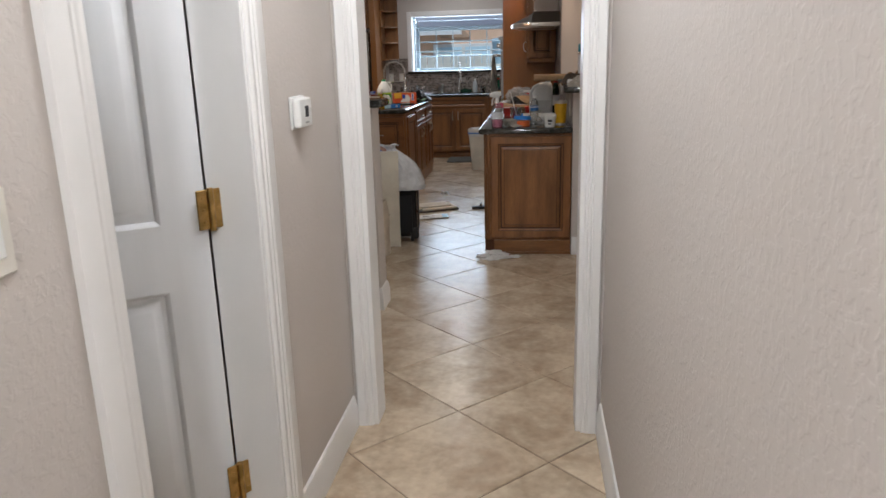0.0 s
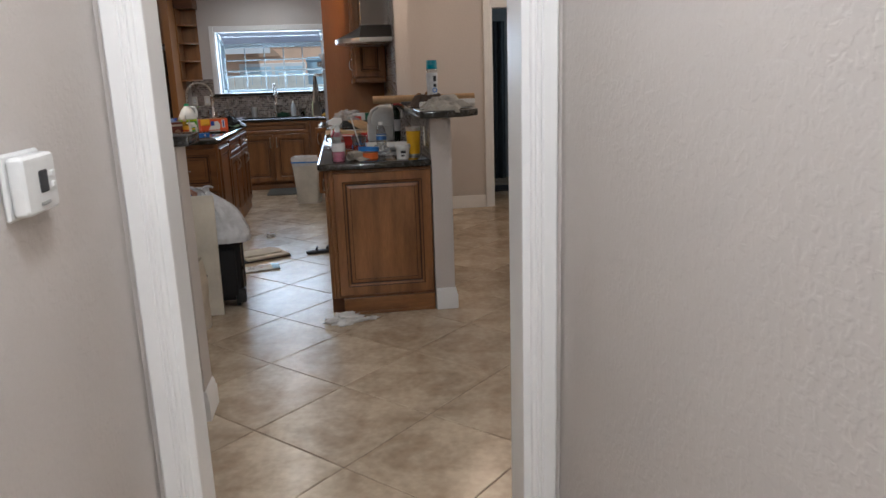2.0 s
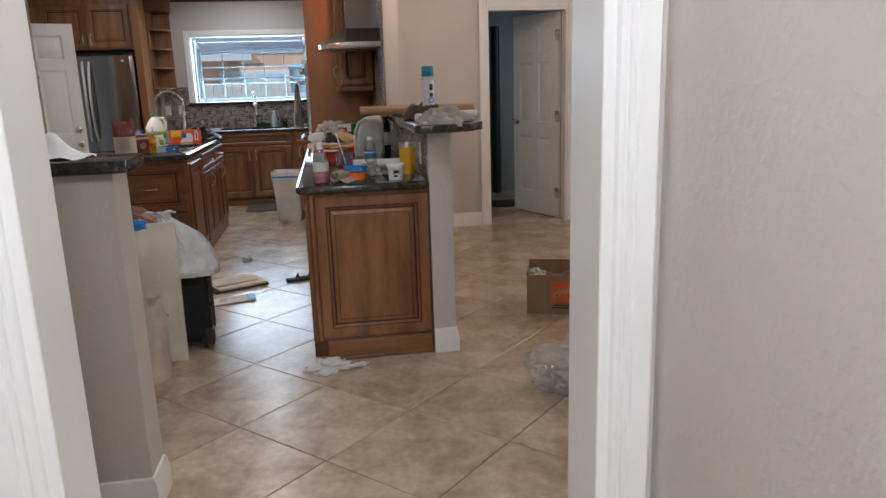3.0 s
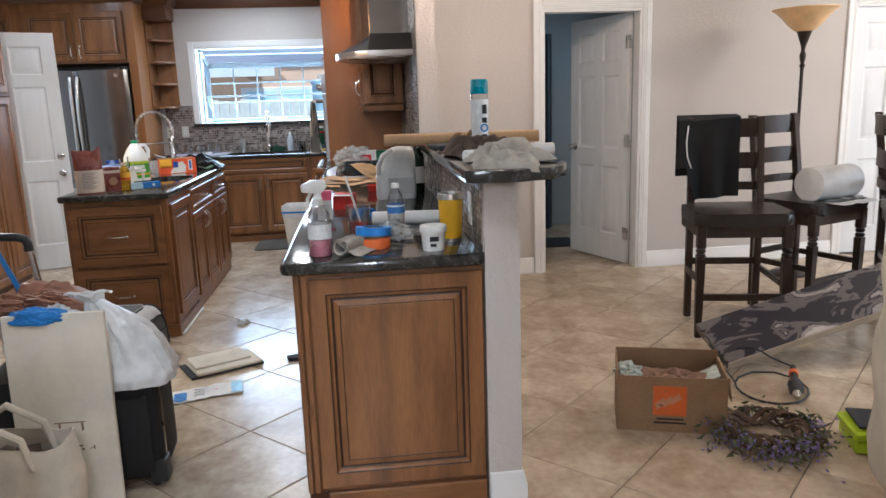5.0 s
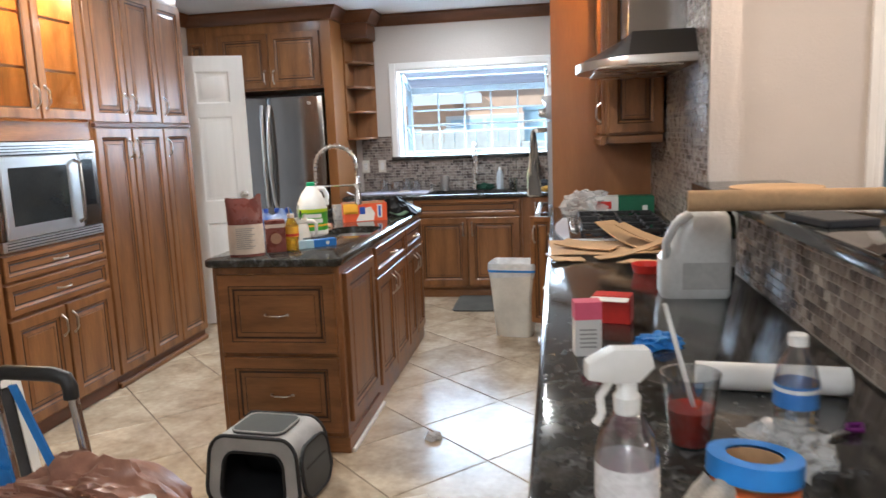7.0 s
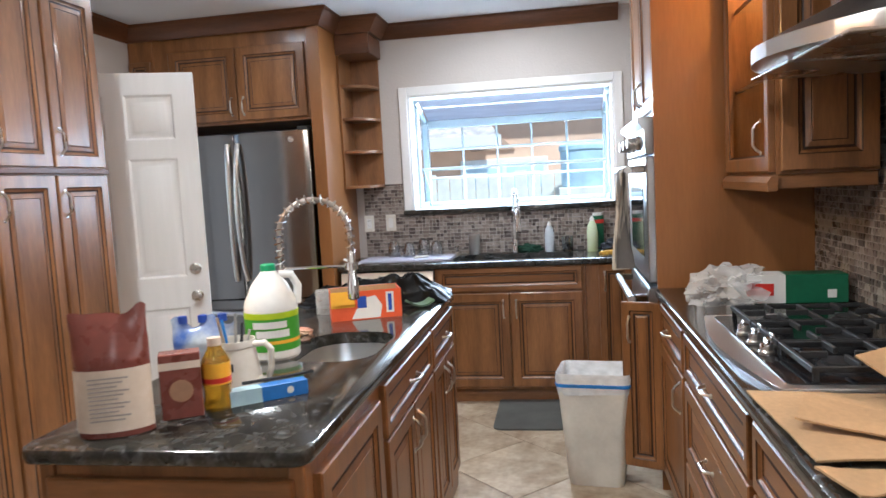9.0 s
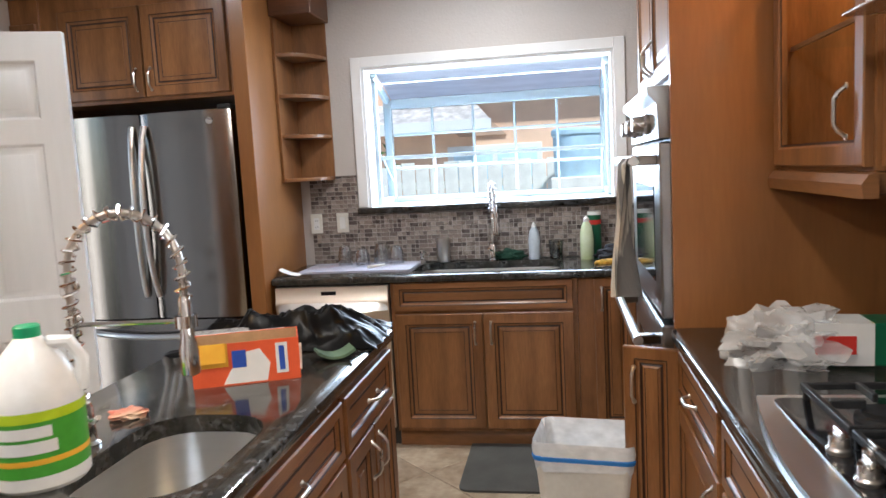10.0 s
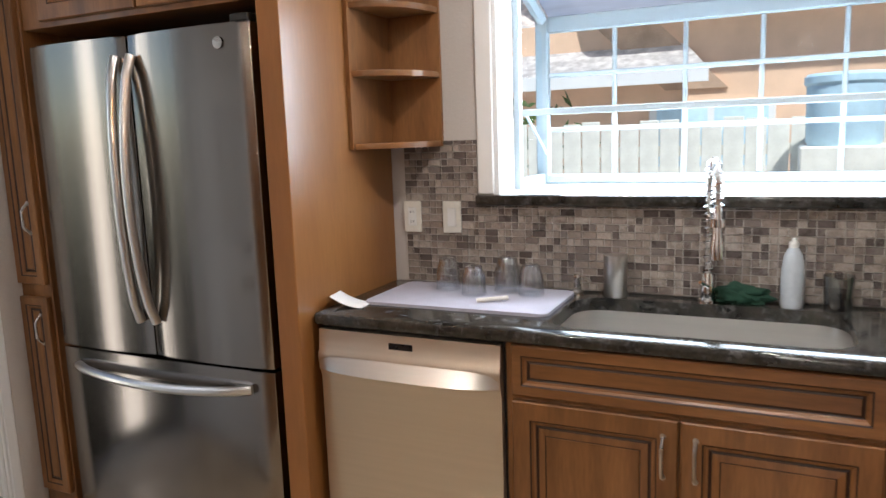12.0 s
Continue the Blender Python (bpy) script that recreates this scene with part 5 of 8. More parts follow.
def plate(x, z, m, kind):
    t = thing("switch_plate" if kind == "switch" else "outlet_plate", "white decorator %s plate on the wall" % ("switch" if kind == "switch" else "outlet"), "wall plate", m)
    part("plate", box(x - 0.036, x + 0.036, -0.006, 0.0, z - 0.058, z + 0.058, 0.003), M["ivory_plastic"], t)
    part("insert", box(x - 0.017, x + 0.017, -0.0085, -0.005, z - 0.034, z + 0.034, 0.002), M["white_plastic"], t)
    if kind == "outlet":
        for dz in (-0.018, 0.018):
            for dx in (-0.006, 0.006):
                part("slot", box(x + dx - 0.0012, x + dx + 0.0012, -0.0092, -0.008, z + dz - 0.004, z + dz + 0.004), M["black"], t)
    return t


plate(0.838, 1.185, pose(HL, 0, 0, 0, 0, 90), "switch")
plate(-2.06, 1.155, pose(0, BACK - 0.0095, 0), "outlet")
plate(-1.90, 1.155, pose(0, BACK - 0.0095, 0), "switch")
plate(-0.172, 1.127, pose(0, BACK - 0.0095, 0), "switch")
plate(0.0, 1.03, pose(KW - 0.0095, 5.36, 0, 0, 0, -90), "outlet")
plate(0.0, 1.12, pose(KW - 0.0095, 6.95, 0, 0, 0, -90), "outlet")

# -- peninsula counter --
t = thing("spray_bottle", "clear spray bottle with pink cleaner and white trigger", "bottle", pose(-0.182, 5.235, CT, 0, 0, 12) @ Matrix.Scale(0.92, 4))
part("body", lathe([(0.0, 0.0), (0.039, 0.0), (0.0425, 0.006), (0.0425, 0.125), (0.036, 0.155), (0.019, 0.182), (0.0145, 0.19), (0.0, 0.19)], 26), M["clear"], t)
part("liquid", lathe([(0.0, 0.003), (0.037, 0.003), (0.040, 0.008), (0.040, 0.062), (0.0, 0.062)], 26), M["pink_liquid"], t)
part("label", lathe([(0.0429, 0.066), (0.0429, 0.118)], 26, caps=False), M["white_poly"], t)
b = lathe([(0.017, 0.172), (0.018, 0.195), (0.014, 0.20), (0.013, 0.215), (0, 0.216)], 18)
prism([(-0.055, 0.222), (-0.055, 0.245), (-0.02, 0.262), (0.028, 0.26), (0.034, 0.235), (0.014, 0.215), (-0.02, 0.215)], -0.013, 0.013, "y", 0.004, bm=b)
b.transform(Matrix.Translation((0, 0, 0.012)))
hd = part("spray_head", b, M["white_plastic"], t)
part("trigger", tube([(-0.022, 0, 0.230), (-0.036, 0, 0.207), (-0.034, 0, 0.184), (-0.042, 0, 0.170)], 0.006, 8), M["white_plastic"], hd)


def cloth(name, label, cat, x, y, z, sx, sy, sz, mats, seed, rz=0, amp=0.35, freq=2.2):
    return solid(name, lump(sx, sy, sz, amp, freq, seed, 4), mats, label, cat, pose(x, y, z, 0, 0, rz))


def fold_cloth(name, label, cat, m, w, d, h, mats, seed, thick=0.002, edge=None):
    """A crumpled flat cloth with folds, at rest on z = 0."""
    def f(u, v):
        e = 1 - 0.25 * (abs(noise.noise(Vector((u * 2, seed, 0)))) + abs(noise.noise(Vector((v * 2, seed, 3)))))
        x, y = (u - 0.5) * w * e, (v - 0.5) * d * e
        n = noise.noise(Vector((u * 2.4, v * 2.4, seed))) * 0.55 + 0.55 * abs(math.sin(5 * u + 3 * v + 4.5 * noise.noise(Vector((u * 2.2, v * 2.2, seed + 4))))) ** 0.8
        k = min(1, 6 * min(u, 1 - u, v, 1 - v) + 0.15)
        z = max(0.003, h * k * (0.35 + 0.8 * n))
        if edge is not None and y < edge:
            z, y = z + 1.3 * (y - edge), edge + 0.45 * (y - edge)
        return Vector((x + 0.06 * w * noise.noise(Vector((u * 5, v * 5, seed + 8))), y, z))
    return solid(name, sheet(30, 30, f, thick), mats, label, cat, m)




def rolled(u, v):
    """A towel rolled one and a half turns, with a loose tail."""
    a = 9.8 * v
    r = 0.013 + 0.0026 * a
    w = (u - 0.5) * 0.12
    lift = 0.004 * noise.noise(Vector((u * 4, v * 7, 5)))
    if v < 0.72:
        return Vector((w + 0.012 * math.sin(a), r * math.cos(a), 0.033 + r * math.sin(a) + lift))
    q = (v - 0.72) / 0.28
    a1 = 9.8 * 0.72
    r1 = 0.013 + 0.0026 * a1
    return Vector((w + 0.02 * q, r1 * math.cos(a1) - 0.085 * q, max(0.003, (0.033 + r1 * math.sin(a1)) * (1 - q) ** 2 + 0.004 + lift)))


solid("rag", sheet(16, 70, rolled, 0.0025), M["grey_rag"], "rolled pale grey towel on the peninsula counter", "rag", pose(-0.085, 5.25, CT, 0, 0, 62))
t = thing("tape_roll", "roll of orange masking tape on the counter", "tape", pose(-0.005, 5.335, CT))
part("tape", lathe([(0.036, 0.0), (0.056, 0.0), (0.057, 0.002), (0.057, 0.034), (0.056, 0.036), (0.036, 0.036)], 30, caps=False), M["orange_print"], t)
part("core", lathe([(0.0355, 0.001), (0.0355, 0.035), (0.034, 0.035), (0.034, 0.001)], 30, caps=False), M["cardboard"], t)
t = thing("tape_roll", "roll of blue painter's tape stacked on the orange roll", "tape", pose(-0.004, 5.345, CT + 0.052, -5, 3, 0))
part("tape", lathe([(0.037, -0.011), (0.062, -0.011), (0.062, 0.017), (0.037, 0.017)], 30, caps=False), M["sky_blue"], t)
part("core", lathe([(0.0375, -0.011), (0.0375, 0.013), (0.036, 0.013), (0.036, -0.011)], 30, caps=False), M["cardboard"], t)


def water_bottle(x, y, z, label="clear water bottle with blue label on the counter"):
    t = thing("water_bottle", label, "bottle", pose(x, y, z))
    prof = [(0.0, 0.002), (0.026, 0.0), (0.031, 0.006)]
    for k in range(7):
        prof += [(0.0315, 0.012 + k * 0.011), (0.0295, 0.0175 + k * 0.011)]
    prof += [(0.0315, 0.092), (0.0315, 0.135), (0.024, 0.165), (0.0125, 0.182), (0.0115, 0.19), (0.0, 0.19)]
    part("body", lathe(prof, 26), M["clear"], t)
    part("label", lathe([(0.0319, 0.098), (0.0319, 0.132)], 26, caps=False), C("label_blue", (0.05, 0.17, 0.45), 0.4), t)
    part("label_stripe", lathe([(0.0322, 0.122), (0.0322, 0.128)], 26, caps=False), M["white_plastic"], t)
    part("cap", lathe([(0.014, 0.188), (0.014, 0.203), (0.012, 0.205), (0, 0.205)], 20), M["white_plastic"], t)
    return t


water_bottle(0.082, 5.46, CT)
t = thing("plastic_tub", "small white plastic tub with lid and dark print", "tub", pose(0.193, 5.24, CT))
part("pot", lathe([(0.0, 0.0), (0.036, 0.0), (0.041, 0.066), (0.0, 0.066)], 28), M["white_plastic"], t)
part("lid", lathe([(0.0455, 0.062), (0.0455, 0.08), (0.043, 0.084), (0.0, 0.083)], 28), M["white_plastic"], t)
bars(t, [(-0.016, 0.014, -0.0385, 0.034, 0.05), (-0.014, 0.006, -0.0375, 0.016, 0.026)], M["charcoal"])
t = thing("tumbler", "yellow steel travel tumbler with bare steel rim", "tumbler", pose(0.272, 5.385, CT))
part("body", lathe([(0.0, 0.0), (0.035, 0.0), (0.036, 0.003), (0.0445, 0.15), (0.0445, 0.152), (0.0, 0.152)], 32), C("tumbler_yellow", (0.72, 0.40, 0.01), 0.4), t)
part("rim", lathe([(0.0447, 0.150), (0.0452, 0.17), (0.0435, 0.172), (0.042, 0.165), (0, 0.163)], 32), M["steel_h"], t)
part("base_ring", lathe([(0.0358, 0.0), (0.0368, 0.012)], 32, caps=False), M["steel_h"], t)
t = thing("plastic_cup", "clear plastic cup with red drink and white straw", "cup", pose(-0.055, 5.53, CT))
part("cup", lathe([(0.0, 0.0), (0.032, 0.0), (0.046, 0.118), (0.048, 0.12), (0.0445, 0.119), (0.031, 0.004), (0.0, 0.004)], 28), M["clear"], t)
part("drink", lathe([(0.0, 0.005), (0.0305, 0.005), (0.0375, 0.062), (0.0, 0.062)], 26), M["red_liquid"], t)
part("straw", tube([(0.02, 0.0, 0.008), (-0.04, 0.012, 0.23)], 0.0038, 8), M["white_plastic"], t)
t = solid("paper_roll", tube([(0.0, 0, 0.028), (0.27, -0.03, 0.028)], 0.027, 22), M["white_paper"], "white paper roll lying on the counter", "paper roll", pose(0.0, 5.79, CT))
t = thing("carton", "small white and pink medicine carton on the counter", "carton", pose(-0.2, 6.01, CT, 0, 0, 8))
part("box", box(-0.03, 0.03, -0.022, 0.022, 0, 0.125, 0.001), M["white_paper"], t)
part("top_band", box(-0.0305, 0.0305, -0.0225, 0.0225, 0.085, 0.1255), M["pink"], t)
bars(t, [(-0.02, 0.018, -0.0222, 0.06 - 0.01 * k, 0.064 - 0.01 * k) for k in range(5)], M["grey_plastic"])
t = thing("carton", "red cardboard carton on the counter", "carton", pose(-0.12, 6.3, CT, 0, 0, -15))
part("box", box(-0.05, 0.05, -0.03, 0.03, 0, 0.075, 0.002), M["red_print"], t)
part("flap", box(-0.05, 0.05, -0.075, -0.031, 0.07, 0.0725), M["white_paper"], t, m=pose(0, 0, 0.0))
t = thing("red_tray", "small red plastic tray beside the cardboard", "tray", pose(0.05, 6.98, CT))
part("tray", lathe([(0.0, 0.003), (0.045, 0.003), (0.055, 0.03), (0.058, 0.03), (0.048, 0.0), (0, 0.0)], 20), M["red_print"], t)
t = solid("rubber_glove", lump(0.055, 0.03, 0.022, 0.6, 2.5, 11, 4), M["sky_blue"], "crumpled blue rubber glove on the counter", "glove", pose(-0.035, 6.06, CT, 0, 0, 25))
t = thing("scissors", "purple-handled scissors on the counter", "scissors", pose(0.2, 5.58, CT + 0.004, 0, 0, 35))
part("handle", tube([(0.0, 0.0, 0.004), (0.02, 0.012, 0.004), (0.04, 0.0, 0.004), (0.02, -0.012, 0.004)], 0.005, 8, closed=True), C("purple", (0.15, 0.02, 0.16), 0.4), t)
part("blade", prism([(-0.09, 0.0), (0.0, -0.006), (0.0, 0.006)], 0.001, 0.004), M["steel_h"], t)


def bag_film(name, label, m, sx, sy, sz, mats, seed, amp=0.5):
    return solid(name, lump(sx, sy, sz, amp, 3.0, seed, 4), mats, label, "plastic bag", m)


bag_film("plastic_bag", "crumpled clear plastic bag on the counter", pose(0.07, 5.46, CT), 0.06, 0.05, 0.04, M["clear_bag"], 21)
# jug and wine bottle
t = thing("wine_bottle", "dark green wine bottle with white label and red capsule", "bottle", pose(0.275, 6.83, CT))
part("body", lathe([(0.0, 0.01), (0.034, 0.0), (0.0375, 0.006), (0.0375, 0.185), (0.033, 0.21), (0.016, 0.235), (0.014, 0.29), (0.0, 0.29)], 26), C("bottle_glass", (0.01, 0.02, 0.008), 0.08, bump=0.0), t)
part("label", lathe([(0.0379, 0.05), (0.0379, 0.14)], 26, caps=False), M["white_paper"], t)
part("capsule", lathe([(0.0155, 0.235), (0.0152, 0.293), (0, 0.295)], 18), M["red_print"], t)
# flattened cardboard
for k, (x, y, w, d, rz, z, lift) in enumerate(((0.0, 7.50, 0.60, 0.40, 2, 0.003, 0.006), (0.05, 7.55, 0.34, 0.15, 128, 0.014, 0.085), (-0.14, 7.46, 0.24, 0.16, -24, 0.018, 0.02), (0.13, 7.47, 0.30, 0.12, 150, 0.03, 0.075), (-0.23, 7.22, 0.13, 0.11, 15, 0.003, 0.01), (0.05, 7.28, 0.36, 0.06, 22, 0.012, 0.08), (0.04, 7.14, 0.13, 0.14, 70, 0.003, 0.008))):
    def f(u, v, w=w, d=d, lift=lift, k=k):
        return Vector(((u - 0.5) * w, (v - 0.5) * d * (1 - 0.25 * u), lift * (u ** 2 if k % 2 else (1 - u) ** 2) + 0.004 * noise.noise(Vector((u * 4, v * 4, k)))))
    solid("cardboard_piece", sheet(12, 6, f, 0.004), M["cardboard"], "torn piece of brown cardboard on the counter", "cardboard", pose(x, y, CT + z, 0, 0, rz), group="cardboard scraps on the counter")
# green packet and bag beyond the cooktop
t = thing("foil_box", "green and white cardboard box in a plastic bag", "box", pose(0.12, 8.86, CT, 0, 0, -3))
part("box", box(-0.20, 0.19, -0.055, 0.055, 0, 0.105, 0.003), M["dark_green"], t)
part("white_band", box(-0.201, -0.02, -0.056, 0.056, 0.002, 0.1055), M["white_paper"], t)
bars(t, [(-0.15, -0.06, -0.0565, 0.03, 0.075)], M["red_print"])
bars(t, [(0.12, 0.15, -0.0555, 0.02, 0.05)], M["white_paper"])
bag_film("plastic_bag", "clear crumpled plastic bag round the green box", pose(-0.10, 8.85, CT), 0.13, 0.08, 0.085, M["clear_bag"], 5, 0.6)

# -- bar top --
BT = 1.192
t = thing("cardboard_tube", "long brown cardboard tube lying across the bar top", "tube", pose(0.084, 6.39, BT + 0.03, 0, 0, -6))
part("tube", tube([(0.0, 0, 0), (0.745, 0, 0.0)], 0.0285, 24), M["cardboard"], t)
# flat dark disc on the closed end paints the shade of the hollow
part("end_hole", lathe([(0.022, 0), (0.0, 0.001)], 20, caps=False), C("tube_hole_shade", (0.12, 0.07, 0.035), 0.9), t, "", pose(0.7455, 0, 0, 0, 90, 0))
t = thing("water_bottle", "tall clear water bottle with teal cap and white label", "bottle", pose(0.445, 5.75, BT))
part("body", lathe([(0.0, 0.0), (0.033, 0.0), (0.0365, 0.006), (0.035, 0.06), (0.033, 0.10), (0.036, 0.15), (0.036, 0.225), (0.031, 0.24), (0.0, 0.24)], 28), M["clear"], t)
part("label", lathe([(0.0362, 0.03), (0.0353, 0.06), (0.0336, 0.10), (0.0364, 0.15), (0.0365, 0.21)], 28, caps=False), M["white_poly"], t)
part("cap", lathe([(0.0345, 0.232), (0.0355, 0.24), (0.0345, 0.282), (0.031, 0.288), (0, 0.288)], 28), M["teal"], t)
for z0, z1 in ((0.045, 0.075), (0.12, 0.14), (0.155, 0.19)):
    part("print_bar", box(0.004, 0.022, -0.0372, -0.034, z0, z1), M["charcoal"], t, smooth=False)
part("print_ring", lathe([(0.010, 0.0), (0.013, 0.001), (0.016, 0.0)], 18, caps=False), M["sky_blue"], t, "", pose(0.012, -0.0368, 0.10, 90, 0, 0))
fold_cloth("work_cloth", "crumpled beige work cloth on the bar top", "cloth", pose(0.455, 5.25, BT, 0, 0, 20), 0.25, 0.22, 0.085, M["grey_rag"], 31)
solid("paper_wad", lump(0.06, 0.04, 0.05, 0.7, 2.6, 91, 4), C("leaf_brown", (0.20, 0.11, 0.05), 0.85, vary=0.3, scale=20), "crumpled brown paper wad beside the water bottle", "paper", pose(0.375, 5.73, BT, 0, 0, 30))
fold_cloth("work_glove", "beige work glove over the edge of the bar top", "glove", pose(0.42, 5.125, BT, 0, 0, -12), 0.21, 0.17, 0.05, M["grey_rag"], 37, edge=-0.07)
fold_cloth("towel", "dark brown towel folded on the bar top", "towel", pose(0.41, 5.58, BT, 0, 0, 10), 0.24, 0.32, 0.09, M["brown_rag"], 41)
t = solid("paper_roll", tube([(0.0, 0, 0.024), (0.20, 0.02, 0.024)], 0.0235, 20), M["white_paper"], "white paper roll on the bar top", "paper roll", pose(0.47, 5.46, BT))
t = solid("paper_roll", tube([(0.0, 0, 0.022), (0.13, 0.05, 0.022)], 0.021, 20), M["white_paper"], "short white paper roll on the bar top", "paper roll", pose(0.32, 5.32, BT))
t = solid("notebook", box(-0.06, 0.06, -0.09, 0.09, 0, 0.018, 0.003), M["charcoal"], "black notebook on the bar top", "notebook", pose(0.35, 6.12, BT, 0, 0, 12))
t = solid("leaflet", box(-0.05, 0.05, -0.09, 0.09, 0, 0.004, 0.001), M["white_paper"], "white leaflet on the bar top", "leaflet", pose(0.50, 6.75, BT, 0, 0, 30))
t = solid("cork_trivet", lathe([(0.0, 0.0), (0.15, 0.0), (0.152, 0.012), (0.0, 0.014)], 30), M["cardboard"], "round flat cork trivet on the bar top", "trivet", pose(0.48, 7.0, BT))

# -- island --
ISL = CT


def pouch(name, label, cat, m, w, d, h, mats, seed):
    def f(u, v):
        a = u * 2 * math.pi
        flat = 1 - 0.92 * max(0, (v - 0.62) / 0.38) ** 1.2
        r = 1 + 0.05 * noise.noise(Vector((math.cos(a) * 2, math.sin(a) * 2, v * 5 + seed)))
        top = 1 + 0.10 * max(0, v - 0.7)
        r += 0.10 * max(0, v - 0.5) * noise.noise(Vector((math.cos(a) * 4, math.sin(a) * 4, v * 14 + seed)))
        z = v * h + (0.012 * noise.noise(Vector((math.cos(a) * 2, v * 2, seed))) + 0.03 * max(0, v - 0.85) / 0.15 * noise.noise(Vector((math.cos(a) * 1.8, 3, seed)))) * v
        return Vector((w / 2 * math.cos(a) * r * top, d / 2 * math.sin(a) * r * flat, z))
    return part("bag", sheet(36, 24, f), mats, thing(name, label, cat, m)).parent


t = pouch("snack_bag", "brown paper snack pouch with crimped top and pale label", "bag", pose(-1.67, 7.45, ISL, 0, 0, 22), 0.155, 0.085, 0.265, M["snack_bag"], 3)


def wrap(u, v):
    a = math.pi * (1.04 + 0.92 * u)
    return Vector((0.0795 * math.cos(a), 0.0445 * math.sin(a), 0.012 + 0.135 * v))


part("label", sheet(20, 4, wrap), M["kraft_label"], t)
bars(t, [(-0.042, 0.04 - 0.012 * (k % 3), -0.0462, 0.128 - 0.009 * k, 0.1315 - 0.009 * k) for k in range(11)], C("faint_print", (0.36, 0.33, 0.31), 0.6))
t = thing("cocoa_box", "dark brown carton with round pale emblem", "carton", pose(-1.575, 7.56, ISL, 0, 0, 28))
part("box", box(-0.045, 0.045, -0.028, 0.028, 0, 0.15, 0.002), M["snack_bag"], t)
part("emblem", lathe([(0.026, 0.0), (0.0, 0.0012)], 20, caps=False), C("tan_print", (0.35, 0.2, 0.12), 0.5), t, "", pose(0, -0.0285, 0.065, 90, 0, 0))
part("top_band", box(-0.0452, 0.0452, -0.0282, 0.0282, 0.115, 0.132), M["kraft_label"], t)
t = thing("supplement_jar", "small blue plastic jar with blue lid", "jar", pose(-1.595, 7.63, ISL))
part("body", lathe([(0.0, 0.0), (0.027, 0.0), (0.029, 0.004), (0.029, 0.064), (0.024, 0.07), (0.0, 0.07)], 22), M["white_plastic"], t)
part("label", lathe([(0.0294, 0.010), (0.0294, 0.056)], 22, caps=False), M["blue_print"], t)
part("lid", lathe([(0.0285, 0.068), (0.0285, 0.088), (0.026, 0.091), (0, 0.091)], 24), M["blue_print"], t)
t = thing("juice_bottle", "clear bottle of yellow oil with orange label", "bottle", pose(-1.515, 7.615, ISL))
part("body", lathe([(0.0, 0.0), (0.031, 0.0), (0.0335, 0.006), (0.031, 0.045), (0.0335, 0.06), (0.0335, 0.115), (0.017, 0.145), (0.0145, 0.155), (0, 0.155)], 26), M["oil"], t)
part("label", lathe([(0.0337, 0.062), (0.0337, 0.113)], 26, caps=False), M["yellow_print"], t)
part("label_band", lathe([(0.034, 0.066), (0.034, 0.078)], 26, caps=False), M["red_print"], t)
part("cap", lathe([(0.0165, 0.152), (0.0165, 0.17), (0, 0.171)], 20), M["kraft_label"], t)
t = thing("mug", "cream stoneware mug holding pens and tools", "mug", pose(-1.555, 7.80, ISL))
part("cup", lathe([(0.0, 0.0), (0.064, 0.0), (0.067, 0.005), (0.062, 0.045), (0.053, 0.098), (0.0515, 0.104), (0.055, 0.108), (0.0545, 0.125), (0.051, 0.125), (0.049, 0.10), (0.060, 0.01), (0, 0.01)], 28), M["ivory_plastic"], t)
part("handle", tube([(0.050, 0, 0.112), (0.085, 0, 0.114), (0.100, 0, 0.098), (0.098, 0, 0.05), (0.088, 0, 0.022), (0.060, 0, 0.018)], 0.009, 10), M["ivory_plastic"], t)
bars(t, [(-0.024, -0.008, -0.0615, 0.045, 0.075), (0.006, 0.011, -0.0615, 0.052, 0.073), (0.014, 0.022, -0.0615, 0.052, 0.073)], M["charcoal"])
for k in range(5):
    a = k * 1.3
    part("pen", tube([(0.015 * math.cos(a), 0.015 * math.sin(a), 0.03), (0.045 * math.cos(a), 0.03 * math.sin(a), 0.15 + 0.012 * k)], 0.004, 8), (M["steel_h"], M["charcoal"], M["sky_blue"], M["steel_h"], M["grey_plastic"])[k], t)
t = thing("toothpaste_box", "blue and white toothpaste carton on the island", "carton", pose(-1.42, 7.685, ISL, 0, 0, 38))
part("box", box(-0.095, 0.095, -0.02, 0.02, 0, 0.036, 0.001), C("toothpaste_blue", (0.03, 0.16, 0.5), 0.35), t)
part("pale_end", box(-0.0955, -0.02, -0.0205, 0.0205, 0.0005, 0.0365), C("pale_blue", (0.42, 0.6, 0.7), 0.4), t)
part("emblem", lathe([(0.009, 0.0), (0.0, 0.001)], 14, caps=False), M["white_paper"], t, "", pose(0.05, -0.0206, 0.018, 90, 0, 0))
t = solid("toothbrush", tube([(-0.09, 0.0, 0.006), (0.02, 0.0, 0.006), (0.09, 0.004, 0.008)], 0.004, 8), M["charcoal"], "black toothbrush on the island", "toothbrush", pose(-1.41, 7.73, ISL + 0.034, 0, 0, 35))
t = pouch("wipes_bag", "blue and silver plastic packet with blue cap tabs", "bag", pose(-1.71, 7.93, ISL, 0, 0, 15), 0.17, 0.07, 0.15, C("blue_pack", (0.05, 0.12, 0.4), 0.3, second=(0.45, 0.5, 0.55), vary=0.2, scale=14), 9)
for k in range(3):
    part("cap", lathe([(0.013, 0), (0.013, 0.02), (0, 0.022)], 14), M["blue_print"], t, "", pose(-0.055 + 0.055 * k, 0.0, 0.148))
t = thing("cleaner_jug", "white gallon jug with green and yellow label and green cap", "jug", pose(-1.585, 8.12, ISL, 0, 0, 25))
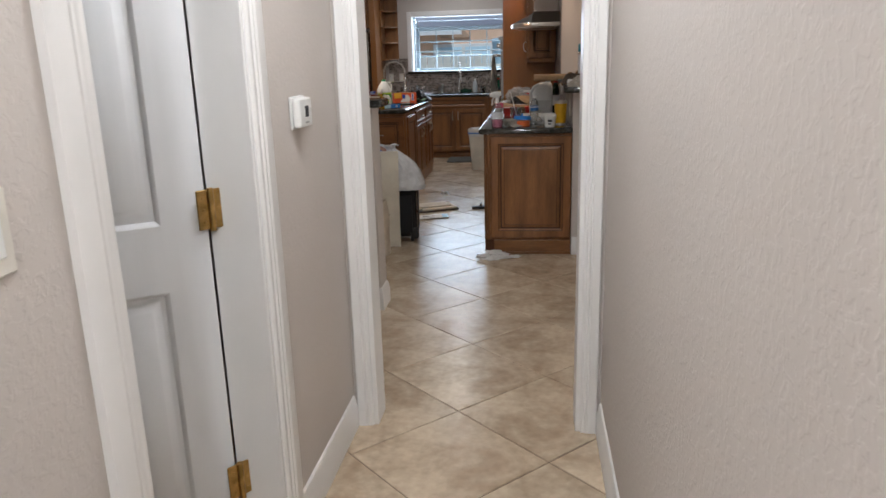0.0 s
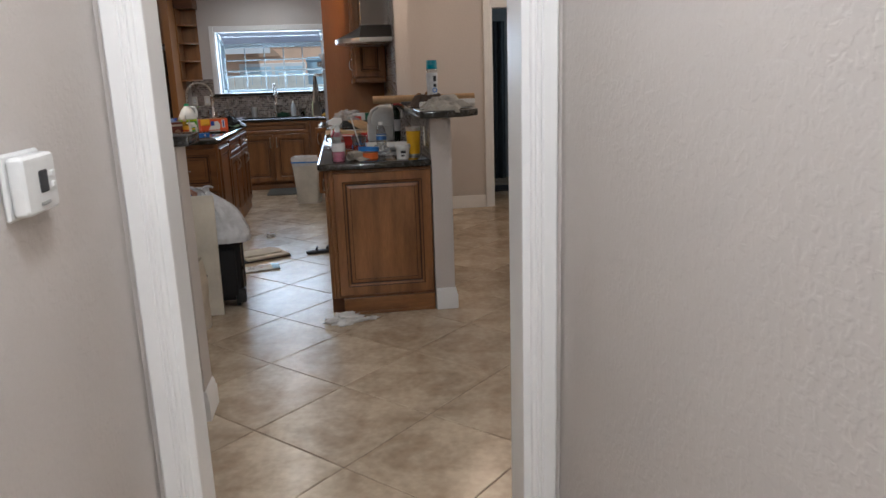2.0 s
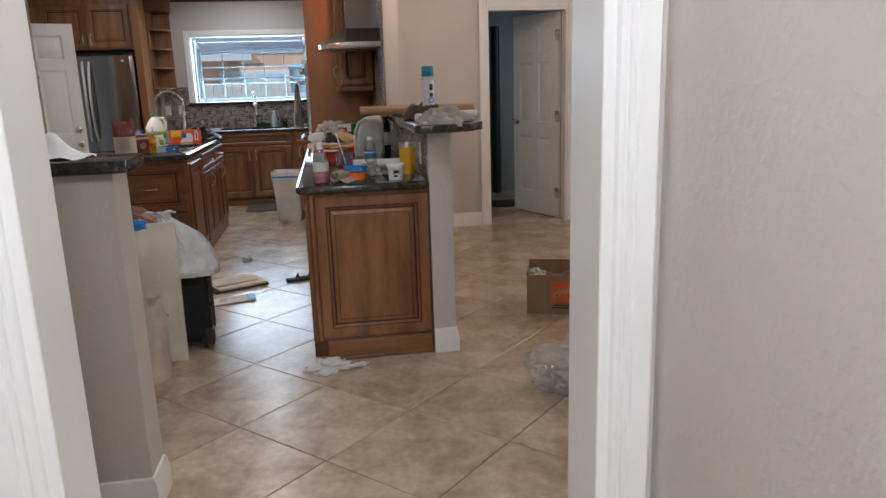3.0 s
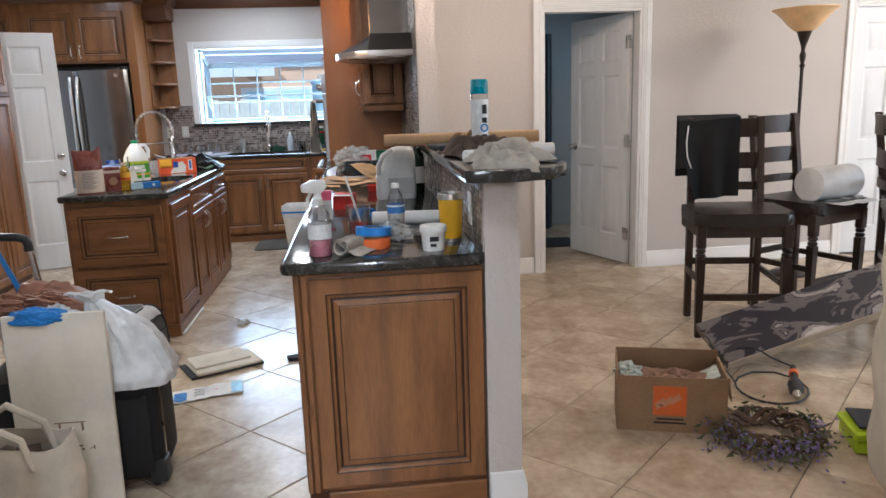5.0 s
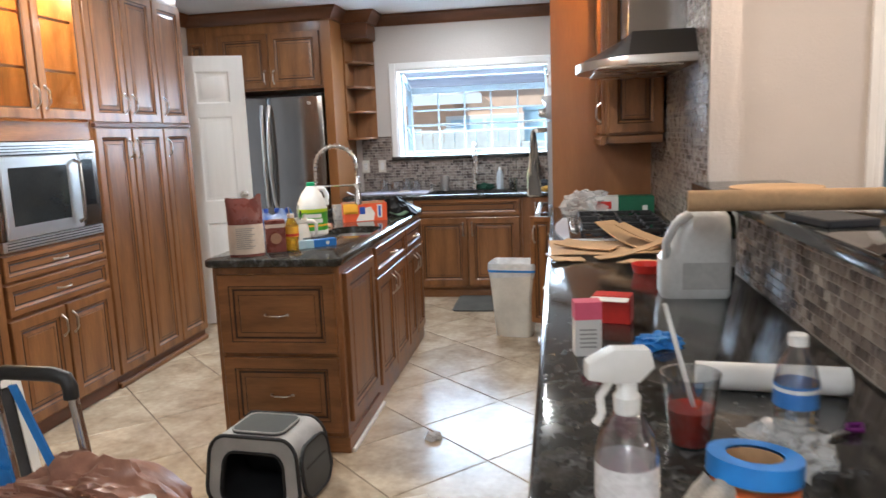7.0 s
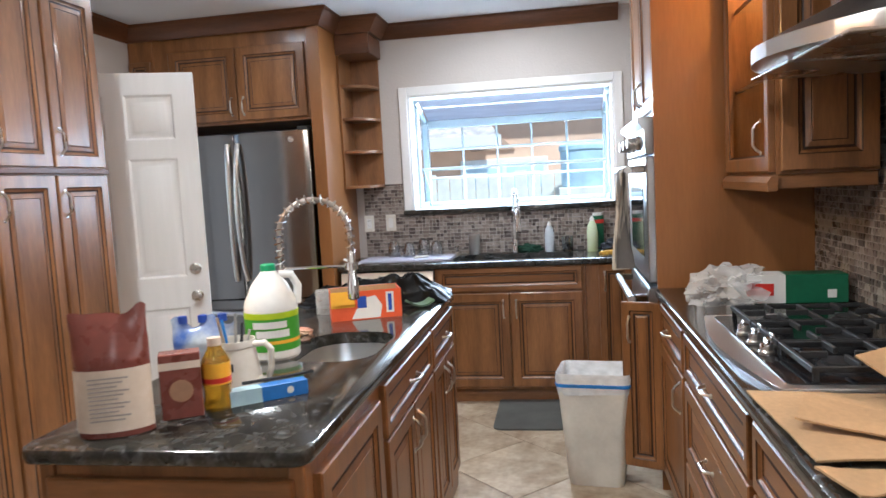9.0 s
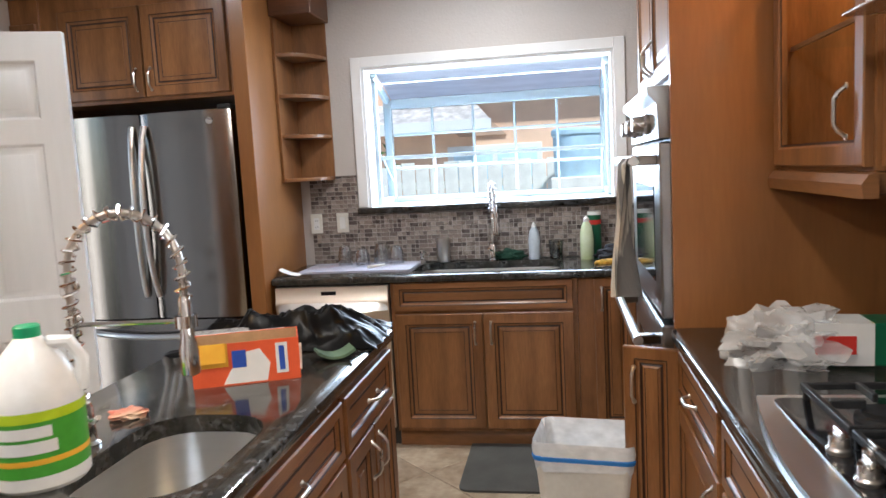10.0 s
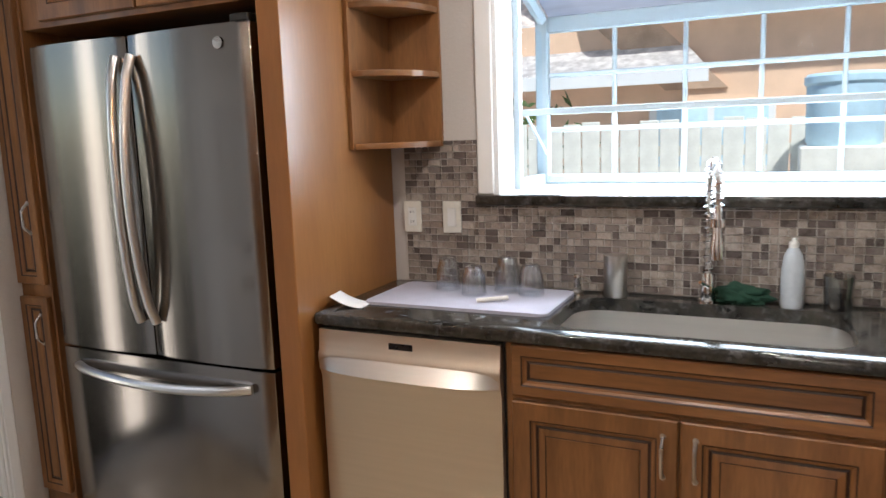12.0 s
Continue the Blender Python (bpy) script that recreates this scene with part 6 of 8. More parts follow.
part("body", lathe([(0.0, 0.003), (0.075, 0.0), (0.081, 0.008), (0.081, 0.15), (0.077, 0.175), (0.055, 0.225), (0.025, 0.262), (0.021, 0.268), (0, 0.268)], 32), M["white_plastic"], t)
part("label", lathe([(0.0815, 0.03), (0.0815, 0.145)], 32, caps=False), M["green_print"], t)
part("label_stripe", lathe([(0.0818, 0.128), (0.0818, 0.146)], 32, caps=False), M["neon"], t)
part("label_stripe", lathe([(0.0818, 0.052), (0.0818, 0.062)], 32, caps=False), M["yellow_print"], t)
part("handle", tube([(0.03, 0, 0.252), (0.066, 0, 0.25), (0.085, 0, 0.215), (0.080, 0, 0.160)], 0.013, 10), M["white_plastic"], t)
part("cap", lathe([(0.0225, 0.264), (0.0225, 0.284), (0.02, 0.287), (0, 0.287)], 20), C("cap_green", (0.02, 0.3, 0.12), 0.4), t)


def curved_bar(t, z0, z1, a0, a1, r, mats):
    def f(u, v):
        a = radians(a0 + (a1 - a0) * u)
        return Vector((r * math.cos(a), r * math.sin(a), z0 + (z1 - z0) * v))
    part("print_bar", sheet(10, 1, f), mats, t, smooth=False)


for z0, z1, a0, a1 in ((0.10, 0.12, 225, 300), (0.072, 0.094, 232, 305)):
    curved_bar(t, z0, z1, a0, a1, 0.0822, M["white_paper"])
t = thing("trash_bag_box", "open orange and yellow bin bag carton on the island", "carton", pose(-1.465, 8.745, ISL, 0, 0, 22))
for nm, q in (("side", (-0.135, 0.135, -0.055, -0.052, 0.0, 0.11)), ("side", (-0.135, 0.135, 0.052, 0.055, 0.0, 0.115)), ("end", (-0.135, -0.132, -0.0515, 0.0515, 0.0, 0.11)), ("end", (0.132, 0.135, -0.0515, 0.0515, 0.0, 0.11)), ("bottom", (-0.1315, 0.1315, -0.0515, 0.0515, 0.0, 0.003))):
    part(nm, box(*q), C("carton_red", (0.68, 0.10, 0.03), 0.45), t, smooth=False)
for nm, q in (("lining", (-0.1315, 0.1315, -0.0515, -0.051, 0.004, 0.109)), ("lining", (-0.1315, 0.1315, 0.051, 0.0515, 0.004, 0.114))):
    part(nm, box(*q), M["cardboard"], t, smooth=False)
part("inside", box(-0.131, 0.131, -0.051, 0.051, 0.004, 0.006), M["cardboard"], t)
part("yellow_patch", box(-0.136, -0.045, -0.0562, -0.0551, 0.05, 0.1105), M["yellow_print"], t)
part("blue_patch", box(-0.035, 0.0, -0.0562, -0.0551, 0.045, 0.09), M["blue_print"], t)
part("white_patch", prism([(-0.06, 0.004), (0.05, 0.004), (0.06, 0.05), (0.035, 0.09), (0.002, 0.085), (-0.04, 0.04)], -0.0557, -0.0551, "y"), M["white_paper"], t)
part("logo_plate", box(0.075, 0.105, -0.0565, -0.0551, 0.02, 0.10), M["white_paper"], t)
part("logo_bar", box(0.083, 0.097, -0.0572, -0.0565, 0.028, 0.092), M["blue_print"], t)
part("flap", box(-0.13, 0.10, -0.001, 0.001, 0, 0.06), M["white_paper"], t, "", pose(0, 0.0562, 0.115, -115, 0, 0))
part("flap", box(-0.08, 0.0, -0.001, 0.001, 0, 0.05), M["yellow_print"], t, "", pose(-0.05, -0.0575, 0.112, 174, 0, 0))
t = thing("container", "clear plastic container behind the carton", "container", pose(-1.62, 8.88, ISL, 0, 0, 20))
part("tub", prism(rounded(-0.09, 0.09, -0.06, 0.06, 0.02), 0.0, 0.09, "z", 0.004), M["clear_bag"], t)


def spread_bag(u, v):
    x, y = (u - 0.5) * 0.66, (v - 0.5) * 0.36
    k = min(1, 5 * min(u, 1 - u, v, 1 - v) + 0.05)
    ridge = lambda fu, fv, k0: 1 - min(1, 2.6 * abs(noise.noise(Vector((u * fu + 0.6 * v, v * fv - 0.4 * u, k0)))))
    n = 0.20 + 0.55 * noise.noise(Vector((u * 2.2, v * 1.8, 2))) + 0.55 * ridge(2.2, 3.4, 7) + 0.22 * ridge(7.5, 2.6, 1) + 0.10 * ridge(5.0, 11, 4) + 0.07 * ridge(15, 12, 9)
    return Vector((x + 0.03 * noise.noise(Vector((v * 6, u * 6, 4))), y + 0.03 * noise.noise(Vector((u * 6, v * 4, 9))), max(0.002, 0.095 * k * n)))


solid("trash_bag", sheet(110, 80, spread_bag), M["black_poly"], "black bin bag spread in folds on the island", "bin bag", pose(-1.53, 9.17, ISL, 0, 0, 6))
t = solid("scrub_pad", sheet(10, 8, lambda u, v: Vector(((u - 0.5) * 0.11, (v - 0.5) * 0.07, 0.006 + 0.02 * (2 * u - 1) ** 2)), 0.008), C("scrub_green", (0.10, 0.16, 0.10), 0.95, fine=300, bump=0.6), "curled green scouring pad on the island", "scouring pad", pose(-1.285, 8.93, ISL, 0, 0, 30))
t = solid("card_scrap", sheet(6, 6, lambda u, v: Vector(((u - 0.5) * 0.05, (v - 0.5) * 0.09, 0.003 + 0.05 * v * v)), 0.002), M["kraft_label"], "curled scrap of card on the island", "card", pose(-1.385, 8.86, ISL, 0, 0, 20))
t = solid("snack_packet", lump(0.04, 0.03, 0.014, 0.5, 3, 17, 3), C("snack_pale", (0.62, 0.48, 0.34), 0.4, second=(0.5, 0.08, 0.05)), "small crumpled snack packet on the island", "packet", pose(-1.62, 8.44, ISL, 0, 0, 30))


def spring_faucet(m, h, reach, label):
    """A tall spring faucet: post, coil over the arc, spray head and holder arm."""
    t = thing("spring_faucet", label, "faucet", m)
    part("base", lathe([(0.028, 0.0), (0.028, 0.006), (0.022, 0.012), (0.019, 0.08), (0.016, 0.09), (0, 0.09)], 22), M["chrome"], t)
    part("lever", tube([(0.018, 0, 0.05), (0.05, -0.03, 0.07)], 0.006, 8), M["chrome"], t)
    arc = [(0, 0, 0.085), (0, 0, h - reach / 2)]
    arc += [(reach / 2 - reach / 2 * math.cos(math.pi * k / 14), 0, h - reach / 2 + reach / 2 * math.sin(math.pi * k / 14)) for k in range(1, 15)]
    arc += [(reach, 0, h - reach / 2 - 0.06)]
    part("hose", tube(arc, 0.0075, 10), M["nickel"], t)
    pts, total = [], 0.0
    seg = [Vector(p) for p in arc]
    dense = []
    for a, c in zip(seg, seg[1:]):
        n = max(2, int((c - a).length / 0.004))
        dense += [a.lerp(c, k / n) for k in range(n)]
    for k, p in enumerate(dense):
        d = (dense[min(k + 1, len(dense) - 1)] - dense[max(k - 1, 0)]).normalized()
        side = Vector((0, 1, 0))
        up = d.cross(side)
        a = k * 1.15
        pts.append(p + 0.0145 * (math.cos(a) * side + math.sin(a) * up))
    part("spring", tube(pts, 0.0028, 5), M["chrome"], t, "steel coil spring")
    part("spray_head", lathe([(0.012, 0.0), (0.019, 0.004), (0.019, 0.05), (0.014, 0.075), (0.013, 0.15), (0.009, 0.16), (0, 0.16)], 20), M["chrome"], t, "", pose(reach, 0, h - reach / 2 - 0.215))
    z = h - reach / 2 - 0.105
    part("holder_arm", tube([(0, 0, z), (reach, 0, z)], 0.005, 8), M["chrome"], t)
    part("holder_ring", lathe([(0.017, -0.012), (0.022, -0.012), (0.022, 0.012), (0.017, 0.012)], 20, caps=False), M["chrome"], t, "", pose(reach, 0, z))
    return t


spring_faucet(pose(-1.605, 8.27, ISL, 0, 0, 5), 0.475, 0.235, "tall chrome spring faucet at the island sink")
spring_faucet(pose(-1.02, 11.005, CT, 0, 0, -75), 0.43, 0.13, "chrome spring faucet at the kitchen sink")

# -- back counter --
t = solid("dish_mat", prism(rounded(-0.31, 0.31, -0.17, 0.17, 0.03), 0.0, 0.01, "z", 0.003), M["lilac_mat"], "pale lilac dish drying mat on the counter", "mat", pose(-1.74, 10.83, CT))


def tumbler_glass(x, y, r, h, m=None):
    t = thing("drinking_glass", "upturned drinking glass on the drying mat", "glass", pose(x, y, CT + 0.0102), group="glasses on the drying mat")
    part("glass", lathe([(r, 0.0), (r * 1.04, 0.004), (r * 0.98, h * 0.6), (r * 0.7, h * 0.95), (r * 0.4, h), (0.0, h), (0.0, h - 0.004), (r * 0.62, h * 0.92), (r * 0.92, h * 0.6), (r * 0.96, 0.003)], 26, caps=False), M["glass"], t)


for q in ((-1.85, 10.9, 0.041, 0.115), (-1.735, 10.85, 0.040, 0.10), (-1.645, 10.93, 0.044, 0.12), (-1.55, 10.89, 0.041, 0.105)):
    tumbler_glass(*q)
t = solid("brush", tube([(-0.05, 0, 0.008), (0.05, 0.01, 0.012)], 0.007, 8), M["ivory_plastic"], "small pale brush on the drying mat", "brush", pose(-1.635, 10.76, CT + 0.0102, 0, 0, 25))
t = solid("paper_scrap", sheet(8, 8, lambda u, v: Vector(((u - 0.5) * 0.11, (v - 0.5) * 0.09, 0.004 + 0.035 * (1 - u) ** 2)), 0.002), M["white_paper"], "curled white paper scrap on the counter", "paper", pose(-2.075, 10.63, CT, 0, 0, 10))
t = thing("soap_pump", "chrome soap pump beside the sink", "soap dispenser", pose(-1.425, 11.0, CT))
part("stem", lathe([(0.02, 0), (0.02, 0.008), (0.012, 0.014), (0.011, 0.05), (0.014, 0.055), (0.012, 0.07), (0, 0.072)], 18), M["nickel"], t)
part("spout", tube([(0, 0, 0.06), (0.04, -0.03, 0.058), (0.05, -0.04, 0.05)], 0.005, 8), M["nickel"], t)
t = thing("canister", "ribbed steel canister beside the sink", "canister", pose(-1.30, 11.0, CT))
part("body", lathe([(0.0, 0.0), (0.036, 0.0), (0.038, 0.004), (0.036, 0.03), (0.038, 0.034), (0.036, 0.06), (0.038, 0.064), (0.037, 0.12), (0, 0.12)], 26), M["steel_h"], t)
part("lid", lathe([(0.0385, 0.118), (0.0385, 0.136), (0, 0.138)], 26), M["steel_h"], t)
solid("dish_cloth", lump(0.075, 0.035, 0.035, 0.5, 2.4, 27, 4), C("cloth_green", (0.012, 0.05, 0.03), 0.9), "dark green dish cloth beside the faucet", "cloth", pose(-0.925, 11.015, CT))


def squeeze(x, y, h, r, body, cap, label, m=None, liquid=None):
    t = thing("soap_bottle", label, "bottle", pose(x, y, CT))
    part("body", lathe([(0.0, 0.0), (r * 0.95, 0.0), (r, 0.005), (r, h * 0.55), (r * 0.8, h * 0.75), (r * 0.36, h * 0.88), (0, h * 0.88)], 26), body, t)
    part("cap", lathe([(r * 0.42, h * 0.86), (r * 0.42, h * 0.93), (r * 0.2, h * 0.96), (r * 0.16, h), (0, h)], 18), cap, t)
    return t


squeeze(-0.785, 11.0, 0.205, 0.032, C("pale_bottle", (0.5, 0.55, 0.6), 0.3), M["white_plastic"], "pale grey squeeze bottle beside the sink")
t = thing("measuring_cup", "small plastic cup of dark soap beside the sink", "cup", pose(-0.665, 11.0, CT))
part("cup", lathe([(0.0, 0.0), (0.036, 0.0), (0.042, 0.1), (0.040, 0.1), (0.034, 0.004), (0, 0.004)], 24), M["clear"], t)
part("soap", lathe([(0.0, 0.005), (0.0335, 0.005), (0.0365, 0.055), (0, 0.055)], 24), C("dark_soap", (0.012, 0.01, 0.014), 0.15), t)
squeeze(-0.50, 10.93, 0.235, 0.036, C("lime_soap", (0.55, 0.66, 0.34), 0.25, second=(0.62, 0.7, 0.55)), M["white_plastic"], "pale green dish soap bottle with white pump")
t = thing("cleanser_can", "green and red cleanser can behind the soap", "can", pose(-0.455, 11.01, CT))
part("body", lathe([(0.0, 0.0), (0.037, 0.0), (0.037, 0.235), (0.0, 0.235)], 26), M["dark_green"], t)
part("band", lathe([(0.0374, 0.18), (0.0374, 0.205)], 26, caps=False), M["red_print"], t)
part("lid", lathe([(0.038, 0.232), (0.036, 0.25), (0, 0.252)], 26), M["white_plastic"], t)
t = solid("dark_cloth", lump(0.13, 0.09, 0.055, 0.4, 2.0, 33, 4), C("navy_cloth", (0.02, 0.022, 0.03), 0.9, fine=260, bump=0.4), "dark crumpled cloth on the counter by the oven", "cloth", pose(-0.33, 10.86, CT))
for k, (x, y, rz) in enumerate(((-0.40, 10.74, 12), (-0.33, 10.70, 24))):
    pts = [(0.09 * math.sin(a), 0, 0.045 - 0.045 * math.cos(a) + 0.018) for a in [-1.1 + 2.2 * j / 10 for j in range(11)]]
    solid("banana", tube(pts, 0.02, 10, radii=[0.006, 0.014, 0.018, 0.021, 0.022, 0.022, 0.022, 0.021, 0.018, 0.013, 0.007]), M["banana"], "overripe banana on the dark cloth", "banana", pose(x, y, CT + 0.02 - 0.02 * (k == 0), 78, 0, rz), group="overripe bananas")

# towel over the oven handle


def towel(u, v):
    w = (u - 0.5) * 0.27
    fold = (0.03 * math.sin(u * 13 + 2 * v) + 0.012 * math.sin(u * 31)) * (0.25 + v)
    if v < 0.08:
        return Vector((w, -0.02 * math.cos(v / 0.08 * math.pi) - 0.0, 0.02 * math.sin(v / 0.08 * math.pi)))
    q = (v - 0.08) / 0.92
    return Vector((w * (1 - 0.35 * q) + 0.02 * math.sin(q * 3), 0.024 + fold, -0.44 * q - 0.03 * (u * q)))


C("stripe_towel", (0.58, 0.53, 0.45), 0.95, second=(0.17, 0.16, 0.15), vary=0.1, scale=14, stretch=(2.2, 0.1, 0.1), fine=240, bump=0.4, lo=0.50, hi=0.53)
solid("dish_towel", sheet(34, 30, towel, 0.004), M["stripe_towel"], "grey and cream striped towel hung over the oven handle", "towel", pose(OX - 0.125, 9.455, 1.43, 0, 0, 90))

# -- kitchen floor --
t = thing("trash_can", "ivory plastic kitchen bin with white liner", "bin", pose(-0.572, 9.38, 0, 0, 0, -8))


def can(z, k, d=0.0):
    return [(x, y, z) for x, y in rounded(-0.152 * k + d, 0.152 * k - d, -0.115 * k + d, 0.115 * k - d, 0.035)]


def loft(rings, cap0=True, cap1=False):
    b = nb()
    vs = [[b.verts.new(p) for p in r] for r in rings]
    n = len(vs[0])
    for a, c in zip(vs, vs[1:]):
        for k in range(n):
            b.faces.new((a[k], a[(k + 1) % n], c[(k + 1) % n], c[k]))
    if cap0:
        b.faces.new(vs[0])
    if cap1:
        b.faces.new(vs[-1])
    return b


part("body", loft([can(0.0, 0.80), can(0.01, 0.82), can(0.50, 1.08), can(0.51, 1.1), can(0.51, 1.05), can(0.02, 0.78)], True, True), M["ivory_plastic"], t)
ln = [[(p[0], p[1], p[2] + 0.012 * math.sin(k * 2.1) * (i in (0, 3))) for k, p in enumerate(r)] for i, r in enumerate((can(0.44, 1.075), can(0.505, 1.125), can(0.53, 1.10), can(0.515, 1.03), can(0.40, 0.95), can(0.34, 0.6)))]
part("liner", loft(ln, False, True), M["white_poly"], t, "white plastic bin liner")
part("drawstring", loft([can(0.468, 1.11), can(0.482, 1.125), can(0.486, 1.10)], False), M["sky_blue"], t)
solid("floor_mat", prism(rounded(-0.21, 0.21, -0.30, 0.30, 0.05), 0.0, 0.011, "z", 0.004), M["rubber_mat"], "grey rubber floor mat before the sink", "mat", pose(-0.92, 10.32, 0.0))

t = thing("pet_carrier", "grey and black soft pet carrier with mesh top, open front", "pet carrier", pose(-1.45, 7.02, 0, 0, 0, -6))
b = nb()
pw, pd, ph = 0.21, 0.155, 0.28


def arch(y, kx=1.0, kz=1.0, z0=0.0, r=0.075):
    """One ring of the carrier, narrowing and leaning back towards the top."""
    return [(x * kx * (1 - 0.12 * z / ph), y + 0.03 * z / ph * (1 if y < 0 else -1), z0 + z * kz) for x, z in rounded(-pw, pw, 0.0, ph, r)]


lp = [[b.verts.new(p) for p in r] for r in (arch(pd), arch(-pd), arch(-pd - 0.001, 0.69, 0.72, 0.012), arch(-pd + 0.014, 0.67, 0.71, 0.014), arch(-pd + 0.02, 0.96, 0.96, 0.006), arch(pd - 0.02, 0.95, 0.95, 0.008))]
n = len(lp[0])
for i, (a, c) in enumerate(zip(lp, lp[1:])):
    for k in range(n):
        b.faces.new((a[k], a[(k + 1) % n], c[(k + 1) % n], c[k])).material_index = int(i > 1)
b.faces.new(lp[0])
b.faces.new(lp[-1]).material_index = 1
part("shell", b, [M["grey_fabric"], M["charcoal"]], t)
for y in (-pd, pd):
    part("piping", tube(arch(y), 0.008, 8, closed=True), M["charcoal"], t)
part("door_piping", tube(arch(-pd - 0.003, 0.69, 0.72, 0.014), 0.006, 8, closed=True), M["charcoal"], t)
mesh_grey = C("mesh_grey", (0.09, 0.095, 0.095), 0.9, fine=500, bump=0.5)
part("mesh_top", prism(rounded(-0.115, 0.115, -0.10, 0.09, 0.04), ph - 0.002, ph + 0.012, "z", 0.004), mesh_grey, t)
part("zip", tube([(x, y, ph + 0.012) for x, y in rounded(-0.115, 0.115, -0.10, 0.09, 0.04)], 0.004, 6, closed=True), M["grey_plastic"], t)
tilt = math.degrees(math.atan(0.12 * pw / ph))
sp = part("side_pocket", prism(rounded(-0.12, 0.12, 0.02, 0.235, 0.07), -0.004, 0.012, "x", 0.004), mesh_grey, t, "", pose(pw, 0, 0, 0, -tilt, 0))
part("piping", tube([(0.012, y, z) for y, z in rounded(-0.12, 0.12, 0.02, 0.235, 0.07)], 0.0065, 8, closed=True), M["charcoal"], sp)
part("pocket_zip", box(0.011, 0.0145, -0.085, 0.085, 0.145, 0.152), M["charcoal"], sp)
part("front_flap", sheet(14, 12, lambda u, v: Vector(((u - 0.5) * 0.27, -pd - 0.005 - 0.19 * v, 0.014 + 0.016 * abs(math.sin(5 * u + 3 * v)) * v + 0.006 * math.sin(9 * v))), 0.006), M["charcoal"], t)

t = thing("laptop_sleeve", "cream felt laptop sleeve with black edge, lying open", "sleeve", pose(-0.86, 6.78, 0, 0, 0, 28))
part("base", box(-0.20, 0.20, -0.12, 0.13, 0.0, 0.012, 0.004), M["charcoal"], t)
part("pouch", box(-0.17, 0.19, -0.13, 0.10, 0.0125, 0.03, 0.006), M["cream_fabric"], t)
part("flap", box(-0.16, 0.15, -0.06, 0.12, 0.0305, 0.042, 0.005), M["cream_fabric"], t, m=pose(0, 0, 0, 2, 0, 0))
t = thing("mailer_packet", "white and blue plastic packet on the floor", "packet", pose(-0.875, 6.385, 0, 0, 0, 14))


def packet_sheet(x0, x1, y0, y1, up, thick):
    """A patch of the limp packet, following its creases."""
    def f(u, v):
        x, y = x0 + (x1 - x0) * u, y0 + (y1 - y0) * v
        return Vector((x + 0.05 * y, y + 0.006 * math.sin(16 * x), 0.007 + up + 0.011 * abs(noise.noise(Vector((x * 9, y * 14, 4)))) + 0.007 * noise.noise(Vector((x * 22, y * 26, 8)))))
    return sheet(max(3, int((x1 - x0) / 0.012)), max(3, int((y1 - y0) / 0.012)), f, thick)


part("packet", packet_sheet(-0.185, 0.185, -0.078, 0.078, 0.0, 0.004), M["white_paper"], t)
part("blue_patch", packet_sheet(-0.145, -0.085, -0.068, 0.03, 0.0035, 0.001), M["sky_blue"], t)
part("blue_edge", packet_sheet(0.13, 0.184, -0.074, 0.074, 0.0035, 0.001), C("pale_sky", (0.3, 0.55, 0.75), 0.4), t)
part("red_patch", packet_sheet(0.045, 0.065, 0.0, 0.02, 0.0035, 0.001), C("pale_red", (0.7, 0.3, 0.3), 0.5), t)
for k in range(4):
    part("print_bar", packet_sheet(-0.05, 0.02 - 0.02 * (k % 2), 0.04 - 0.025 * k, 0.047 - 0.025 * k, 0.0035, 0.001), M["grey_plastic"], t)
solid("paper_towel", lump(0.10, 0.055, 0.03, 0.7, 2.2, 51, 4), M["white_paper"], "crumpled white paper towel on the floor", "paper towel", pose(-0.20, 5.02, 0, 0, 0, 8))
solid("paper_towel", lump(0.035, 0.02, 0.012, 0.7, 2.6, 53, 3), M["white_paper"], "small crumpled paper on the floor", "paper", pose(-0.05, 5.04, 0))
solid("paper_scrap", lump(0.035, 0.03, 0.02, 0.7, 2.6, 55, 3), M["white_paper"], "small crumpled paper scrap on the floor", "paper", pose(-0.86, 7.56, 0))
t = thing("sandal", "black strappy sandal on the floor", "sandal", pose(-0.385, 6.82, 0, 0, 0, 15))
part("sole", prism([(-0.12, -0.03), (-0.05, -0.04), (0.06, -0.035), (0.12, -0.03), (0.13, 0.0), (0.12, 0.03), (0.0, 0.03), (-0.12, 0.03)], 0.0, 0.02, "z", 0.005), M["charcoal"], t)
for x in (-0.04, 0.05):
    part("strap", tube([(x, -0.035, 0.015), (x, -0.02, 0.045), (x + 0.01, 0.01, 0.05), (x, 0.032, 0.015)], 0.007, 8), M["black"], t)

t = thing("gallon_jug", "grey white plastic detergent jug with side handle", "jug", pose(0.145, 6.62, CT))
part("body", loft([[(x, y, z) for x, y in rounded(x0, x1, -hy, hy, r)] for x0, x1, hy, r, z in ((-0.10, 0.095, 0.065, 0.03, 0.0), (-0.105, 0.10, 0.07, 0.035, 0.01), (-0.105, 0.10, 0.07, 0.035, 0.115), (-0.085, 0.10, 0.068, 0.04, 0.14), (-0.07, 0.10, 0.066, 0.045, 0.20), (-0.05, 0.095, 0.06, 0.045, 0.24), (-0.02, 0.085, 0.045, 0.04, 0.258), (0.0, 0.07, 0.03, 0.028, 0.265))], True, True), C("jug_white", (0.56, 0.56, 0.54), 0.35), t)
part("handle", tube([(-0.088, -0.045, 0.118), (-0.092, -0.06, 0.17), (-0.066, -0.06, 0.225), (-0.02, -0.045, 0.25)], 0.013, 10), M["jug_white"], t)
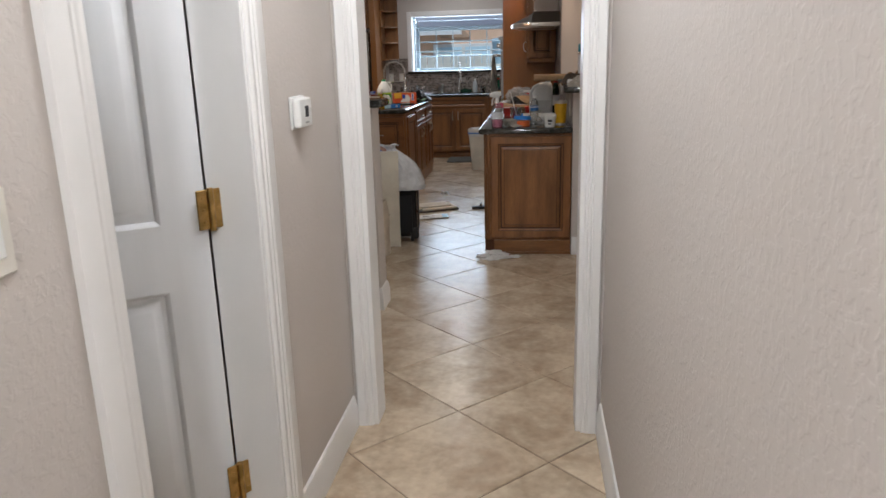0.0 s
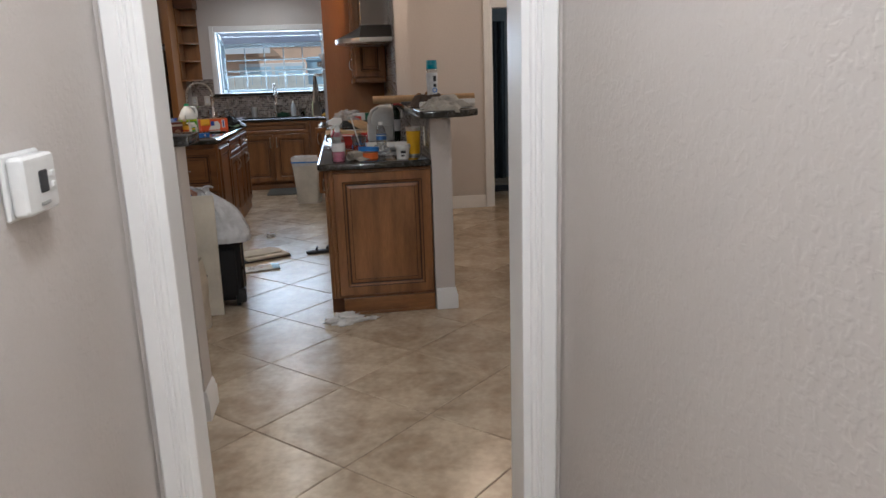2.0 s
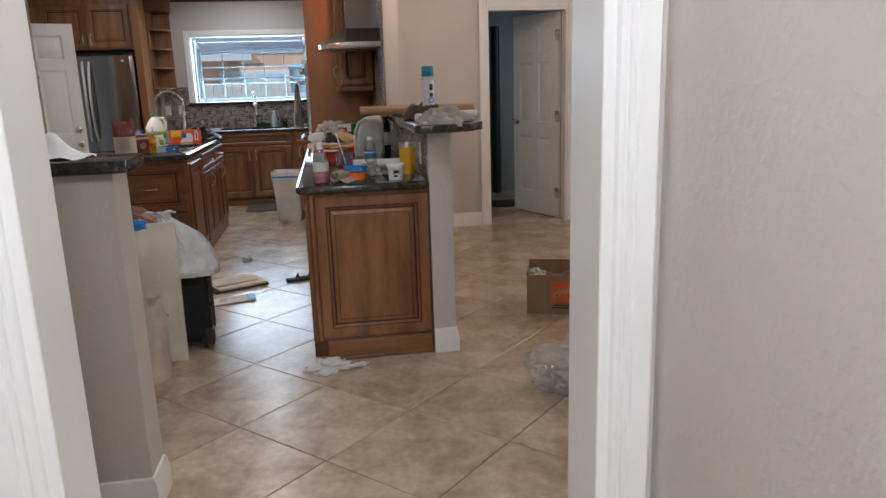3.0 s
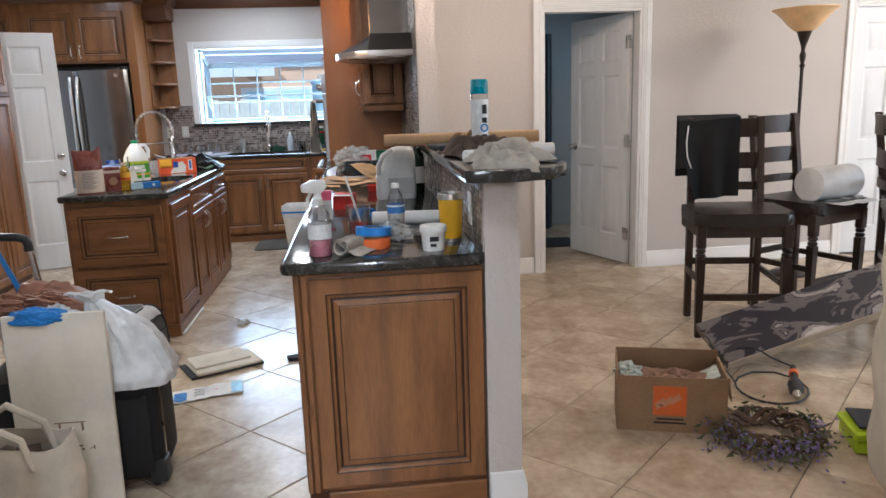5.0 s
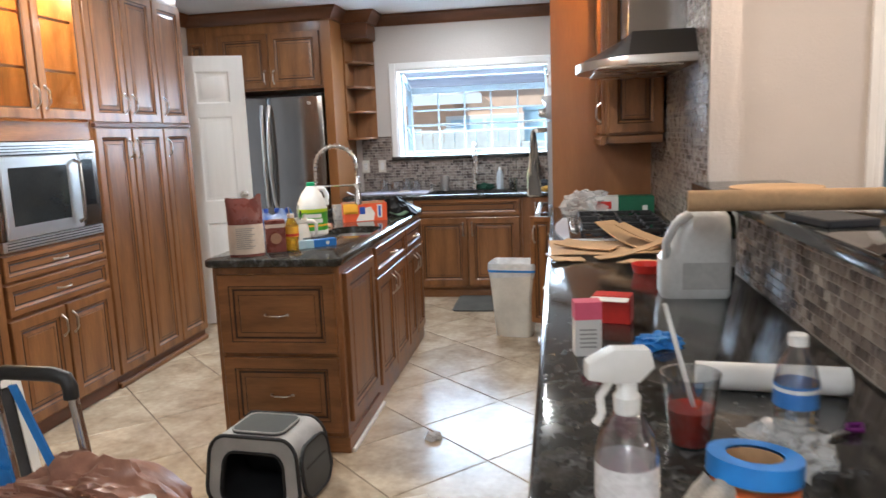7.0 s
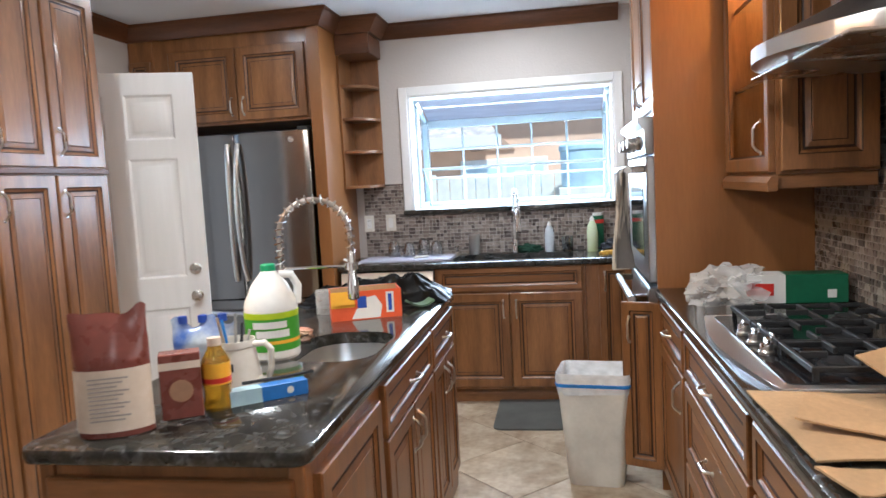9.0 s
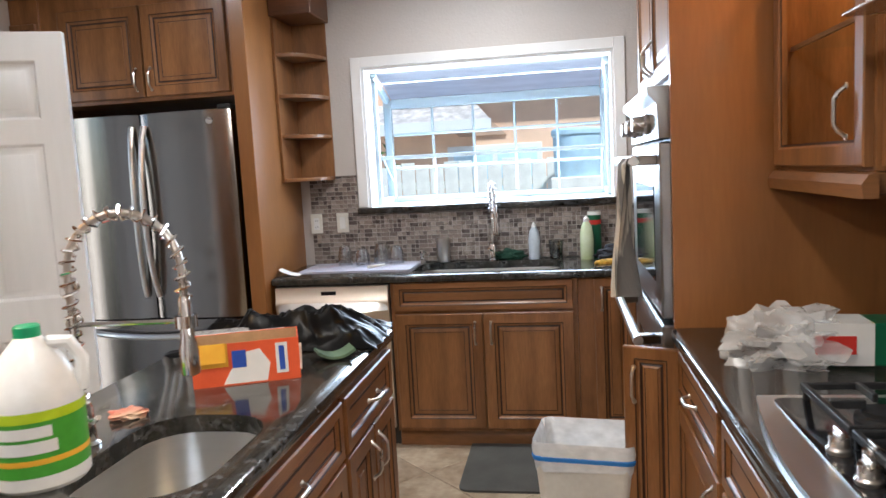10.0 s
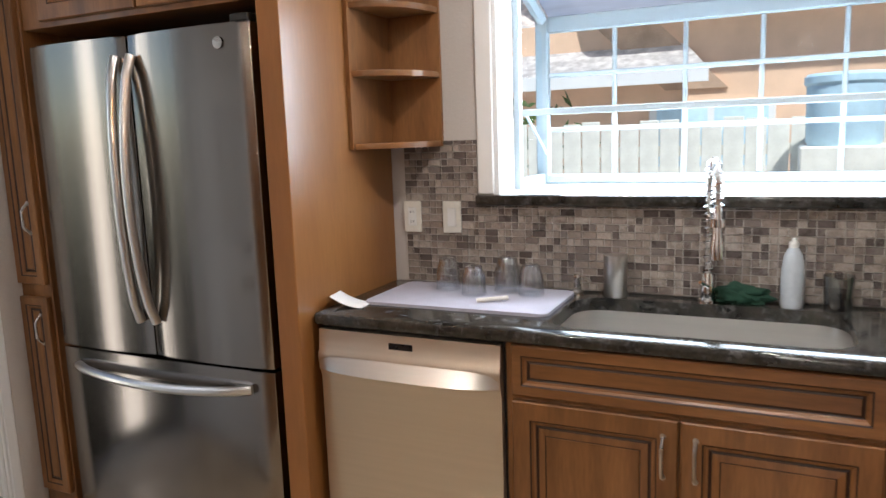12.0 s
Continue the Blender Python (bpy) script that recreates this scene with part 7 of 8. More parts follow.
part("label", box(-0.045, 0.085, -0.0725, -0.0703, 0.03, 0.11), C("label_grey", (0.40, 0.39, 0.37), 0.5), t)
part("cap", lathe([(0.022, 0.0), (0.022, 0.022), (0, 0.024)], 18), M["jug_white"], t, "", pose(0.06, 0, 0.258))

# -- heap beside the short half wall --
t = thing("old_panel", "stained cream cabinet panel leaning upright with scuffs", "panel", pose(-1.275, 5.33, 0, -3, 0, 0))
part("board", box(0.0, 0.335, 0.0, 0.02, 0.0, 0.735, 0.002), M["old_board"], t)
for x0, x1, z0, z1 in ((0.13, 0.235, 0.345, 0.349), (0.145, 0.152, 0.32, 0.345), (0.22, 0.228, 0.315, 0.345), (0.16, 0.168, 0.27, 0.32)):
    part("scuff", box(x0, x1, -0.0008, 0.0, z0, z1), C("scuff_brown", (0.25, 0.17, 0.11), 0.8, vary=0.3), t, smooth=False)
rs = random.Random(8)
for k in range(14):
    x, z = 0.13 + rs.random() * 0.13, 0.22 + rs.random() * 0.05
    part("scuff", box(x, x + 0.012 * rs.random() + 0.003, -0.0007, 0.0, z, z + 0.012 * rs.random() + 0.002), M["scuff_brown"], t, smooth=False)
t = thing("suitcase", "black soft suitcase with raised trolley handle", "suitcase", pose(-1.09, 5.60, 0, 0, 0, 4))
part("case", box(-0.36, 0.25, -0.15, 0.15, 0.045, 0.47, 0.03, 3), C("black_nylon", (0.011, 0.011, 0.012), 0.75, fine=300, bump=0.3), t)
part("pocket", box(-0.18, 0.22, -0.17, -0.148, 0.08, 0.38, 0.012, 2), M["black_nylon"], t)
part("zip", tube([(0.252, -0.10, 0.09), (0.252, -0.10, 0.44)], 0.004, 6), M["nickel"], t)
part("corner_guard", box(0.20, 0.262, -0.16, -0.08, 0.03, 0.12, 0.012, 2), M["black"], t)
for x in (-0.17, 0.21):
    for y in (-0.11, 0.11):
        part("wheel", lathe([(0.0, -0.012), (0.024, -0.012), (0.026, -0.008), (0.026, 0.008), (0.024, 0.012), (0, 0.012)], 16), M["black"], t, "", pose(x, y, 0.026, 0, 90, 0))
for x in (-0.385, -0.205):
    part("handle_tube", tube([(x + 0.06, 0.125, 0.44), (x, 0.13, 0.925)], 0.0115, 12), M["nickel"], t)
part("handle_grip", tube([(-0.385, 0.13, 0.90), (-0.385, 0.13, 0.925), (-0.377, 0.13, 0.946), (-0.35, 0.128, 0.956), (-0.24, 0.128, 0.95), (-0.213, 0.13, 0.94), (-0.205, 0.13, 0.92), (-0.205, 0.13, 0.895)], 0.0165, 12), M["black"], t)
part("strap", prism([(-0.325, 0.935), (-0.308, 0.937), (-0.232, 0.735), (-0.25, 0.728)], 0.100, 0.106, "y"), M["sky_blue"], t, "bright blue strap")
part("strap", prism([(-0.385, 0.94), (-0.366, 0.942), (-0.335, 0.72), (-0.372, 0.69)], 0.094, 0.099, "y"), M["sky_blue"], t, "bright blue strap")
part("strap", prism([(-0.37, 0.76), (-0.34, 0.75), (-0.318, 0.63), (-0.336, 0.62)], 0.088, 0.093, "y"), M["sky_blue"], t, "bright blue strap")


def sack(name, label, m, rx, ry, rz, mats, seed, amp=0.22, pinch=0.0, shear=0.0):
    b = nb()
    bmesh.ops.create_icosphere(b, subdivisions=5, radius=1.0)
    off = Vector((seed * 2.3, seed * 5.1, seed * 0.7))
    for v in b.verts:
        p = v.co.copy()
        d = 1 + amp * (0.8 * noise.noise(p * 1.6 + off) - 0.55 * abs(noise.noise(p * 4.1 + off)) + 0.16 * abs(noise.noise(p * 8 + off)))
        nar = 1 - pinch * max(0, p.z)
        v.co = Vector((p.x * rx * d * nar, p.y * ry * d * nar, max(-0.62, p.z * d) * rz))
    low = min(v.co.z for v in b.verts)
    for v in b.verts:
        v.co.z -= low
        v.co.x += shear * v.co.z
    return solid(name, b, mats, label, "plastic bag", m)




def tied_bag(name, label, m, w, d, h, lean, mats, seed):
    """A full carrier bag: wide slumped bottom, pleats drawn up to a knotted neck and two loose ears."""
    def f(u, v):
        a = u * 2 * math.pi
        c, q = math.cos(a), math.sin(a)
        k = (0.98 + 0.5 * v) if v < 0.1 else 1.03 - 0.33 * ((v - 0.1) / 0.52) if v < 0.62 else 0.70 - 0.48 * ((v - 0.62) / 0.3) ** 1.2 if v < 0.92 else 0.22 + 1.6 * (v - 0.92)
        pleat = (0.02 + 0.10 * v) * math.sin(9 * a + 2.5 * noise.noise(Vector((c * 1.5, q * 1.5, seed)))) * min(1.0, 3 * v)
        r = k * (1 + pleat + 0.14 * noise.noise(Vector((c * 1.3, q * 1.3, v * 2.2 + seed))) - 0.16 * abs(noise.noise(Vector((c * 2.6, q * 2.6, v * 3.4 + seed)))) + 0.07 * abs(noise.noise(Vector((c * 6, q * 6, v * 8 + seed)))))
        sq = (abs(c) ** 4 + abs(q) ** 4) ** -0.25 * (1 - v) + v
        return Vector((w * c * r * sq + lean * v * v, d * q * r * sq, h * v * (1 + 0.06 * noise.noise(Vector((c, q, seed + 3))))))
    t = thing(name, label, "plastic bag", m)
    part("bag", loft([[tuple(f(i / 72, j / 40)) for i in range(72)] for j in range(41)], True, True), mats, t)
    for sx in (-1, 1):
        part("handle_ear", sheet(8, 10, lambda u, v: Vector((lean + sx * (0.01 + 0.06 * v) + 0.02 * (u - 0.5), 0.05 * (u - 0.5) * (1 - 0.5 * v), h * (0.97 + 0.16 * v - 0.12 * v * v) + 0.008 * math.sin(6 * u))), 0.002), mats, t)
    return t


tied_bag("white_bag", "bulging white plastic bag tied shut on the suitcase", pose(-0.92, 5.54, 0.425, 0, 0, 8), 0.155, 0.13, 0.335, -0.12, M["white_poly"], 3)
sack("white_bag", "white plastic bag with blue pouches on the suitcase", pose(-1.17, 5.50, 0.465), 0.15, 0.11, 0.165, M["white_poly"], 6, 0.4)
sack("blue_pouch", "bright blue pouch among the bags", pose(-1.16, 5.385, 0.70), 0.10, 0.035, 0.035, M["sky_blue"], 7, 0.4)
b = lump(0.215, 0.10, 0.066, 0.45, 2.4, 9, 5)
for v in b.verts:
    k = max(0.0, v.co.x + 0.02)
    v.co.z += 0.012 * math.sin(38 * v.co.y + 9 * v.co.x) - 2.3 * k * k
solid("brown_bag", b, M["brown_poly"], "thin brown plastic carrier bag draped over the luggage", "plastic bag", pose(-1.22, 5.66, 0.665, 0, 0, 6))
t = thing("canvas_tote", "cream canvas tote bag with slumped sides on the floor", "tote bag", pose(-1.17, 5.13, 0, 0, 0, -6))


def tote(u, v):
    a = u * 2 * math.pi
    c, s = math.cos(a), math.sin(a)
    k = 1 + 0.10 * noise.noise(Vector((c * 1.5, s * 1.5, v * 3))) - 0.14 * v
    x = 0.20 * math.copysign(abs(c) ** 0.5, c) * k
    y = 0.09 * math.copysign(abs(s) ** 0.6, s) * k
    return Vector((x, y, 0.40 * v * (1 + 0.06 * noise.noise(Vector((c, s, 2)))) + 0.0))


part("bag", sheet(48, 20, tote, 0.004), M["cream_fabric"], t)
part("bottom", prism(rounded(-0.18, 0.18, -0.08, 0.08, 0.03), 0.001, 0.006), M["cream_fabric"], t)
for y in (-0.075, 0.06):
    part("strap", tube([(-0.10, y, 0.33), (-0.12, y - 0.02, 0.44), (-0.03, y - 0.03, 0.50), (0.07, y - 0.01, 0.43), (0.09, y, 0.33)], 0.012, 8), M["cream_fabric"], t)
part("contents", lump(0.14, 0.06, 0.06, 0.5, 2.5, 61, 3), M["brown_rag"], t, "dark cloth inside", pose(0, 0, 0.27))
t = thing("laundry_basket", "turquoise plastic basket with open lattice sides", "basket", pose(-1.62, 5.55, 0))
tq = C("turquoise", (0.02, 0.42, 0.45), 0.4)
for z, k in ((0.0, 0.85), (0.15, 0.93), (0.30, 1.0)):
    part("rim" if z else "base_ring", tube([(x * k, y * k, z + 0.01) for x, y in rounded(-0.2, 0.2, -0.15, 0.15, 0.04)], 0.009 if z < 0.3 else 0.014, 8, closed=True), tq, t)
for k, (x, y) in enumerate(rounded(-0.2, 0.2, -0.15, 0.15, 0.04, 8)):
    part("rib", tube([(x * 0.85, y * 0.85, 0.01), (x, y, 0.31)], 0.004, 6), tq, t)
for k in range(8):
    x = -0.18 + 0.051 * k
    for s in (-1, 1):
        part("rib", tube([(x * 0.85, s * 0.1275, 0.01), (x, s * 0.15, 0.31)], 0.004, 6), tq, t)
part("bottom", box(-0.165, 0.165, -0.12, 0.12, 0.0, 0.008), tq, t)
t = thing("picture_frame", "white picture frame with dark board leaning on the cabinets", "picture frame", pose(-2.62, 6.62, 0.0, -14, 0, 62))
for q in ((0, 0.04, 0, 0.5), (0.34, 0.38, 0, 0.5), (0.0405, 0.3395, 0, 0.04), (0.0405, 0.3395, 0.46, 0.5)):
    part("frame_bar", box(q[0], q[1], 0.0, 0.02, q[2], q[3], 0.003), M["white"], t)
part("board", box(0.04, 0.34, 0.008, 0.014, 0.04, 0.46), M["charcoal"], t)
t = solid("tissue", sheet(14, 14, lambda u, v: Vector(((u - 0.5) * 0.22, (v - 0.5) * 0.14, 0.004 + 0.075 * math.exp(-((u - 0.5) ** 2 + (v - 0.5) ** 2) * 14) + 0.012 * noise.noise(Vector((u * 5, v * 5, 3))))), 0.002), M["white_paper"], "crumpled white tissue on the half wall", "tissue", pose(-0.98, 3.97, 1.192))

# -- living room --
sack("clear_bag", "clear plastic bag holding white packets on the floor", pose(0.90, 4.56, 0.0, 0, 0, -30), 0.21, 0.15, 0.13, M["clear_bag"], 12, 0.3)
t = solid("packet_roll", lump(0.16, 0.10, 0.09, 0.35, 2.0, 71, 4), C("printed_poly", (0.62, 0.60, 0.60), 0.4, second=(0.4, 0.36, 0.37), vary=0.15, scale=25), "white printed packets inside the clear bag", "packets", pose(0.92, 4.55, 0.012))
t = thing("moving_box", "open brown moving box with orange square print", "box", pose(1.245, 5.70, 0, 0, 0, -18))
bw, bd, bh = 0.222, 0.14, 0.245
# kraft darker than the other cardboard: the box's shade is in its colour
for nm, q in (("side", (-bw, bw, -bd, -bd + 0.005, 0, bh)), ("side", (-bw, bw, bd - 0.005, bd, 0, bh + 0.03)), ("end", (-bw, -bw + 0.005, -bd + 0.0052, bd - 0.0052, 0, bh + 0.02)), ("end", (bw - 0.005, bw, -bd + 0.0052, bd - 0.0052, 0, bh)), ("bottom", (-bw + 0.006, bw - 0.006, -bd + 0.006, bd - 0.006, 0.0, 0.006))):
    part(nm, box(*q), C("shaded_kraft", (0.31, 0.195, 0.105), 0.85, vary=0.12, scale=5, fine=90, bump=0.15), t, smooth=False)
part("print_square", box(-0.075, 0.06, -bd - 0.0012, -bd, 0.075, 0.205), M["orange_print"], t, smooth=False)
for k in range(3):
    part("print_mark", prism([(-0.06 + 0.03 * k, 0.10 + 0.012 * k), (-0.02 + 0.03 * k, 0.13 + 0.012 * k), (-0.03 + 0.03 * k, 0.155 + 0.01 * k), (-0.068 + 0.03 * k, 0.125 + 0.01 * k)], -bd - 0.002, -bd - 0.0012, "y"), C("faded_print", (0.6, 0.3, 0.17), 0.7), t, smooth=False)
bars(t, [(-0.06, 0.05, -bd, 0.055, 0.062), (-0.07, 0.06, -bd, 0.038, 0.046)], M["charcoal"])
part("end_flap", box(0.0, 0.10, -bd + 0.01, bd - 0.01, -0.002, 0.002), C("shaded_kraft", (0.31, 0.195, 0.105), 0.85, vary=0.12, scale=5, fine=90, bump=0.15), t, "", pose(bw + 0.003, 0, bh, 0, 82, 0))
solid("packing_paper", lump(0.195, 0.115, 0.085, 0.5, 2.6, 81, 5), C("crumple_brown", (0.26, 0.15, 0.10), 0.85, vary=0.25, scale=16), "crumpled brown packing paper filling the box", "packing paper", pose(1.245, 5.70, 0.085, 0, 0, -18))
solid("packing_paper", lump(0.05, 0.06, 0.035, 0.6, 2.6, 83, 4), C("pale_print", (0.50, 0.55, 0.50), 0.6, vary=0.2, scale=30), "crumpled pale green paper in the box", "packing paper", pose(1.09, 5.76, 0.185))
solid("packing_paper", sheet(8, 8, lambda u, v: Vector((0.09 * u, 0.13 * (v - 0.5), 0.05 + 0.05 * u + 0.006 * noise.noise(Vector((u * 5, v * 5, 2))))), 0.003), M["pale_print"], "folded pale green paper in the box", "packing paper", pose(1.35, 5.66, 0.135, 0, 0, -18))


def make_stool():
    t = thing("bar_stool", "dark espresso wood bar stool with black leather seat and ladder back", "stool")
    w, d, sh = 0.235, 0.215, 0.72
    part("seat", prism(rounded(-0.27, 0.27, -0.255, 0.235, 0.07), sh - 0.065, sh + 0.01, "z", 0.03), M["leather"], t)
    part("seat_rail", box(-w - 0.02, w + 0.02, -d - 0.01, d + 0.01, sh - 0.13, sh - 0.056, 0.004), M["espresso"], t)
    for sx in (-1, 1):
        b = box(-0.025, 0.025, -0.025, 0.025, sh - 0.19, sh - 0.058, 0.004)
        for z in (sh - 0.205, sh - 0.235):
            lathe([(0.023, z - 0.012), (0.030, z), (0.023, z + 0.012)], 16, bm=b)
        v = [[(x * k, y * k, z) for x, y in ((-1, -1), (1, -1), (1, 1), (-1, 1))] for k, z in ((0.024, sh - 0.25), (0.017, 0.0))]
        join(b, loft(v, True, True))
        part("leg", b, M["espresso"], t, "", pose(sx * w, -d + 0.005, 0))
        prism([(d - 0.025, 0.0), (d + 0.02, 0.0), (d + 0.025, sh), (d + 0.09, 1.245), (d + 0.05, 1.245), (d - 0.02, sh)], -0.02, 0.02, "x", 0.004, bm=(b2 := nb()))
        part("leg", b2, M["espresso"], t, "", pose(sx * (w - 0.03), 0, 0))
        part("stretcher", box(-0.011, 0.011, -d + 0.03, d - 0.03, 0.30, 0.335, 0.003), M["espresso"], t, "", pose(sx * (w - 0.015), 0, 0))
    for y, z in ((-d + 0.005, 0.22), (d, 0.34)):
        part("stretcher", box(-w + 0.02, w - 0.02, y - 0.011, y + 0.011, z, z + 0.04, 0.003), M["espresso"], t)
    for z0, z1, y in ((1.12, 1.235, 0.066), (0.93, 1.03, 0.044), (0.80, 0.85, 0.03)):
        n = 8
        lo = [(-w + 0.05 + (2 * w - 0.10) * k / n, d + y + 0.02 * (1 - (2 * k / n - 1) ** 2)) for k in range(n + 1)]
        part("back_slat", prism(lo + [(x, y2 + 0.018) for x, y2 in lo[::-1]], z0, z1, "z", 0.003), M["espresso"], t)
    return t


STOOLS = "bar stools in the living room"
st = make_stool()
st["group"] = STOOLS
st.matrix_world = pose(2.14, 6.845, 0, 0, 0, -13)
copy_thing(st, pose(2.78, 7.12, 0, 0, 0, 22))
copy_thing(st, pose(3.32, 6.75, 0, 0, 0, 60))


def jacket(u, v):
    x = (u - 0.5) * 0.36
    if v < 0.5:
        q = 1 - v * 2
        hem = 0.30 if u < 0.2 else 0.50
        return Vector((x * (1 - 0.12 * q) - (0.05 * q if u < 0.2 else 0.0), -0.04 - 0.075 * q - 0.02 * math.sin(u * 14) * q, 1.262 - hem * q + 0.03 * (u - 0.5)))
    q = (v - 0.5) * 2
    return Vector((x, 0.055 + 0.02 * math.sin(u * 11) * q, 1.262 - 0.38 * q))


cloth_ob = solid("black_cloth", sheet(40, 36, jacket, 0.006), C("black_velvet", (0.008, 0.008, 0.009), 0.95, fine=250, bump=0.5), "black garment hung over the stool's back", "garment", st.matrix_world @ pose(-0.10, 0.215 + 0.075, 0.0))
part("drawcord", tube([(-0.135, -0.075, 1.20), (-0.150, -0.105, 1.10), (-0.148, -0.13, 1.02), (-0.125, -0.14, 0.95)], 0.004, 6), M["white_plastic"], cloth_ob, "thin white drawcord")
t = thing("bubble_roll", "roll of white bubble wrap on the stool seat", "bubble wrap", pose(2.84, 7.02, 0.722, 0, 0, 20))
part("roll", tube([(-0.18, 0, 0.105), (0.2, 0, 0.105)], 0.103, 30), C("bubble_white", (0.72, 0.72, 0.72), 0.35, fine=140, bump=0.6, dist=0.006), t)
part("loose_end", sheet(10, 8, lambda u, v: Vector((-0.18 + 0.36 * u, -0.02 - 0.22 * v, 0.006 + 0.01 * noise.noise(Vector((u * 5, v * 5, 1))))), 0.002), M["bubble_white"], t)

t = thing("floor_lamp", "dark bronze torchiere floor lamp with amber glass bowl", "floor lamp", pose(3.21, 7.95, 0))
part("base", lathe([(0.0, 0.0), (0.14, 0.0), (0.14, 0.012), (0.10, 0.03), (0.03, 0.045), (0.018, 0.08), (0, 0.08)], 32), M["bronze"], t)
part("pole", lathe([(0.0125, 0.07), (0.0125, 1.55), (0.02, 1.56), (0.02, 1.572), (0.012, 1.58), (0.02, 1.61), (0.024, 1.64), (0.013, 1.67), (0.017, 1.70), (0.03, 1.74), (0.05, 1.80), (0.055, 1.805)], 20), M["bronze"], t)
part("shade", lathe([(0.05, 1.805), (0.075, 1.815), (0.115, 1.855), (0.160, 1.912), (0.205, 1.955), (0.225, 1.965), (0.224, 1.958), (0.20, 1.945), (0.155, 1.902), (0.11, 1.848), (0.05, 1.81)], 36, caps=False), M["shade_glass"], t, "amber alabaster glass bowl")

C("camo_print", (0.21, 0.195, 0.185), 0.4, second=(0.028, 0.022, 0.028), vary=0.1, distort=1.2, scale=4.2, fine=30, lo=0.46, hi=0.54, stretch=(0.8, 1.5, 1))
cr = [q for q in M["camo_print"].node_tree.nodes if q.type == 'VALTORGB'][0].color_ramp
cr.interpolation = 'CONSTANT'
cr.elements[0].color, cr.elements[1].color = (0.020, 0.016, 0.024, 1), (0.028, 0.022, 0.035, 1)
for at, c in ((0.47, (0.13, 0.115, 0.11)), (0.57, (0.30, 0.27, 0.25)), (0.66, (0.52, 0.47, 0.43))):
    cr.elements.new(at).color = (*c, 1)
t = thing("patterned_board", "long board with smoky grey patchy print propped on a stool", "board", pose(1.75, 6.13, 0.058, 24, -14, 2))
part("board", box(0.0, 1.25, 0.0, 0.31, -0.05, 0.0, 0.005), M["camo_print"], t)
part("edge_strip", box(0.002, 1.248, -0.006, -0.0005, -0.048, -0.002), C("edge_beige", (0.35, 0.29, 0.22), 0.6), t)
t = thing("power_drill", "corded power tool with black cable on the floor", "power tool", pose(1.89, 5.76, 0, 0, 0, 62))
part("body", tube([(0, 0, 0.035), (0.04, 0, 0.037), (0.11, 0, 0.037), (0.15, 0, 0.035)], 0.032, 14, radii=[0.018, 0.032, 0.034, 0.024]), M["charcoal"], t)
part("chuck", tube([(-0.05, 0, 0.035), (0.0, 0, 0.035)], 0.02, 14, radii=[0.01, 0.02]), M["nickel"], t)
part("grip", tube([(0.13, 0, 0.035), (0.20, 0, 0.05), (0.26, 0, 0.07)], 0.02, 10, radii=[0.02, 0.018, 0.014]), M["black"], t)
part("collar", tube([(0.20, 0, 0.05), (0.225, 0, 0.057)], 0.022, 12), M["orange_print"], t)
cab = [(0.26, 0, 0.07)] + [(0.26 + 0.1 * math.sin(k * 0.35), 0.05 + 0.045 * k - 0.0, 0.07 + 0.05 * math.sin(k * 0.5) if k < 6 else 0.008) for k in range(1, 7)]
cab += [(0.12 + 0.20 * math.cos(1.2 + k * 0.33), 0.10 + 0.16 * math.sin(1.2 + k * 0.33), 0.007 + 0.004 * (k % 2)) for k in range(1, 30)]
part("cable", tube(cab, 0.0045, 8), M["black"], t)
t = thing("dried_wreath", "dried twig wreath with faded lavender sprigs on the floor", "wreath", pose(1.55, 5.43, 0, 0, 0, 0))
rw = random.Random(4)
for j in range(12):
    pts = []
    ph0 = rw.random() * 6
    for k in range(40):
        a = 2 * math.pi * k / 40
        r = 0.145 + 0.028 * math.cos(3 * a + ph0) + rw.uniform(-0.004, 0.004)
        pts.append((r * math.cos(a), r * math.sin(a) * 0.95, 0.045 + 0.028 * math.sin(4 * a + ph0)))
    part("twig_ring", tube(pts, 0.0065, 6, closed=True), M["twig"], t)
for name, mats, count, length in (("sage_foliage", M["sage"], 460, 0.035), ("lavender_bloom", M["lavender"], 380, 0.022), ("twig_fringe", M["twig"], 160, 0.06)):
    b = nb()
    for k in range(count):
        a = rw.random() * 2 * math.pi
        if name != "sage_foliage" and rw.random() < 0.6:
            a = math.pi + rw.random() * math.pi
        r = 0.15 + abs(rw.gauss(0, 0.055))
        c = Vector((r * math.cos(a), r * math.sin(a) * 0.95, max(0.008, 0.05 + rw.gauss(0, 0.022) - 0.12 * (r - 0.15))))
        q = Euler((rw.uniform(-0.9, 0.9), rw.uniform(-0.9, 0.9), rw.random() * 6.3)).to_matrix()
        s = length * rw.uniform(0.6, 1.3)
        w2 = s * (0.3 if name == "sage_foliage" else 0.42 if name == "lavender_bloom" else 0.06)
        vs = [b.verts.new(c + q @ Vector(p)) for p in ((-s / 2, 0, 0), (0, -w2 / 2, 0.003), (s / 2, 0, 0), (0, w2 / 2, 0.003), (0, 0, -0.004 - w2 * 0.3))]
        b.faces.new((vs[0], vs[1], vs[2], vs[3]))
        b.faces.new((vs[0], vs[4], vs[1]))
        b.faces.new((vs[1], vs[4], vs[2]))
    tagged(part(name, b, mats, t, smooth=False), kind="stuff")
t = thing("tool_case", "flat neon green tool cases stacked on the floor", "tool case", pose(2.02, 5.30, 0, 0, 0, -20))
part("lower_case", box(-0.18, 0.18, -0.11, 0.11, 0.0, 0.05, 0.008), M["neon"], t)
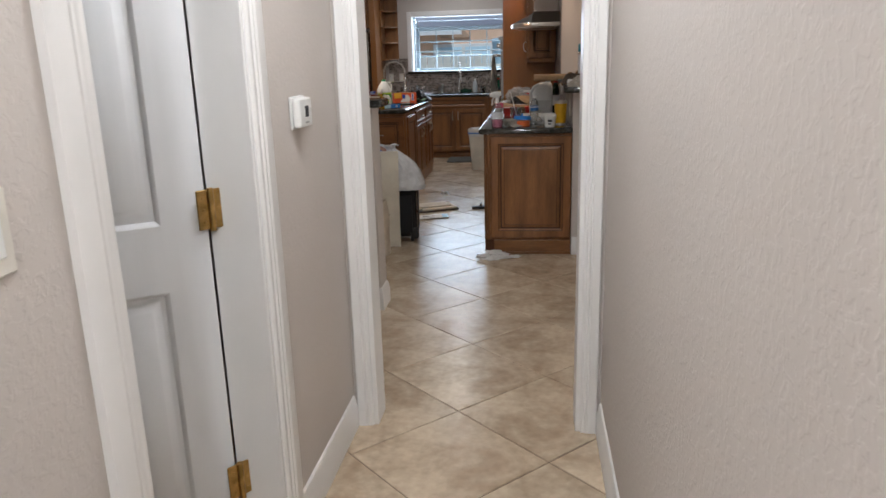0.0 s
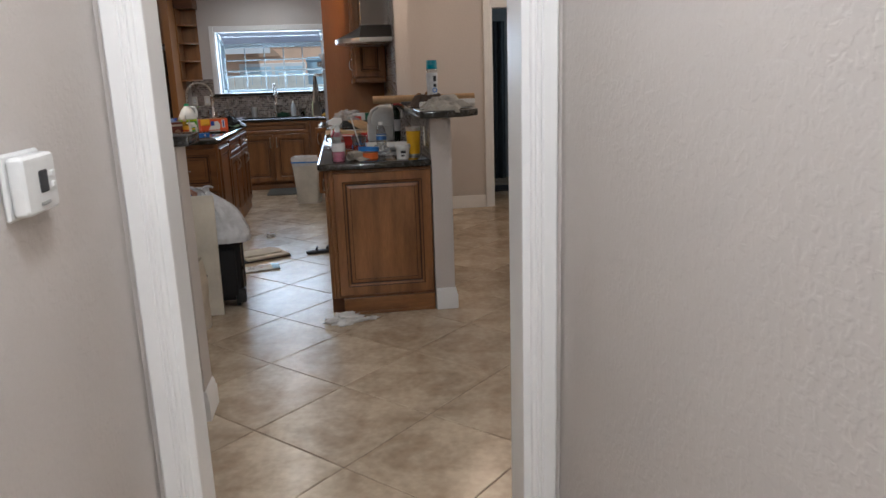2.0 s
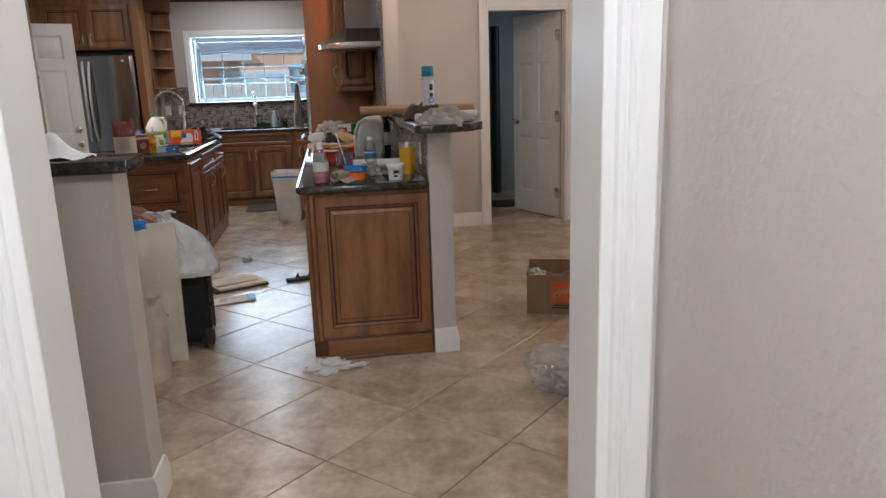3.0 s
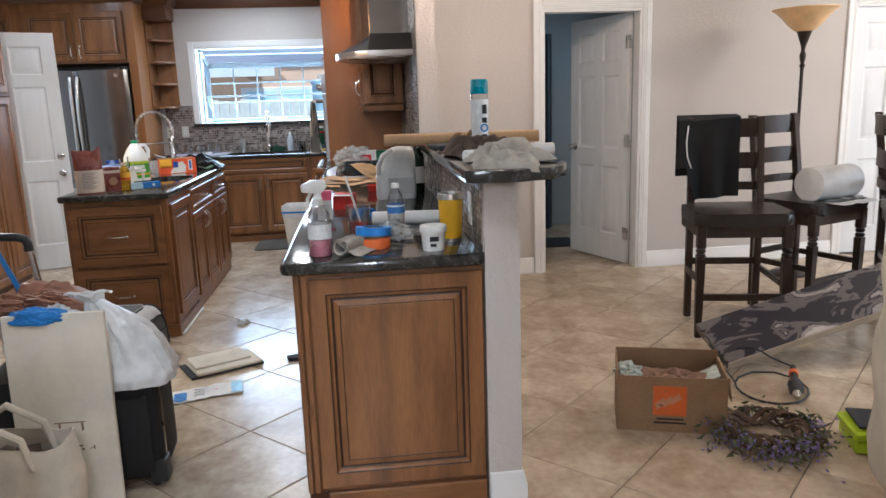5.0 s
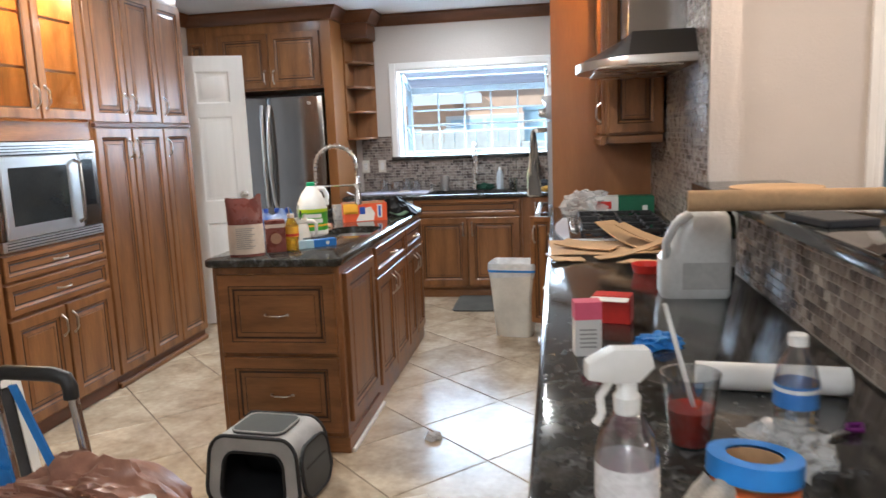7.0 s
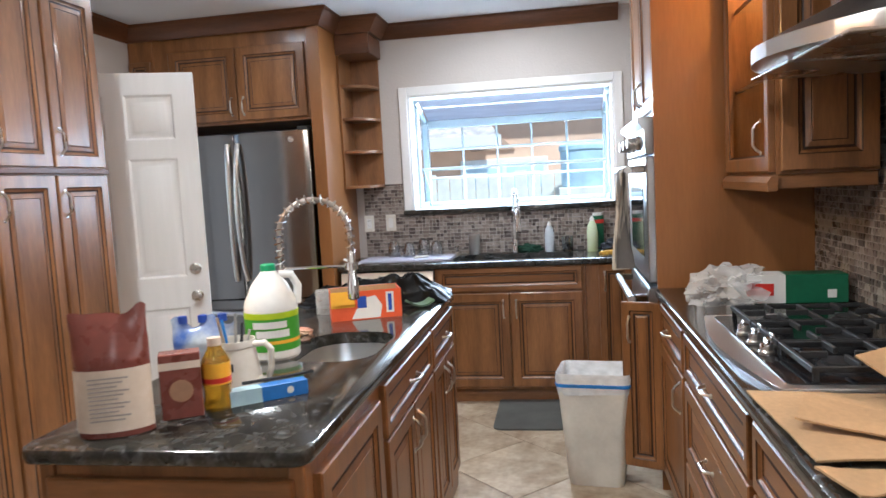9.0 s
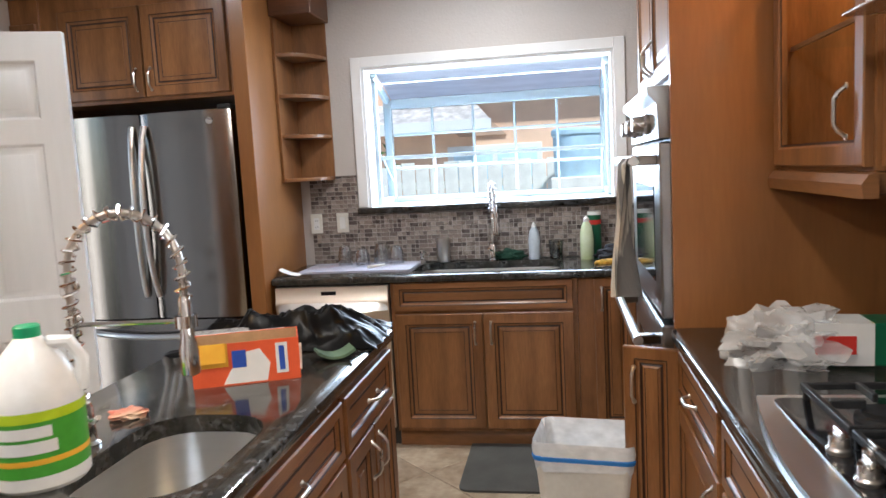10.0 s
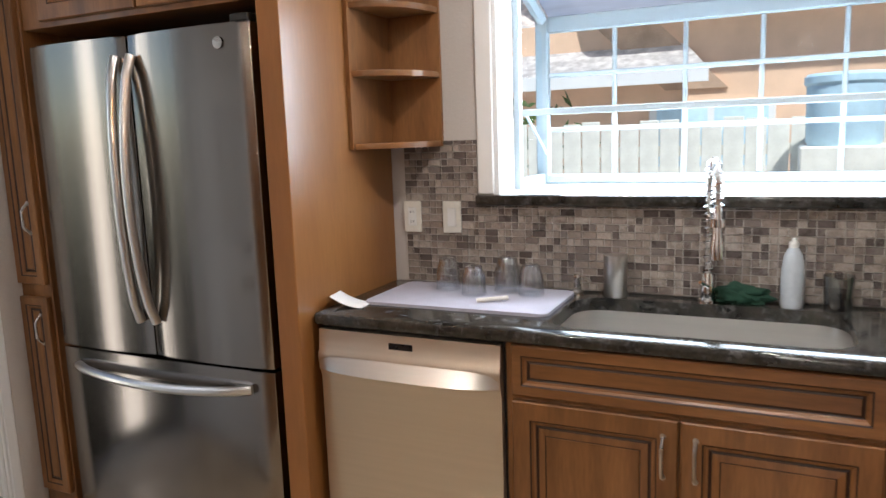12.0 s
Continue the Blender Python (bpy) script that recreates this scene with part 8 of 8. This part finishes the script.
part("dark_tray", box(-0.16, 0.16, -0.09, 0.09, 0.0505, 0.062, 0.003), M["charcoal"], t)
part("upper_case", box(-0.19, 0.17, -0.115, 0.10, 0.063, 0.10, 0.008), M["neon"], t, m=pose(0, 0, 0, 0, -2, 3))
part("clear_lid", box(-0.17, 0.15, -0.10, 0.085, 0.105, 0.112, 0.002), M["charcoal"], t)
t = thing("water_bottle", "clear water bottle with teal cap standing on the floor", "bottle", pose(2.16, 5.55, 0))
part("body", lathe([(0.0, 0.0), (0.035, 0.0), (0.036, 0.1), (0.036, 0.23), (0.031, 0.24), (0, 0.24)], 24), M["clear"], t)
part("cap", lathe([(0.0345, 0.235), (0.0345, 0.285), (0, 0.287)], 24), M["teal"], t)
part("print_bar", box(-0.012, 0.008, -0.0375, -0.035, 0.05, 0.15), M["charcoal"], t)


def quilt(u, v):
    a = math.pi * (0.5 + u)
    r = 1 + 0.05 * noise.noise(Vector((u * 6, v * 7, 2))) + 0.025 * abs(noise.noise(Vector((u * 14, v * 18, 5)))) - 0.3 * max(0, v - 0.9) * 10 * 0.35
    return Vector((0.26 * math.cos(a) * r * (0.75 + 0.25 * math.sin(v * 2.4 + 0.5)), 0.55 * math.sin(a) * r, 1.26 * v))


t = thing("covered_chair", "tall chair under a crumpled cream dust cover", "covered chair", pose(1.94, 4.72, 0))
part("cover", loft([[tuple(quilt(u / 48 * 2 - 0.0, v / 30)) for u in range(48)] for v in range(31)], True, True), C("dust_cover", (0.66, 0.60, 0.50), 0.85, vary=0.1, scale=6, fine=120, bump=0.5), t)
t = thing("shower_curtain", "dark blue-grey shower curtain in the bathroom", "curtain", pose(1.42, 10.1, 0.06))
part("curtain", sheet(60, 4, lambda u, v: Vector((0.5 * u, 0.03 * math.sin(u * 40), 1.95 * v)), 0.002), C("curtain_blue", (0.06, 0.08, 0.095), 0.7), t)
t = solid("bath_mat", prism(rounded(-0.3, 0.3, -0.2, 0.2, 0.03), 0.0, 0.015, "z", 0.005), M["charcoal"], "dark bath mat on the bathroom floor", "mat", pose(1.7, 9.6, 0))


# ---- pieces of the floor and the mosaic, last ----
tm = mesh_of(tile_mesh(), "tile", M["tile"])
half = TILE / math.sqrt(2)
rest = nb()
rndt = random.Random(3)
parts_made = 0
for i in range(-30, 31):
    for j in range(-30, 31):
        x = TX + half * (i + j) + half
        y = TY + half * (i - j)
        if not (-3.7 < x < 7.1 and -1.4 < y < 11.0):
            continue
        near = (-2.9 < x < 3.1 and 1.6 < y < 9.4) or (-0.8 < x < 0.5 and y <= 1.6) or (-2.6 < x < 0.0 and 9.4 <= y < 10.7)
        if near and not (KW < x < 0.484 and y > 5.2):
            o = new("tile", tm)
            o.parent = floor
            o.matrix_local = pose(x, y, rndt.uniform(-0.0006, 0.0), 0, 0, 45 + 90 * rndt.randrange(4))
            parts_made += 1
        elif y < FAR or 1.0 < x < 3.1 or x < KW:
            bmx = tile_mesh()
            bmx.transform(pose(x, y, 0, 0, 0, 45))
            join(rest, bmx)
tagged(part("far_tiles", rest, M["tile"], floor, smooth=False), kind="stuff")


def stone_piece(w, h, e=0.0012):
    b = nb()
    vs = [b.verts.new((x, -0.004, z)) for x, z in ((0, 0), (w, 0), (w, h), (0, h))]
    ft = [b.verts.new((x, -0.0085, z)) for x, z in ((e, e), (w - e, e), (w - e, h - e), (e, h - e))]
    b.faces.new(ft)
    for k in range(4):
        b.faces.new((vs[k], vs[(k + 1) % 4], ft[(k + 1) % 4], ft[k]))
    return b


def mosaic(name, area_list, m, seed, near):
    """Small square and brick stones in rows on a mortar bed; local x along, z up, facing -y."""
    rnd = random.Random(seed)
    bed = thing(name, "grey-brown stone mosaic backsplash in pale mortar", "backsplash", m, kind="structure")
    out = [nb() for _ in range(4)]
    shared, made = {}, 0
    for x0, x1, z0, z1 in area_list:
        part("mortar_bed", box(x0, x1, -0.005, -0.0005, z0, z1), M["mortar"], bed, smooth=False)
        z = z0 + 0.001
        row = 0
        while z < z1 - 0.006:
            hgt = min(0.0225, z1 - z - 0.001)
            x = x0 + 0.001
            while x < x1 - 0.006:
                wdt = min(rnd.choice((0.0225, 0.0225, 0.0475)), x1 - x - 0.001)
                d = 0.0085 + rnd.uniform(-0.0012, 0.0012)
                mi = rnd.choice((0, 0, 1, 2, 2, 3))
                b = out[mi]
                key = (round(wdt, 4), round(hgt, 4), mi)
                if made < 300 and hgt > 0.02 and key[0] in (0.0225, 0.0475) and any(q[0] <= x <= q[1] and q[2] <= z <= q[3] for q in near):
                    if key not in shared:
                        shared[key] = mesh_of(stone_piece(wdt, hgt), "mosaic_stone", M["mosaic%d" % mi])
                    o = new("mosaic_stone", shared[key])
                    o.parent = bed
                    o.location = (x, 0.0085 - d, z)
                    made += 1
                    x += wdt + 0.0025
                    continue
                vs = [b.verts.new(v) for v in ((x, -0.004, z), (x + wdt, -0.004, z), (x + wdt, -0.004, z + hgt), (x, -0.004, z + hgt))]
                e = 0.0012
                ft = [b.verts.new(v) for v in ((x + e, -d, z + e), (x + wdt - e, -d, z + e), (x + wdt - e, -d, z + hgt - e), (x + e, -d, z + hgt - e))]
                b.faces.new(ft)
                for k in range(4):
                    b.faces.new((vs[k], vs[(k + 1) % 4], ft[(k + 1) % 4], ft[k]))
                x += wdt + 0.0025
            z += hgt + 0.0025
            row += 1
    for k, b in enumerate(out):
        tagged(part("mosaic_stones", b, M["mosaic%d" % k], bed, smooth=False), kind="stuff")
    return bed


mosaic("backsplash_back", [(0.0, 0.29, 0.914, 1.43), (0.29, 1.87, 0.914, 1.197), (1.87, 2.42, 0.914, 1.43)], pose(-2.09, BACK, 0), 1, [(0.0, 0.285, 0.914, 1.43), (0.285, 0.85, 0.914, 1.197)])
mosaic("backsplash_bar", [(0.0, 2.325, 0.914, 1.15)], pose(KW, 7.47, 0, 0, 0, -90), 2, [(1.2, 2.325, 0.914, 1.15)])
mosaic("backsplash_cooktop", [(0.0, 1.78, 0.914, 2.5)], pose(KW, 9.255, 0, 0, 0, -90), 3, [(0.3, 1.2, 0.914, 1.33)])
